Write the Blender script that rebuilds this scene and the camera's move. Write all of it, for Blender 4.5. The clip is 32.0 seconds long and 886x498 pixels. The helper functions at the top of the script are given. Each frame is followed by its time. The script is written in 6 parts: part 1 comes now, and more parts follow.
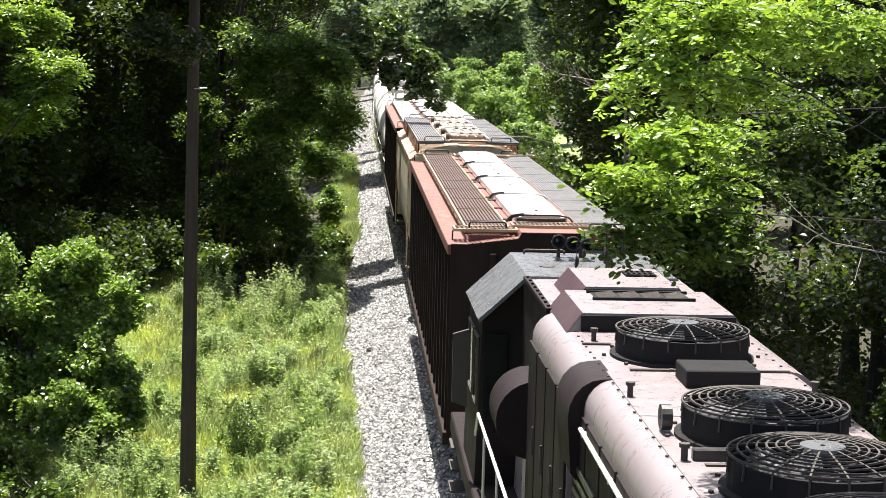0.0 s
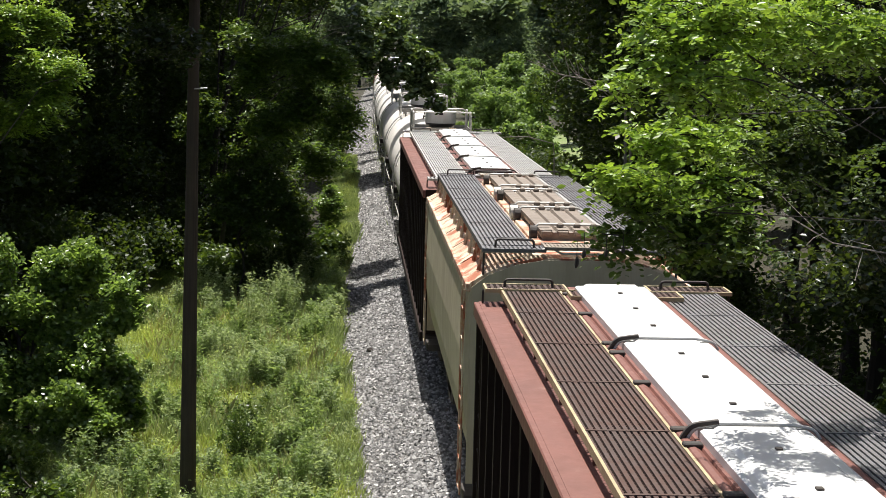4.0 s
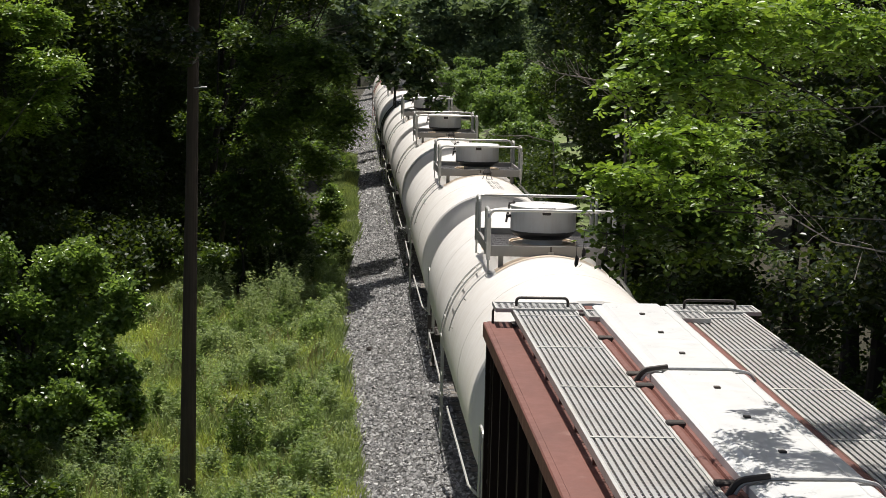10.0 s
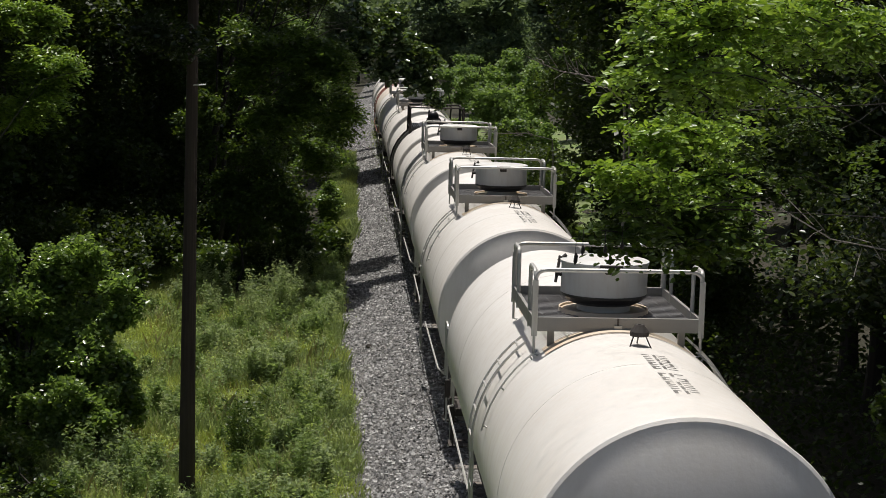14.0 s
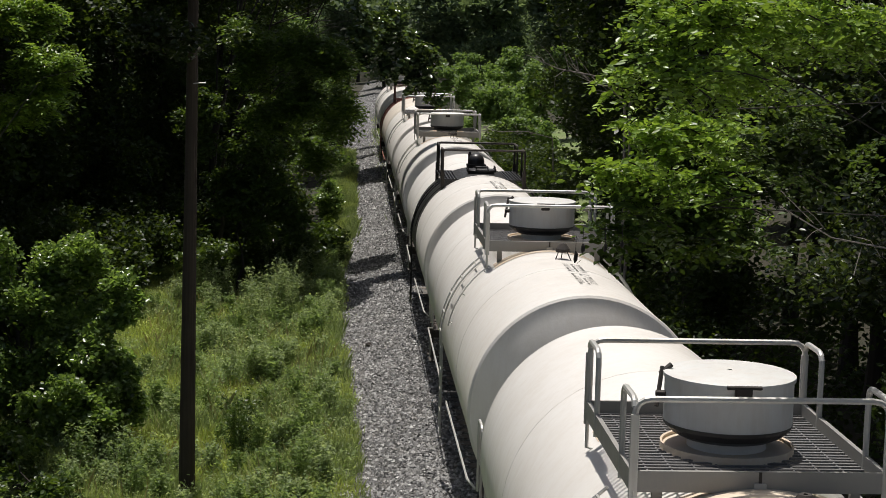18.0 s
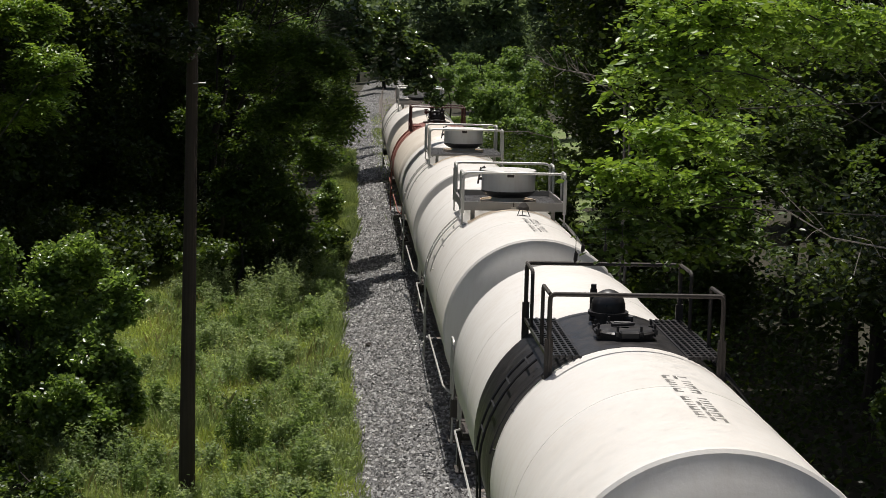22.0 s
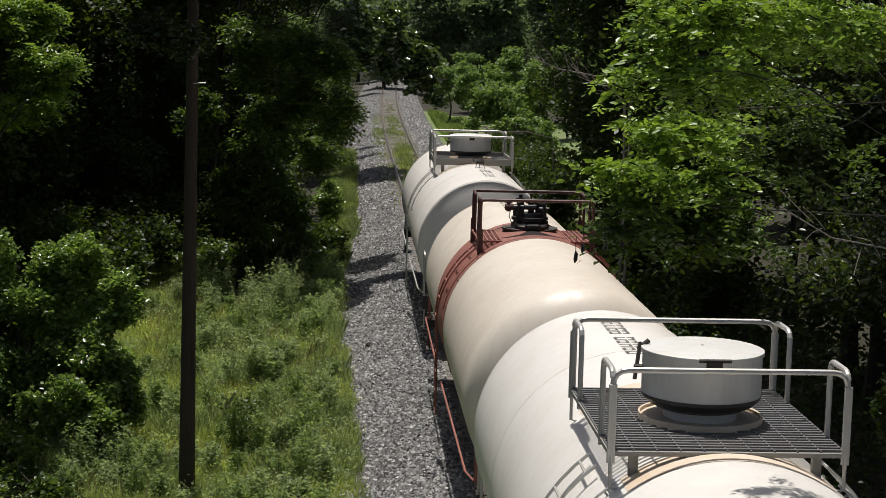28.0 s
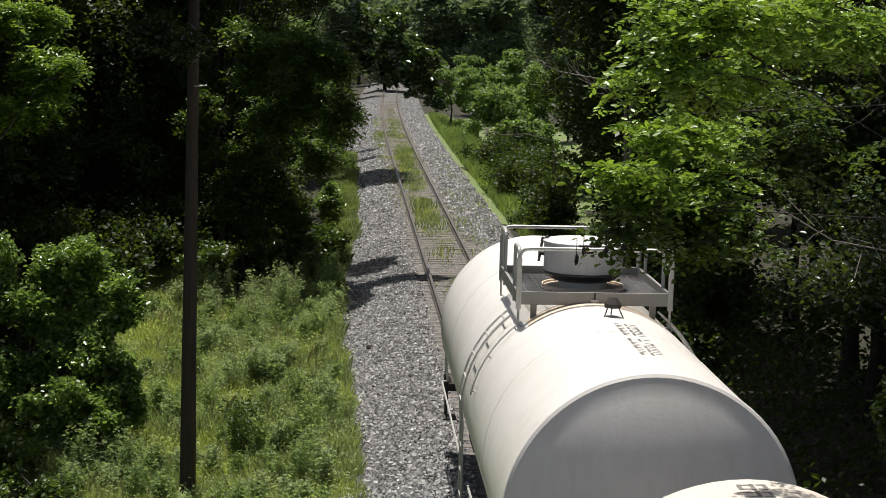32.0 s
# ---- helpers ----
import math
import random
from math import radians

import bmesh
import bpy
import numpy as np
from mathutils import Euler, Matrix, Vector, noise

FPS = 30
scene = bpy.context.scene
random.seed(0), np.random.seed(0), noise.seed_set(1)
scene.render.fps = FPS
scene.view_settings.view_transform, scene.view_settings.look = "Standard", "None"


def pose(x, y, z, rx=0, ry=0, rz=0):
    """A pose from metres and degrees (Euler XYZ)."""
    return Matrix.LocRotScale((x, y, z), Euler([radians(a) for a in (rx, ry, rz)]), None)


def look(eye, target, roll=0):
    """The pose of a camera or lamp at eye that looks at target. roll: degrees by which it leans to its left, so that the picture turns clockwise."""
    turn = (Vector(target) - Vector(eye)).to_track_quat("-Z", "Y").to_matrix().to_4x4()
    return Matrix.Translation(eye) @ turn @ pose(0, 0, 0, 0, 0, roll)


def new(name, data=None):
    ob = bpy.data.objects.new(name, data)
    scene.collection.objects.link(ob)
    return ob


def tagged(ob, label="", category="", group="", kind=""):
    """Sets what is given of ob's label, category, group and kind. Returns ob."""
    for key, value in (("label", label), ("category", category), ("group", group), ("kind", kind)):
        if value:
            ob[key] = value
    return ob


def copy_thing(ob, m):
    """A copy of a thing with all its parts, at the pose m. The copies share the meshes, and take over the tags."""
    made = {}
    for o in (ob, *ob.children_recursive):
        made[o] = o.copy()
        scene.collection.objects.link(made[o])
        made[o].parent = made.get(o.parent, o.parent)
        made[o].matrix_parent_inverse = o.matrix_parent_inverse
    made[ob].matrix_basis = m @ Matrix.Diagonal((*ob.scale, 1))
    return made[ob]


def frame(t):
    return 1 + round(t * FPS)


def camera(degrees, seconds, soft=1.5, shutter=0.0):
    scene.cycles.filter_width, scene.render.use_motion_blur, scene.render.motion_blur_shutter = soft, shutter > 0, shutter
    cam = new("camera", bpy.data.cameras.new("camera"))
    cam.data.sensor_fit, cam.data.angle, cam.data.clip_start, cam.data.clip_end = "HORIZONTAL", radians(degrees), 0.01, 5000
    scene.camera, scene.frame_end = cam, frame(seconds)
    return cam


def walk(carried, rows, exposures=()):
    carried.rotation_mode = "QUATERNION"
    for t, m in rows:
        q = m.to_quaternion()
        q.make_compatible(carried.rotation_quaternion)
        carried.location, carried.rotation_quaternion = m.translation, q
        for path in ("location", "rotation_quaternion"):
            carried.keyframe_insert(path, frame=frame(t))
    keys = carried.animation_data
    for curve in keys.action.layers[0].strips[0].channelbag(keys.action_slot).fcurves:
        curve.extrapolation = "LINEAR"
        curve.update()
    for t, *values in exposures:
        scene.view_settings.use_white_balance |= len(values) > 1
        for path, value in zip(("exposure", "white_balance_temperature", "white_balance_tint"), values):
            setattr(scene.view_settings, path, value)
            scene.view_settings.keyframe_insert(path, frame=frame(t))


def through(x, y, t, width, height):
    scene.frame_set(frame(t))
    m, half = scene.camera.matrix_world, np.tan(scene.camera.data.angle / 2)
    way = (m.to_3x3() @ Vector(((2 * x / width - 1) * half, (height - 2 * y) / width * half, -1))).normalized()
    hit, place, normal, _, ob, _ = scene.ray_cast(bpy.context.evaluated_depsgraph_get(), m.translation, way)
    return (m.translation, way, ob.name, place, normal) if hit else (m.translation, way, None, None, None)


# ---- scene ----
# ---------------------------------------------------------------- camera
EYE = (-3.29, 0.0, 7.42)
cam = camera(29.29, 32.0, soft=0.55)


def aim(yaw, pitch, roll=1.4):
    a, b = radians(yaw), radians(pitch)
    way = Vector((math.sin(a) * math.cos(b), math.cos(a) * math.cos(b), -math.sin(b)))
    return look(EYE, Vector(EYE) + way * 30, roll)


# seconds, turn to the right of the track, tilt down: a hand-held sway of a tenth of a degree
SWAY = [(0, 3.276, 7.337), (0.5, 3.283, 7.359), (1, 3.284, 7.394), (1.5, 3.262, 7.367), (2, 3.255, 7.367), (3, 3.283, 7.352), (5.5, 3.254, 7.316), (6, 3.254, 7.338), (6.5, 3.262, 7.367), (7, 3.255, 7.395), (7.5, 3.270, 7.424), (8, 3.284, 7.423), (9, 3.283, 7.373), (10, 3.283, 7.366), (11, 3.283, 7.359), (12, 3.284, 7.394), (12.5, 3.285, 7.445), (13, 3.285, 7.481), (14, 3.313, 7.452), (14.5, 3.314, 7.509), (16.5, 3.314, 7.509), (17, 3.315, 7.538), (18, 3.314, 7.509), (19, 3.314, 7.480), (20, 3.315, 7.538), (21, 3.314, 7.487), (22, 3.314, 7.509), (23, 3.315, 7.517), (24, 3.315, 7.538), (25, 3.314, 7.509), (25.5, 3.314, 7.509), (27.5, 3.314, 7.501), (28, 3.314, 7.509), (29, 3.314, 7.480), (30, 3.314, 7.480), (31, 3.313, 7.452), (31.5, 3.284, 7.423), (32, 3.284, 7.423)]
walk(cam, [(t, aim(a, b)) for t, a, b in SWAY], exposures=[(0, 1.92), (1, 1.65), (3, 1.0), (6, 0.82), (9, 0.5), (13, 0.0), (20, 0.0), (24, 0.06), (28, -0.04), (32, 0.31)])

# ---------------------------------------------------------------- light
TO_SUN = Vector((-0.054, 0.30, 1.0)).normalized()
world = bpy.data.worlds.new("world")
scene.world = world
world.use_nodes = True
_n = world.node_tree.nodes
_sky = _n.new("ShaderNodeTexSky")
_sky.sky_type, _sky.sun_disc = "NISHITA", False
_sky.dust_density = 4.0
_sky.sun_elevation = math.asin(TO_SUN.z)
_sky.sun_rotation = math.atan2(TO_SUN.x, TO_SUN.y)
_n["Background"].inputs["Strength"].default_value = 0.055
world.node_tree.links.new(_sky.outputs[0], _n["Background"].inputs[0])
sun = new("sun", bpy.data.lights.new("sun", "SUN"))
sun.data.energy, sun.data.angle, sun.data.color = 4.2, radians(0.53), (1.0, 0.96, 0.9)
sun.matrix_world = look((0, 0, 60), Vector((0, 0, 60)) - TO_SUN)


# ---------------------------------------------------------------- materials
def shader(name, rough=0.6, metal=0.0):
    m = bpy.data.materials.new(name)
    m.use_nodes = True
    nt = m.node_tree
    b = nt.nodes["Principled BSDF"]
    b.inputs["Roughness"].default_value, b.inputs["Metallic"].default_value = rough, metal
    return m, nt, b


def node(nt, kind, **kw):
    n = nt.nodes.new(kind)
    for k, v in kw.items():
        n.inputs[k.replace("_", " ")].default_value = v
    return n


def ramp(nt, src, stops):
    r = nt.nodes.new("ShaderNodeValToRGB")
    e = r.color_ramp.elements
    while len(e) < len(stops):
        e.new(0.5)
    for q, (p, c) in zip(e, stops):
        q.position, q.color = p, (*c, 1) if len(c) == 3 else c
    nt.links.new(src, r.inputs[0])
    return r.outputs[0]


def mixc(nt, fac, a, b, how="MIX"):
    m = nt.nodes.new("ShaderNodeMix")
    m.data_type, m.blend_type = "RGBA", how
    for sock, v in ((m.inputs["Factor"], fac), (m.inputs["A"], a), (m.inputs["B"], b)):
        pass
    ins = [i for i in m.inputs if i.enabled]
    for sock, v in zip(ins, (fac, a, b)):
        if isinstance(v, (int, float)):
            sock.default_value = v
        elif isinstance(v, tuple):
            sock.default_value = (*v, 1)
        else:
            nt.links.new(v, sock)
    return [o for o in m.outputs if o.enabled][0]


def coords(nt, scale=(1, 1, 1)):
    tc = nt.nodes.new("ShaderNodeTexCoord")
    mp = nt.nodes.new("ShaderNodeMapping")
    mp.inputs["Scale"].default_value = scale
    nt.links.new(tc.outputs["Object"], mp.inputs[0])
    return mp.outputs[0]


def noise_tex(nt, vec, scale, detail=4, rough=0.6):
    n = node(nt, "ShaderNodeTexNoise", Scale=scale, Detail=detail, Roughness=rough)
    nt.links.new(vec, n.inputs["Vector"])
    return n.outputs[0]


def bump(nt, b, h, strength=0.3, dist=0.02):
    n = node(nt, "ShaderNodeBump", Strength=strength, Distance=dist)
    nt.links.new(h, n.inputs["Height"])
    nt.links.new(n.outputs[0], b.inputs["Normal"])


def painted(name, base, dirt, rust=None, rust_at=0.62, rough=0.45, metal=0.0, streak=(1, 1, 0.15), dirt_amt=0.5, gloss=0.5):
    """Paint with grime in two sizes, streaks and, if given, rust patches."""
    m, nt, b = shader(name, rough, metal)
    b.inputs["Specular IOR Level"].default_value = gloss
    v = coords(nt)
    big = noise_tex(nt, v, 0.9, 5)
    fine = noise_tex(nt, coords(nt, streak), 7, 6, 0.7)
    c = mixc(nt, ramp(nt, big, [(0.4, (0, 0, 0)), (0.75, (dirt_amt,) * 3)]), base, dirt)
    c = mixc(nt, ramp(nt, fine, [(0.45, (0, 0, 0)), (0.8, (dirt_amt,) * 3)]), c, dirt)
    if rust:
        r = noise_tex(nt, coords(nt, (1.3, 1.3, 0.6)), 1.7, 8, 0.7)
        c = mixc(nt, ramp(nt, r, [(rust_at, (0, 0, 0)), (rust_at + 0.07, (1, 1, 1))]), c, rust)
    nt.links.new(c, b.inputs["Base Color"])
    rr = ramp(nt, fine, [(0.3, (rough - 0.1,) * 3), (0.8, (min(1, rough + 0.25),) * 3)])
    nt.links.new(rr, b.inputs["Roughness"])
    bump(nt, b, noise_tex(nt, v, 25, 4), 0.15, 0.01)
    return m


def leafy(name, dark, light, shine=0.35, through=0.4, gloss=0.5, glow=(0.3, 0.44, 0.04), patchy=0):
    """Leaf: each leaf its own green, partly lit through."""
    m, nt, b = shader(name, shine)
    b.inputs["Specular IOR Level"].default_value = gloss
    g = nt.nodes.new("ShaderNodeNewGeometry")
    c = ramp(nt, g.outputs["Random Per Island"], [(0.0, dark), (0.75, light), (1.0, tuple(min(1, q * 1.35) for q in light))])
    patch = ramp(nt, noise_tex(nt, coords(nt), 0.55, 4), [(0.3, (0.62 - 0.25 * patchy, 0.66 - 0.24 * patchy, 0.7 - 0.25 * patchy)), (0.5, (0.95, 0.95, 0.95)), (0.72 - 0.04 * patchy, (1.3 + 0.5 * patchy, 1.2 + 0.4 * patchy, 1.05 - 0.05 * patchy))])
    c = mixc(nt, 1.0, c, patch, "MULTIPLY")
    nt.links.new(c, b.inputs["Base Color"])
    t = nt.nodes.new("ShaderNodeBsdfTranslucent")
    tc = mixc(nt, 1.0, c, (1.0, 1.0, 0.45), "MULTIPLY")
    nt.links.new(mixc(nt, 0.35, tc, glow), t.inputs[0])
    s = nt.nodes.new("ShaderNodeMixShader")
    s.inputs[0].default_value = through
    nt.links.new(b.outputs[0], s.inputs[1])
    nt.links.new(t.outputs[0], s.inputs[2])
    nt.links.new(s.outputs[0], nt.nodes["Material Output"].inputs[0])
    return m


def soil(name, a, b2, c2, scale=1.0):
    m, nt, b = shader(name, 0.95)
    v = coords(nt)
    n1, n2 = noise_tex(nt, v, 0.35 * scale, 5), noise_tex(nt, v, 9 * scale, 6, 0.75)
    c = mixc(nt, ramp(nt, n1, [(0.35, (0, 0, 0)), (0.65, (1, 1, 1))]), a, b2)
    c = mixc(nt, ramp(nt, n2, [(0.4, (0, 0, 0)), (0.7, (0.8, 0.8, 0.8))]), c, c2)
    nt.links.new(c, b.inputs["Base Color"])
    bump(nt, b, n2, 0.6, 0.05)
    return m


def gravel(name):
    m, nt, b = shader(name, 0.9)
    v = coords(nt)
    vo = node(nt, "ShaderNodeTexVoronoi", Scale=17.0)
    nt.links.new(v, vo.inputs["Vector"])
    n1 = noise_tex(nt, v, 0.8, 5)
    cell = ramp(nt, vo.outputs["Color"], [(0.0, (0.10, 0.10, 0.10)), (0.45, (0.28, 0.275, 0.27)), (0.8, (0.44, 0.43, 0.42)), (1.0, (0.62, 0.61, 0.6))])
    edge = ramp(nt, vo.outputs["Distance"], [(0.25, (1, 1, 1)), (0.62, (0.25, 0.25, 0.25))])
    c = mixc(nt, 1.0, cell, edge, "MULTIPLY")
    c = mixc(nt, ramp(nt, n1, [(0.35, (0, 0, 0)), (0.7, (0.45, 0.45, 0.45))]), c, (0.17, 0.155, 0.135))
    coarse = ramp(nt, noise_tex(nt, v, 4.5, 5, 0.8), [(0.3, (0.45, 0.45, 0.46)), (0.52, (1, 1, 1)), (0.72, (1.6, 1.58, 1.55))])
    c = mixc(nt, 1.0, c, coarse, "MULTIPLY")
    nt.links.new(c, b.inputs["Base Color"])
    bump(nt, b, ramp(nt, vo.outputs["Distance"], [(0.0, (1, 1, 1)), (0.7, (0, 0, 0))]), 1.0, 0.04)
    return m


def stone_mat():
    m, nt, b = shader("crushed granite", 0.85)
    g = nt.nodes.new("ShaderNodeNewGeometry")
    c = ramp(nt, g.outputs["Random Per Island"], [(0.0, (0.09, 0.088, 0.085)), (0.5, (0.27, 0.265, 0.26)), (0.85, (0.45, 0.44, 0.43)), (1.0, (0.68, 0.67, 0.66))])
    nt.links.new(mixc(nt, 0.4, c, noise_tex(nt, coords(nt), 60, 3), "OVERLAY"), b.inputs["Base Color"])
    return m


M = {}
M["gravel"] = gravel("ballast stone")
M["earth"] = soil("grassy earth", (0.15, 0.22, 0.06), (0.2, 0.22, 0.1), (0.1, 0.15, 0.045))
M["dryearth"] = soil("dry straw bank", (0.5, 0.42, 0.24), (0.42, 0.36, 0.2), (0.3, 0.29, 0.13))
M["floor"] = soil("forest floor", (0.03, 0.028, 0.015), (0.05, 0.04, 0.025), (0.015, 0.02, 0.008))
M["steel"] = painted("rail steel", (0.23, 0.2, 0.18), (0.12, 0.07, 0.045), None, rough=0.35, metal=0.8, streak=(1, 0.1, 1))
M["tie"] = painted("weathered tie", (0.22, 0.195, 0.17), (0.11, 0.095, 0.08), None, rough=0.9, streak=(0.3, 4, 1), dirt_amt=0.8)
M["white"] = painted("cream tank paint", (0.83, 0.80, 0.76), (0.56, 0.49, 0.41), None, rough=0.38, streak=(1, 1, 0.1), dirt_amt=0.28)
M["rail_rust"] = painted("rusty red pipe", (0.12, 0.05, 0.042), (0.06, 0.03, 0.025), None, rough=0.55, dirt_amt=0.7)
M["cream"] = painted("cream beige tank paint", (0.78, 0.71, 0.62), (0.5, 0.4, 0.3), None, rough=0.42, streak=(1, 1, 0.1), dirt_amt=0.35)
M["white2"] = painted("white enamel", (0.66, 0.66, 0.65), (0.6, 0.58, 0.54), None, rough=0.35, dirt_amt=0.25)
M["housing"] = painted("grey white housing", (0.74, 0.74, 0.72), (0.42, 0.33, 0.24), (0.3, 0.17, 0.09), 0.69, rough=0.4, dirt_amt=0.35)
M["black"] = painted("black enamel", (0.018, 0.018, 0.02), (0.06, 0.05, 0.045), None, rough=0.35, dirt_amt=0.4)
M["lettering"] = painted("worn black lettering", (0.09, 0.085, 0.08), (0.4, 0.38, 0.35), None, rough=0.6, dirt_amt=0.6)
M["redband"] = painted("red oxide band", (0.34, 0.13, 0.1), (0.2, 0.08, 0.06), None, rough=0.6, dirt_amt=0.7)
M["oxide"] = painted("oxide red roof", (0.18, 0.07, 0.052), (0.11, 0.046, 0.034), (0.24, 0.13, 0.105), 0.6, rough=0.6, dirt_amt=0.6)
# brown sides and ends with their shade put into the colour
M["side"] = painted("brown side darkened for shade", (0.024, 0.014, 0.011), (0.012, 0.009, 0.008), None, rough=0.75, gloss=0.2)
M["beige"] = painted("beige car side", (0.56, 0.5, 0.36), (0.3, 0.22, 0.13), (0.2, 0.08, 0.035), 0.66, rough=0.6, streak=(1, 1, 0.12))
M["rusty"] = painted("rusty cream roof", (0.66, 0.58, 0.44), (0.36, 0.16, 0.085), (0.33, 0.11, 0.055), 0.5, rough=0.7, dirt_amt=0.7)
M["hatchtan"] = painted("tan hatch", (0.23, 0.19, 0.155), (0.15, 0.12, 0.095), None, rough=0.6)
M["ochre"] = painted("ochre stained shelf", (0.66, 0.52, 0.38), (0.74, 0.66, 0.55), None, rough=0.7, dirt_amt=0.8)
M["grate"] = painted("galvanised grating", (0.4, 0.4, 0.39), (0.26, 0.23, 0.2), None, rough=0.5, metal=0.2)
M["grate_dark"] = painted("dark grating, weathered and shaded", (0.17, 0.17, 0.175), (0.1, 0.085, 0.075), None, rough=0.55, metal=0.3)
M["creamedge"] = painted("cream painted edge bar", (0.45, 0.38, 0.22), (0.24, 0.15, 0.09), None, rough=0.6, dirt_amt=0.6)
M["hatchgrey"] = painted("grey hatch strap", (0.55, 0.55, 0.54), (0.3, 0.27, 0.24), None, rough=0.5, dirt_amt=0.5)
M["grate_worn"] = painted("worn chequered tread", (0.3, 0.27, 0.22), (0.17, 0.1, 0.07), None, rough=0.6, metal=0.2, dirt_amt=0.7)
M["grate_rust"] = painted("rusted grating", (0.06, 0.038, 0.031), (0.085, 0.037, 0.024), None, rough=0.75, dirt_amt=0.8)
M["galv"] = painted("galvanised rail", (0.55, 0.55, 0.53), (0.4, 0.36, 0.3), None, rough=0.45, metal=0.3)
# darker copy of the galvanised rail: the boards' shade put into the colour
M["toeboard"] = painted("galvanised board dimmed for shade", (0.26, 0.255, 0.245), (0.36, 0.34, 0.3), None, rough=0.55, metal=0.2, dirt_amt=0.6)
M["iron"] = painted("dark underframe", (0.035, 0.03, 0.027), (0.08, 0.06, 0.045), None, rough=0.7)
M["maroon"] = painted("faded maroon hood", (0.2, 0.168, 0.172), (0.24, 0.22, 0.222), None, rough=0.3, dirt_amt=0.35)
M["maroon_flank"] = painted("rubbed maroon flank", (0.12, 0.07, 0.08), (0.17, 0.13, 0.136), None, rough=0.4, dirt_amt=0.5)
# near-black maroon: the flanks' shade as colour, also used for grimy parts
M["maroon_dark"] = painted("dark flank with shade and grime", (0.014, 0.009, 0.01), (0.03, 0.024, 0.022), None, rough=0.65, dirt_amt=0.5, gloss=0.15)
M["greyroof"] = painted("grey cab roof", (0.108, 0.11, 0.116), (0.12, 0.12, 0.123), None, rough=0.25, dirt_amt=0.15)
M["flatblack"] = painted("matt black", (0.012, 0.012, 0.013), (0.03, 0.026, 0.023), None, rough=0.8, dirt_amt=0.4, gloss=0.15)
M["glass"], _nt, _b = shader("dark glass", 0.08)
_b.inputs["Base Color"].default_value = (0.01, 0.012, 0.012, 1)
M["bark"] = painted("grey brown bark", (0.042, 0.036, 0.03), (0.02, 0.017, 0.014), None, rough=0.95, streak=(3, 3, 0.4), dirt_amt=0.9)
M["deadwood"] = painted("bleached dead wood", (0.3, 0.27, 0.24), (0.16, 0.14, 0.12), None, rough=0.9)
M["pole"] = painted("weathered utility pole", (0.065, 0.048, 0.036), (0.035, 0.026, 0.02), None, rough=0.9, streak=(4, 4, 0.12), dirt_amt=0.9)
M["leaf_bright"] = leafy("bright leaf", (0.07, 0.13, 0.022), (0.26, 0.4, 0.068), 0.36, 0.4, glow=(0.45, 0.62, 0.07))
M["leaf_mid"] = leafy("green leaf", (0.035, 0.065, 0.014), (0.075, 0.125, 0.025), 0.4, 0.35)
# mid-bright greens: half light put into the leaf colour
M["leaf_halflit"] = leafy("half-lit feathery leaf", (0.045, 0.085, 0.018), (0.12, 0.2, 0.035), 0.4, 0.42, 0.4, glow=(0.3, 0.44, 0.06))
# darker copy of the bright leaf: shade inside foliage put into the colour
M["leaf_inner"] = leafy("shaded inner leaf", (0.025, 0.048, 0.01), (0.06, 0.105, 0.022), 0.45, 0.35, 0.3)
# woods and bushes: part of the forest's shade is put into this colour
M["leaf_shaded"] = leafy("dark leaf", (0.0159, 0.0289, 0.0079), (0.0325, 0.0578, 0.0145), 0.45, 0.3, 0.25)
M["leaf_glossy"] = leafy("glossy leaf", (0.055, 0.09, 0.036), (0.13, 0.19, 0.075), 0.22, 0.25, 1.0)
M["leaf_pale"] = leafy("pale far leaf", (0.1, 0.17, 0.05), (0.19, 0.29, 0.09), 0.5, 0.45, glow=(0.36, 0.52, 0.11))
M["grass"] = leafy("grass blade", (0.215, 0.2778, 0.1165), (0.4032, 0.4749, 0.2419), 0.6, 0.42, 0.25, (0.42, 0.54, 0.18), patchy=1)
M["straw"] = leafy("dry stem", (0.3, 0.26, 0.14), (0.46, 0.41, 0.25), 0.7, 0.3)
M["weed"] = leafy("weed leaf", (0.1434, 0.215, 0.0806), (0.3046, 0.3942, 0.1792), 0.6, 0.55, 0.2, (0.5, 0.66, 0.2), patchy=1)
M["weed_pale"] = leafy("silvery weed leaf", (0.2345, 0.2977, 0.1533), (0.3969, 0.4781, 0.2706), 0.6, 0.55, 0.2, (0.6, 0.72, 0.34), patchy=1)
# near-black greens: deep shade is put into this waxy leaf's colour
M["leaf_deep_shade"] = leafy("waxy leaf dimmed for shade", (0.0094, 0.0168, 0.0061), (0.0211, 0.0351, 0.0122), 0.28, 0.25, 0.4)
M["leaf_creeper"] = leafy("creeper leaf", (0.0888, 0.1463, 0.0366), (0.2195, 0.324, 0.0888), 0.26, 0.5, 0.8, (0.34, 0.5, 0.1))
# paled, greyed greens: the haze of distance is put into the colour
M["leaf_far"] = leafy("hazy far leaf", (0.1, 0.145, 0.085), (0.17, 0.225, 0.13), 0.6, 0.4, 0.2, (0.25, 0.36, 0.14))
M["stone"] = stone_mat()


# ---------------------------------------------------------------- mesh tools
def part(name, bm, material, parent=None, label="", smooth=False):
    me = bpy.data.meshes.new(name)
    bm.normal_update()
    bm.to_mesh(me)
    bm.free()
    me.materials.append(material)
    if smooth:
        me.shade_smooth()
        me.set_sharp_from_angle(angle=radians(28))
    ob = new(name, me)
    ob.parent = parent
    if label:
        tagged(ob, label)
    return ob


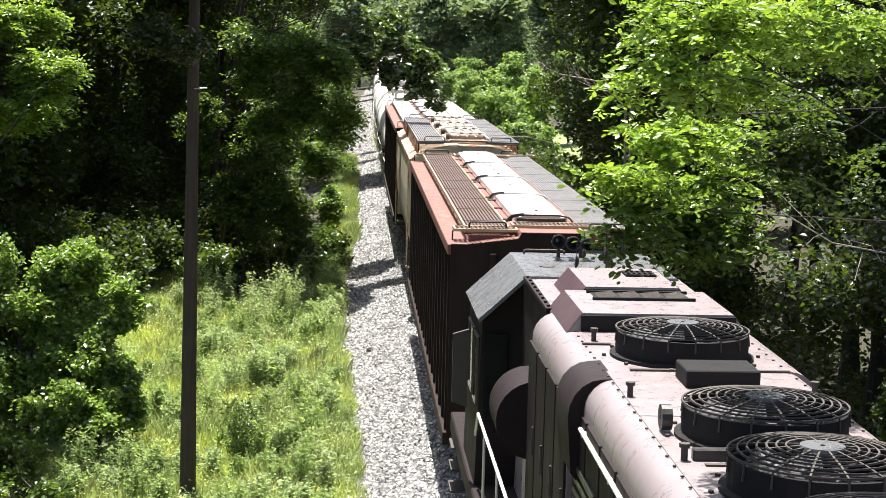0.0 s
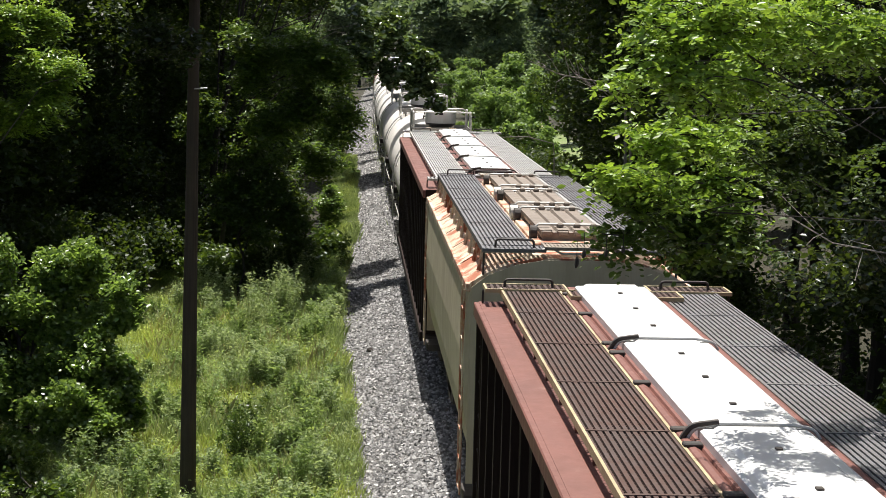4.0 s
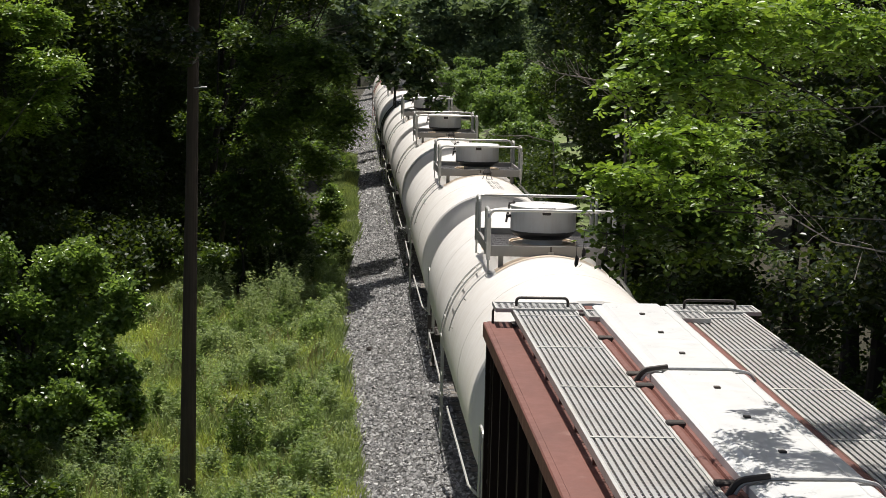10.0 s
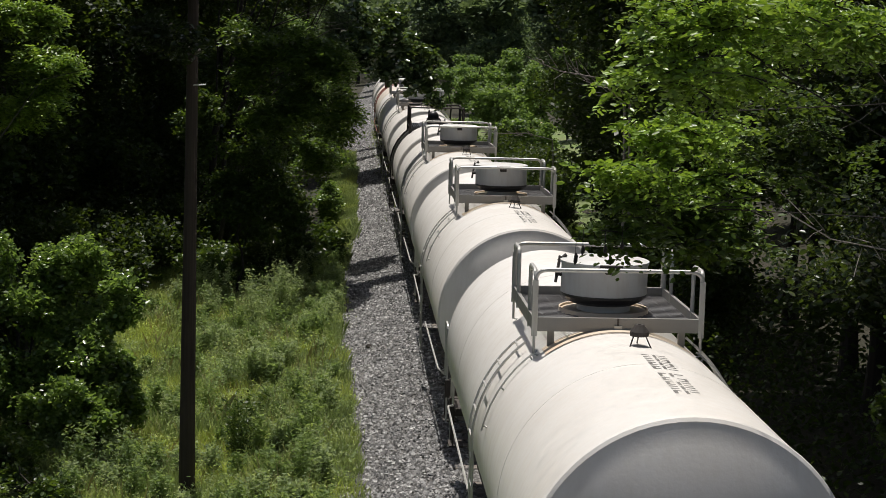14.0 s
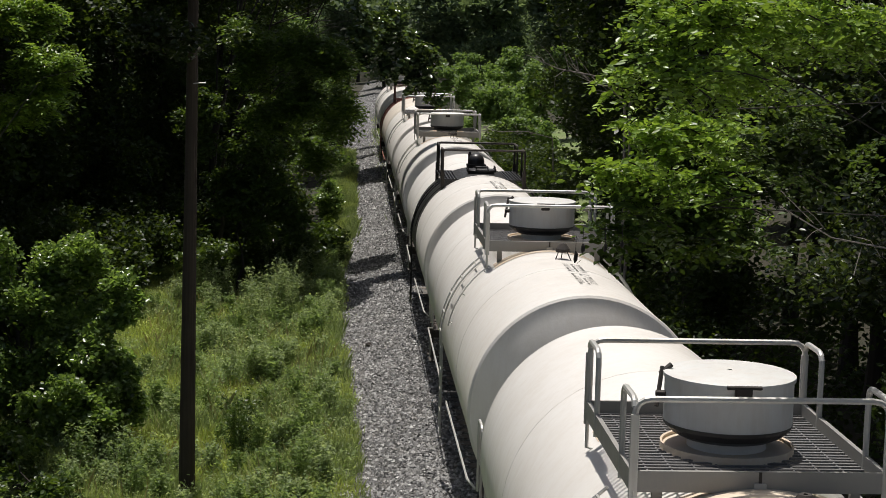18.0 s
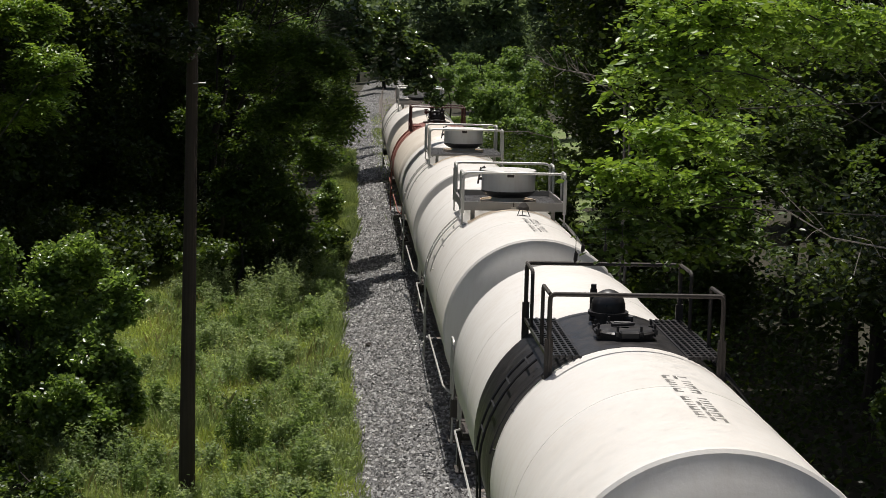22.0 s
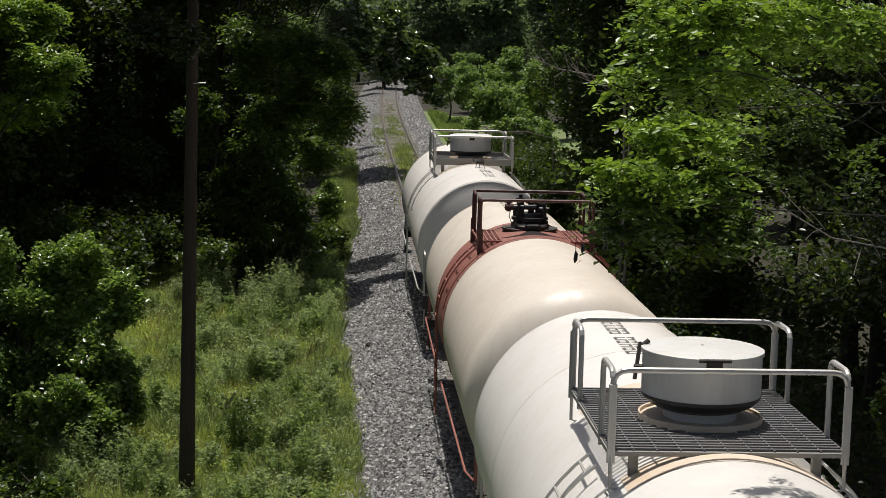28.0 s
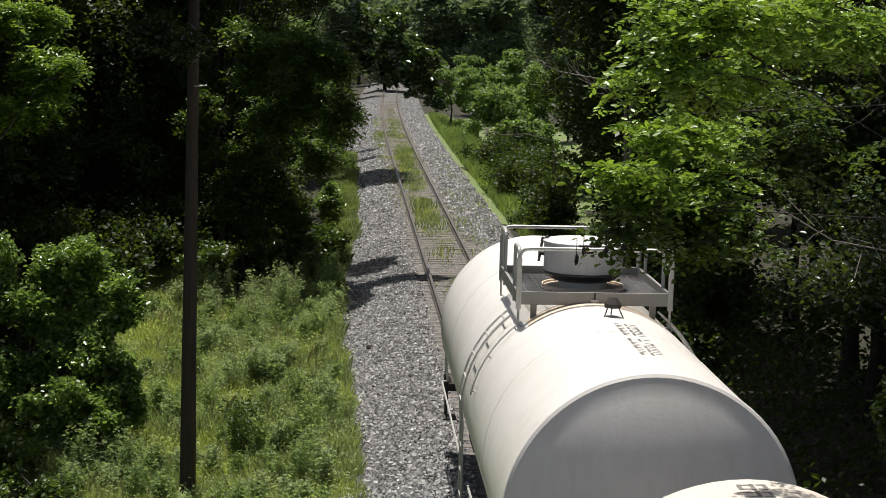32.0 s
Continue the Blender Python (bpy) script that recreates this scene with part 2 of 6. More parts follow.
def box(bm, x0, x1, y0, y1, z0, z1, bevel=0.0):
    r = bmesh.ops.create_cube(bm, size=1, matrix=Matrix.Translation(((x0 + x1) / 2, (y0 + y1) / 2, (z0 + z1) / 2)) @ Matrix.Diagonal((x1 - x0, y1 - y0, z1 - z0, 1)))
    if bevel:
        bmesh.ops.bevel(bm, geom=list({e for v in r["verts"] for e in v.link_edges}), offset=bevel, segments=1, affect="EDGES", profile=0.5)
    return bm


def rod(bm, p, q, r, seg=8, r2=None):
    p, q = Vector(p), Vector(q)
    d = q - p
    m = Matrix.Translation((p + q) / 2) @ d.to_track_quat("Z", "Y").to_matrix().to_4x4()
    bmesh.ops.create_cone(bm, cap_ends=True, segments=seg, radius1=r, radius2=r if r2 is None else r2, depth=d.length, matrix=m)
    return bm


def pipe(bm, pts, r, seg=7):
    """A bent tube through the points."""
    pts = [Vector(p) for p in pts]
    rings, up = [], None
    for i, p in enumerate(pts):
        d = ((pts[min(i + 1, len(pts) - 1)] - pts[max(i - 1, 0)])).normalized()
        a = d.orthogonal().normalized() if up is None else (up - up.dot(d) * d).normalized()
        up = a
        b = d.cross(a)
        rr = r[i] if isinstance(r, (list, tuple)) else r
        rings.append([bm.verts.new(p + (a * math.cos(k * math.tau / seg) + b * math.sin(k * math.tau / seg)) * rr) for k in range(seg)])
    for A, B in zip(rings, rings[1:]):
        for k in range(seg):
            bm.faces.new((A[k], A[(k + 1) % seg], B[(k + 1) % seg], B[k]))
    bm.faces.new(rings[0][::-1])
    bm.faces.new(rings[-1])
    return bm


def round_path(pts, r=0.12, n=4):
    """The same path with its corners rounded."""
    pts = [Vector(p) for p in pts]
    out = [pts[0]]
    for a, b, c in zip(pts, pts[1:], pts[2:]):
        u, v = (a - b).normalized(), (c - b).normalized()
        for k in range(n + 1):
            t = k / n
            p0, p1 = b + u * r, b + v * r
            out.append((1 - t) ** 2 * p0 + 2 * t * (1 - t) * b + t * t * p1)
    return out + [pts[-1]]


def lathe(bm, profile, seg=48, axis="Y", centre=(0, 0, 0), caps=False):
    """Turns (along, radius) pairs round an axis."""
    c = Vector(centre)
    rings = []
    for a, r in profile:
        ring = []
        for k in range(seg):
            w = k * math.tau / seg
            u, v = r * math.cos(w), r * math.sin(w)
            ring.append(bm.verts.new(c + (Vector((u, a, v)) if axis == "Y" else Vector((a, u, v)) if axis == "X" else Vector((u, v, a)))))
        rings.append(ring)
    for A, B in zip(rings, rings[1:]):
        for k in range(seg):
            bm.faces.new((A[k], A[(k + 1) % seg], B[(k + 1) % seg], B[k]))
    if caps:
        bm.faces.new(rings[0])
        bm.faces.new(rings[-1])
    bmesh.ops.recalc_face_normals(bm, faces=bm.faces)
    return bm


def extrude_profile(bm, pts, y0, y1):
    """A closed profile in x, z drawn out along the track."""
    A = [bm.verts.new((x, y0, z)) for x, z in pts]
    B = [bm.verts.new((x, y1, z)) for x, z in pts]
    n = len(pts)
    for k in range(n):
        bm.faces.new((A[k], A[(k + 1) % n], B[(k + 1) % n], B[k]))
    bm.faces.new(A[::-1])
    bm.faces.new(B)
    bmesh.ops.recalc_face_normals(bm, faces=bm.faces)
    return bm


def bent(y):
    """Sideways place of the track's middle line: straight, then an easy curve to the right."""
    return 0.000137 * max(0.0, y - 94.0) ** 2


BM = bmesh.new


# ---------------------------------------------------------------- ground and track
def ground_height(x, y):
    x = x - bent(y)
    edge = abs(x)
    if edge < 1.55:
        z = -0.22
    elif edge < 3.0:
        z = -0.22 - 0.33 * (edge - 1.55) / 1.45
    else:
        z = -0.55
        if x < 0:
            z -= 0.45 * min(1, (edge - 3.0) / 4)
            z += 1.6 * max(0, min(1, (edge - 10) / 12))
        else:
            z -= 0.5 * min(1, (edge - 3.0) / 3)
            z += 1.8 * max(0, min(1, (edge - 8) / 12))
    if edge > 2.9:
        z += 0.10 * noise.noise((x * 0.5, y * 0.5, 0)) + 0.04 * noise.noise((x * 2, y * 2, 3))
    return z


def axis_steps(marks):
    out = []
    for a, b, step in marks:
        n = max(1, round((b - a) / step))
        out += [a + (b - a) * k / n for k in range(n)]
    return out + [marks[-1][1]]


def sheet(name, xs, ys, height, material, lift=0.0):
    verts = [(x + (bent(y) if abs(x) < 40 else 0), y, height(x + (bent(y) if abs(x) < 40 else 0), y) + lift) for y in ys for x in xs]
    w = len(xs)
    faces = [(j * w + i, j * w + i + 1, (j + 1) * w + i + 1, (j + 1) * w + i) for j in range(len(ys) - 1) for i in range(w - 1)]
    me = bpy.data.meshes.new(name)
    me.from_pydata(verts, [], faces)
    me.materials.append(material)
    me.shade_smooth()
    return new(name, me)


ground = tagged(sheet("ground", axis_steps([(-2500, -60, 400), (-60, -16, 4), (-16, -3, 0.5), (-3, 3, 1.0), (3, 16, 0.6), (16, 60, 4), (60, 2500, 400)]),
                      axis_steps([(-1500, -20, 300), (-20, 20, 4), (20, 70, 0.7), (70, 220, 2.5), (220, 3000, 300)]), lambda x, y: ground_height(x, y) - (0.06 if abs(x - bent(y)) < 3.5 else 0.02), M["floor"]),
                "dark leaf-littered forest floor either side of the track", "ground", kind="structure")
tagged(sheet("meadow_ground", axis_steps([(-10.6, -3.35, 0.5)]), axis_steps([(14, 64, 0.7)]), lambda x, y: ground_height(x, y) - 0.12 * max(0.0, -9.6 - x) - 0.1 * max(0.0, y - 60), M["earth"]), "grassy earth of the sunny meadow", "ground", kind="structure")
for name, x0, x1, y0, y1 in (("verge_ground", -4.0, -3.1, 64, 108), ("far_verge_ground", 3.1, 13, 70, 160)):
    tagged(sheet(name, axis_steps([(x0, x1, 0.5)]), axis_steps([(y0, y1, 1.5)]), ground_height, M["earth"]), "grassy verge along the ballast", "ground", kind="structure")
bed = tagged(sheet("ballast_bed", axis_steps([(-3.6, 3.2, 0.17)]), axis_steps([(-10, 20, 2), (20, 70, 0.4), (70, 240, 1.5)]),
                   lambda x, y: ground_height(x, y) + 0.025 * noise.noise((x * 2.2, y * 2.2, 9)) - (0.12 * max(0, abs(x - bent(y)) - 3.2 - 0.35 * noise.noise((y * 0.4, 4, x * 0.2)))), M["gravel"]),
             "grey crushed stone ballast bed of the track", "ballast", kind="structure")

track = tagged(new("railway_track"), "single track of rusty steel rails on weathered wooden ties", "railway track", kind="structure")
RAIL = [(-0.07, -0.17), (0.07, -0.17), (0.07, -0.155), (0.012, -0.135), (0.012, -0.05), (0.037, -0.04), (0.037, 0.0), (-0.037, 0.0), (-0.037, -0.04), (-0.012, -0.05), (-0.012, -0.135), (-0.07, -0.155)]
for sx in (-0.7535, 0.7535):
    bm = BM()
    ys = [-12, 94] + [94 + 10 * k for k in range(1, 16)]
    rings = [[bm.verts.new((sx + bent(y) + px, y, pz)) for px, pz in RAIL] for y in ys]
    for A, B in zip(rings, rings[1:]):
        for k in range(len(RAIL)):
            bm.faces.new((A[k], A[(k + 1) % len(RAIL)], B[(k + 1) % len(RAIL)], B[k]))
    bm.faces.new(rings[0])
    bm.faces.new(rings[-1])
    bmesh.ops.recalc_face_normals(bm, faces=bm.faces)
    part("rail", bm, M["steel"], track, "rust-brown steel rail with a worn bright head")


# ---------------------------------------------------------------- leaves
def leaf_mesh(name, centres, size, material, parent=None, seed=0, long=1.9, droop=0.35, fold=0.25, up=0.9, spread=0.35, along=None, simple=False):
    """Many single leaves: folded pointed blades of six points, or plain four-pointed ones far off."""
    rng = np.random.default_rng(seed)
    c = np.asarray(centres, np.float32)
    n = len(c)
    s = (size if np.ndim(size) else np.full(n, size)) * rng.uniform(1 - spread, 1 + spread, n)
    if along is None:
        ang = rng.uniform(0, 2 * np.pi, n)
        along = np.stack([np.cos(ang), np.sin(ang), rng.normal(-droop, 0.35, n)], 1)
    along = along / np.linalg.norm(along, axis=1)[:, None]
    nor = np.stack([rng.normal(0, 1, n), rng.normal(0, 1, n), rng.normal(up, 0.6, n)], 1)
    side = np.cross(along, nor)
    side /= np.linalg.norm(side, axis=1)[:, None] + 1e-6
    nor = np.cross(side, along)
    L, Wd = (s * 0.5)[:, None], (s * 0.5 / long)[:, None]
    tip, root = c + along * L, c - along * L
    lift = nor * Wd * fold
    if simple:
        v = np.stack([root, c + side * Wd * 1.1 + lift, tip, c - side * Wd * 1.1 + lift], 1).reshape(-1, 3)
        quads, per = np.arange(4 * n), 1
    else:
        m1, m2 = c + along * L * 0.3, c - along * L * 0.35
        v = np.stack([root, m2 + side * Wd * 0.9 + lift, m1 + side * Wd + lift, tip, m1 - side * Wd + lift, m2 - side * Wd * 0.9 + lift], 1).reshape(-1, 3)
        base = (np.arange(n) * 6)[:, None]
        quads, per = np.concatenate([base + np.array([[0, 1, 2, 3]]), base + np.array([[0, 3, 4, 5]])], 1).reshape(-1), 2
    me = bpy.data.meshes.new(name)
    me.vertices.add(len(v))
    me.vertices.foreach_set("co", v.astype(np.float32).ravel())
    me.loops.add(len(quads))
    me.loops.foreach_set("vertex_index", quads.astype(np.int32))
    me.polygons.add(per * n)
    me.polygons.foreach_set("loop_start", np.arange(0, 4 * per * n, 4, dtype=np.int32))
    me.polygons.foreach_set("loop_total", np.full(per * n, 4, np.int32))
    me.update(calc_edges=True)
    me.materials.append(material)
    ob = new(name, me)
    ob.parent = parent
    return ob


def pinnate(rng, bases, length, leaflets):
    """Compound leaves: leaflets in pairs along a drooping stalk. Gives leaflet centres and directions."""
    n = len(bases)
    a = rng.uniform(0, 2 * np.pi, n)
    stalk = np.stack([np.cos(a), np.sin(a), rng.normal(-0.15, 0.3, n)], 1)
    stalk /= np.linalg.norm(stalk, axis=1)[:, None]
    side = np.cross(stalk, np.stack([rng.normal(0, 0.35, n), rng.normal(0, 0.35, n), np.ones(n)], 1))
    side /= np.linalg.norm(side, axis=1)[:, None]
    ln = length * rng.uniform(0.7, 1.25, n)
    cs, ds = [], []
    for k in range(leaflets):
        t = (k // 2 + 0.6) / (leaflets / 2)
        sg = 1 if k % 2 else -1
        d = side * sg + stalk * 0.45 + rng.normal(0, 0.16, (n, 3))
        if k == leaflets - 1:
            d = stalk + rng.normal(0, 0.1, (n, 3))
            t = 1.05
        d /= np.linalg.norm(d, axis=1)[:, None]
        p = bases + stalk * (ln * t)[:, None] + np.array([0, 0, -0.25]) * (ln * t * t)[:, None]
        cs.append(p + d * (length * 0.19))
        ds.append(d)
    return np.concatenate(cs), np.concatenate(ds)


def cloud(rng, blobs, n, shell=0.3):
    """Points in clumps inside ellipsoids (x, y, z, rx, ry, rz): thickest towards the outside, broken by gaps."""
    vol = np.array([b[3] * b[4] * b[5] for b in blobs]) ** 0.72
    pick = rng.choice(len(blobs), n, p=vol / vol.sum())
    b = np.array(blobs)[pick]
    d = rng.normal(0, 1, (n, 3))
    d /= np.linalg.norm(d, axis=1)[:, None]
    rad = (shell + (1 - shell) * rng.uniform(0, 1, n) ** 0.6) * rng.normal(1, 0.24, n)
    # gaps: pull leaves into sprays
    k = 26
    sprays = rng.normal(0, 1, (len(blobs), k, 3))
    sprays /= np.linalg.norm(sprays, axis=2)[:, :, None]
    near = sprays[pick, rng.integers(0, k, n)]
    mix = rng.uniform(0.35, 0.95, n)[:, None]
    d = d * (1 - mix) + near * mix
    d /= np.linalg.norm(d, axis=1)[:, None] ** 0.85
    return b[:, :3] + d * rad[:, None] * b[:, 3:6]


def limbs(base, top, r, tips, rng, seg=9):
    """A leaning tapered trunk with limbs that reach for the tips."""
    bm = BM()
    base, top = Vector(base), Vector(top)
    n = 7
    spine = [base.lerp(top, k / n) + Vector((rng.normal(0, 0.1), rng.normal(0, 0.1), 0)) * (k > 0) for k in range(n + 1)]
    pipe(bm, spine, [r * (1.35 if k == 0 else 1 - 0.75 * k / n) for k in range(n + 1)], seg)
    for tip in tips:
        tip = Vector(tip)
        s = spine[int(rng.integers(n // 2, n))].copy()
        mid = s.lerp(tip, 0.5) + Vector((rng.normal(0, 0.25), rng.normal(0, 0.25), 0.15 * (tip - s).length))
        pipe(bm, [s, s.lerp(mid, 0.5), mid, mid.lerp(tip, 0.5), tip], [r * 0.26, r * 0.2, r * 0.14, r * 0.08, 0.008], 6)
        for q in range(3):
            e = mid.lerp(tip, rng.uniform(0.1, 0.8))
            u = Vector(rng.normal(0, 1.6 * r + 0.06, 3))
            pipe(bm, [e, e + u, e + u * 1.7 + Vector(rng.normal(0, 0.5 * r, 3))], [r * 0.1, r * 0.06, 0.004], 4)
    return bm


def tree(label, base, top, r, blobs, n, size, leaf, seed, group="trees along the line", name="tree", category="tree", long=1.9, compound=0, simple=False, tall=8.8, reach=14, bark="bark"):
    rng = np.random.default_rng(seed)
    t = tagged(new(name), label, category, group)
    t.location = base
    tips = [b[:3] for b in blobs][:reach]
    tr = part("trunk", limbs(base, top, r, tips, rng), M[bark], t)
    tr.data.transform(Matrix.Translation(-Vector(base)))
    if compound:
        c, d = pinnate(rng, cloud(rng, blobs, n // compound), size * 3.1, compound)
        leaf_mesh("crown", c - np.array(base), size, leaf, t, seed + 1, long=long, along=d, up=1.5)
        return t
    pts = cloud(rng, blobs, n)
    s = np.where(pts[:, 2] > tall, size * 1.9, size)
    leaf_mesh("crown", pts - np.array(base), s, leaf, t, seed + 1, long=long, simple=simple)
    return t


# ---------------------------------------------------------------- train: shared running gear
def truck(parent, y):
    """A two-axle bogie: side frames, wheels, bolster."""
    for s in (-1, 1):
        bm = BM()
        extrude_profile(bm, [(s * 0.98, 0.32), (s * 1.1, 0.32), (s * 1.1, 0.72), (s * 0.98, 0.72)], y - 0.55, y + 0.55)
        extrude_profile(bm, [(s * 0.98, 0.42), (s * 1.1, 0.42), (s * 1.1, 0.62), (s * 0.98, 0.62)], y - 1.12, y + 1.12)
        part("bogie_frame", bm, M["iron"], parent)
        for w in (-0.86, 0.86):
            bm = BM()
            lathe(bm, [(s * 0.70, 0.1), (s * 0.70, 0.455), (s * 0.715, 0.455), (s * 0.725, 0.42), (s * 0.84, 0.415), (s * 0.84, 0.34), (s * 0.80, 0.33), (s * 0.80, 0.12), (s * 0.86, 0.1), (s * 0.86, 0.02)], 24, "X", (0, y + w, 0.42))
            part("wheel", bm, M["iron"], parent)
    bm = BM()
    box(bm, -0.98, 0.98, y - 0.2, y + 0.2, 0.42, 0.7, 0.02)
    for w in (-0.86, 0.86):
        rod(bm, (-0.86, y + w, 0.42), (0.86, y + w, 0.42), 0.08)
    part("bolster", bm, M["iron"], parent)


def coupler(parent, y, s):
    bm = BM()
    box(bm, -0.1, 0.1, min(y, y + s * 0.62), max(y, y + s * 0.62), 0.72, 0.9, 0.02)
    box(bm, -0.17, 0.15, min(y + s * 0.45, y + s * 0.72), max(y + s * 0.45, y + s * 0.72), 0.7, 0.97, 0.05)
    part("coupler", bm, M["iron"], parent)


def ladder(parent, x, y, z0, z1, mat, out=0.0, half=0.22, step=0.42):
    bm = BM()
    for s in (-half, half):
        rod(bm, (x, y + s, z0), (x, y + s, z1), 0.018, 6)
    z = z0 + 0.05
    while z < z1:
        rod(bm, (x, y - half, z), (x, y + half, z), 0.014, 6)
        z += step
    part("ladder", bm, mat, parent)


# ---------------------------------------------------------------- tank cars
TANK_R, TANK_Z = 1.605, 2.24


def shell_point(angle, y, r=TANK_R):
    """A place on the tank: angle in degrees from the top, towards +x."""
    a = radians(angle)
    return Vector((r * math.sin(a), y, TANK_Z + r * math.cos(a)))


def tank_car(label, fittings="dome", band=None, half=6.0, mid=-0.1, toe=0.11, letters="near"):
    car = tagged(new("tank_car"), label, "tank car", "tank cars of the train")
    bulge = 0.42
    end = half + 0.75
    if band == "redband":
        # smoothly rounded ends, no rim
        prof = [(-half + 0.45 - 0.85 * math.cos(k * math.pi / 28), max(0.01, TANK_R * math.sin(k * math.pi / 28))) for k in range(15)]
    else:
        prof = [(-half - bulge * (1 - (k / 9) ** 2), max(0.01, (TANK_R - 0.06) * k / 9)) for k in range(10)]
        prof += [(-half + 0.005, TANK_R - 0.025), (-half + 0.035, TANK_R + 0.008), (-half + 0.075, TANK_R + 0.014), (-half + 0.11, TANK_R)]
    tank = part("tank", lathe(BM(), prof + [(-a, r) for a, r in reversed(prof)], 72, "Y", (0, 0, TANK_Z)), M["cream"] if band == "redband" else M["white"], car, smooth=True)
    for y in () if band == "redband" else (-half + 2.6, half - 2.7):
        part("weld_seam", lathe(BM(), [(y - 0.012, TANK_R - 0.01), (y - 0.005, TANK_R + 0.003), (y + 0.005, TANK_R + 0.003), (y + 0.012, TANK_R - 0.01)], 72, "Y", (0, 0, TANK_Z)), M["white"], tank, smooth=True)
    if band:
        part("painted_band", lathe(BM(), [(mid - 1.2, TANK_R - 0.01), (mid - 1.2, TANK_R + 0.006), (mid + 1.2, TANK_R + 0.006), (mid + 1.2, TANK_R - 0.01)], 72, "Y", (0, 0, TANK_Z)), M[band], tank, smooth=True)
    # underframe: end sills, side bars, steps
    trim = M["redband"] if band == "redband" else M["galv"]
    for s in (-1, 1):
        bm = BM()
        box(bm, -0.32, 0.32, s * (end / 2) - end / 2 + 0.1, s * (end / 2) + end / 2 - 0.1, 0.72, 1.05, 0.03)
        part("stub_sill", bm, M["iron"], car)
        bm = BM()
        box(bm, -1.45, 1.45, s * (end - 0.4) - 0.42, s * (end - 0.4) + 0.42, 1.12, 1.2, 0.01)
        box(bm, -1.5, 1.5, s * (end - 0.04) - 0.06, s * (end - 0.04) + 0.06, 0.9, 1.22, 0.01)
        part("end_platform", bm, M["iron"], car, "dark steel end platform")
        bm = BM()
        box(bm, -1.25, 1.25, s * (half - 1.3) - 0.18, s * (half - 1.3) + 0.18, 0.85, 1.45, 0.03)
        part("saddle", bm, M["iron"], car)
        coupler(car, s * (end - 0.25), s)
        truck(car, s * (half - 1.0))
        for sx in (-1, 1):
            bm = BM()
            pipe(bm, round_path([(sx * 1.47, s * end, 0.45), (sx * 1.47, s * end, 2.2), (sx * 1.47, s * (end - 0.5), 2.2), (sx * 1.47, s * (end - 0.5), 1.2)], 0.12), 0.02)
            part("grab_rail", bm, trim, car, "bent pipe handrail")
            bm = BM()
            box(bm, sx * 1.40 - 0.12, sx * 1.40 + 0.12, s * (end - 0.25) - 0.22, s * (end - 0.25) + 0.22, 0.45, 0.48)
            for q in (-0.2, 0.2):
                rod(bm, (sx * 1.46, s * (end - 0.25) + q, 0.46), (sx * 1.46, s * (end - 0.25) + q, 1.15), 0.018, 6)
            part("step", bm, M["iron"], car)
            bm = BM()
            pipe(bm, [(sx * 1.48, s * (end - 0.6), 1.2), (sx * 1.58, s * (end - 0.9), 1.25), (sx * 1.6, s * 0.9 + mid, 1.25)], 0.018, 6)
            part("side_rail", bm, trim, car)
    # ladders, platform and fittings, laid out round their own middle
    fixed = set(car.children_recursive)
    lad = M["redband"] if band == "redband" else M["black"] if band == "black" else M["galv"]
    for sx in (-1, 1):
        bm = BM()
        for dy in (-0.62, -0.2):
            pts = [shell_point(sx * a, dy, TANK_R + 0.09) for a in range(38, 92, 6)]
            pts += [Vector((sx * 1.67, dy, z)) for z in (2.0, 1.6, 1.2, 0.6)]
            pipe(bm, pts, 0.017, 6)
        for a in range(42, 92, 11):
            rod(bm, shell_point(sx * a, -0.62, TANK_R + 0.09), shell_point(sx * a, -0.2, TANK_R + 0.09), 0.014, 6)
        for z in (2.05, 1.7, 1.35, 1.0, 0.65):
            rod(bm, (sx * 1.67, -0.62, z), (sx * 1.67, -0.2, z), 0.014, 6)
        part("ladder", bm, lad, car, "curved side ladder")
        bm = BM()
        pipe(bm, [shell_point(sx * a, -1.22, TANK_R + 0.05) for a in range(36, 84, 6)], 0.013, 6)
        for a in (40, 58, 76):
            rod(bm, shell_point(sx * a, -1.22, TANK_R - 0.01), shell_point(sx * a, -1.22, TANK_R + 0.05), 0.012, 5)
        part("hand_line", bm, lad, car)
    top = TANK_Z + TANK_R
    if fittings == "dome":
        pz, ya, yb, hw = top + 0.03, -1.2, 1.3, 1.015
        # grating of bars
        bm = BM()
        for k in range(27):
            y = ya + (yb - ya) * (k + 0.5) / 27
            box(bm, -hw, hw, y - 0.016, y + 0.016, pz - 0.03, pz)
        for k in range(11):
            x = -hw + 2 * hw * k / 10
            box(bm, x - 0.008, x + 0.008, ya, yb, pz - 0.028, pz - 0.006)
        # dark grating colour stands in for the shade between the bars
        part("platform_grating", bm, M["grate_dark"], car, "steel grating walkway platform")
        bm = BM()
        for y in (ya, yb):
            box(bm, -hw - 0.02, hw + 0.02, y - 0.02, y + 0.02, pz - 0.06, pz + toe)
        for x in (-hw, hw):
            box(bm, x - 0.02, x + 0.02, ya, yb, pz - 0.06, pz + toe)
        for x in (-0.8, 0.8):
            for y in (-1.1, 1.1):
                zz = TANK_Z + math.sqrt(TANK_R ** 2 - x * x)
                box(bm, x - 0.04, x + 0.04, y - 0.03, y + 0.03, zz - 0.02, pz - 0.02)
        part("platform_frame", bm, M["toeboard"], car, "grey toe boards in a shade-dimmed colour")
        rt = pz + 0.685
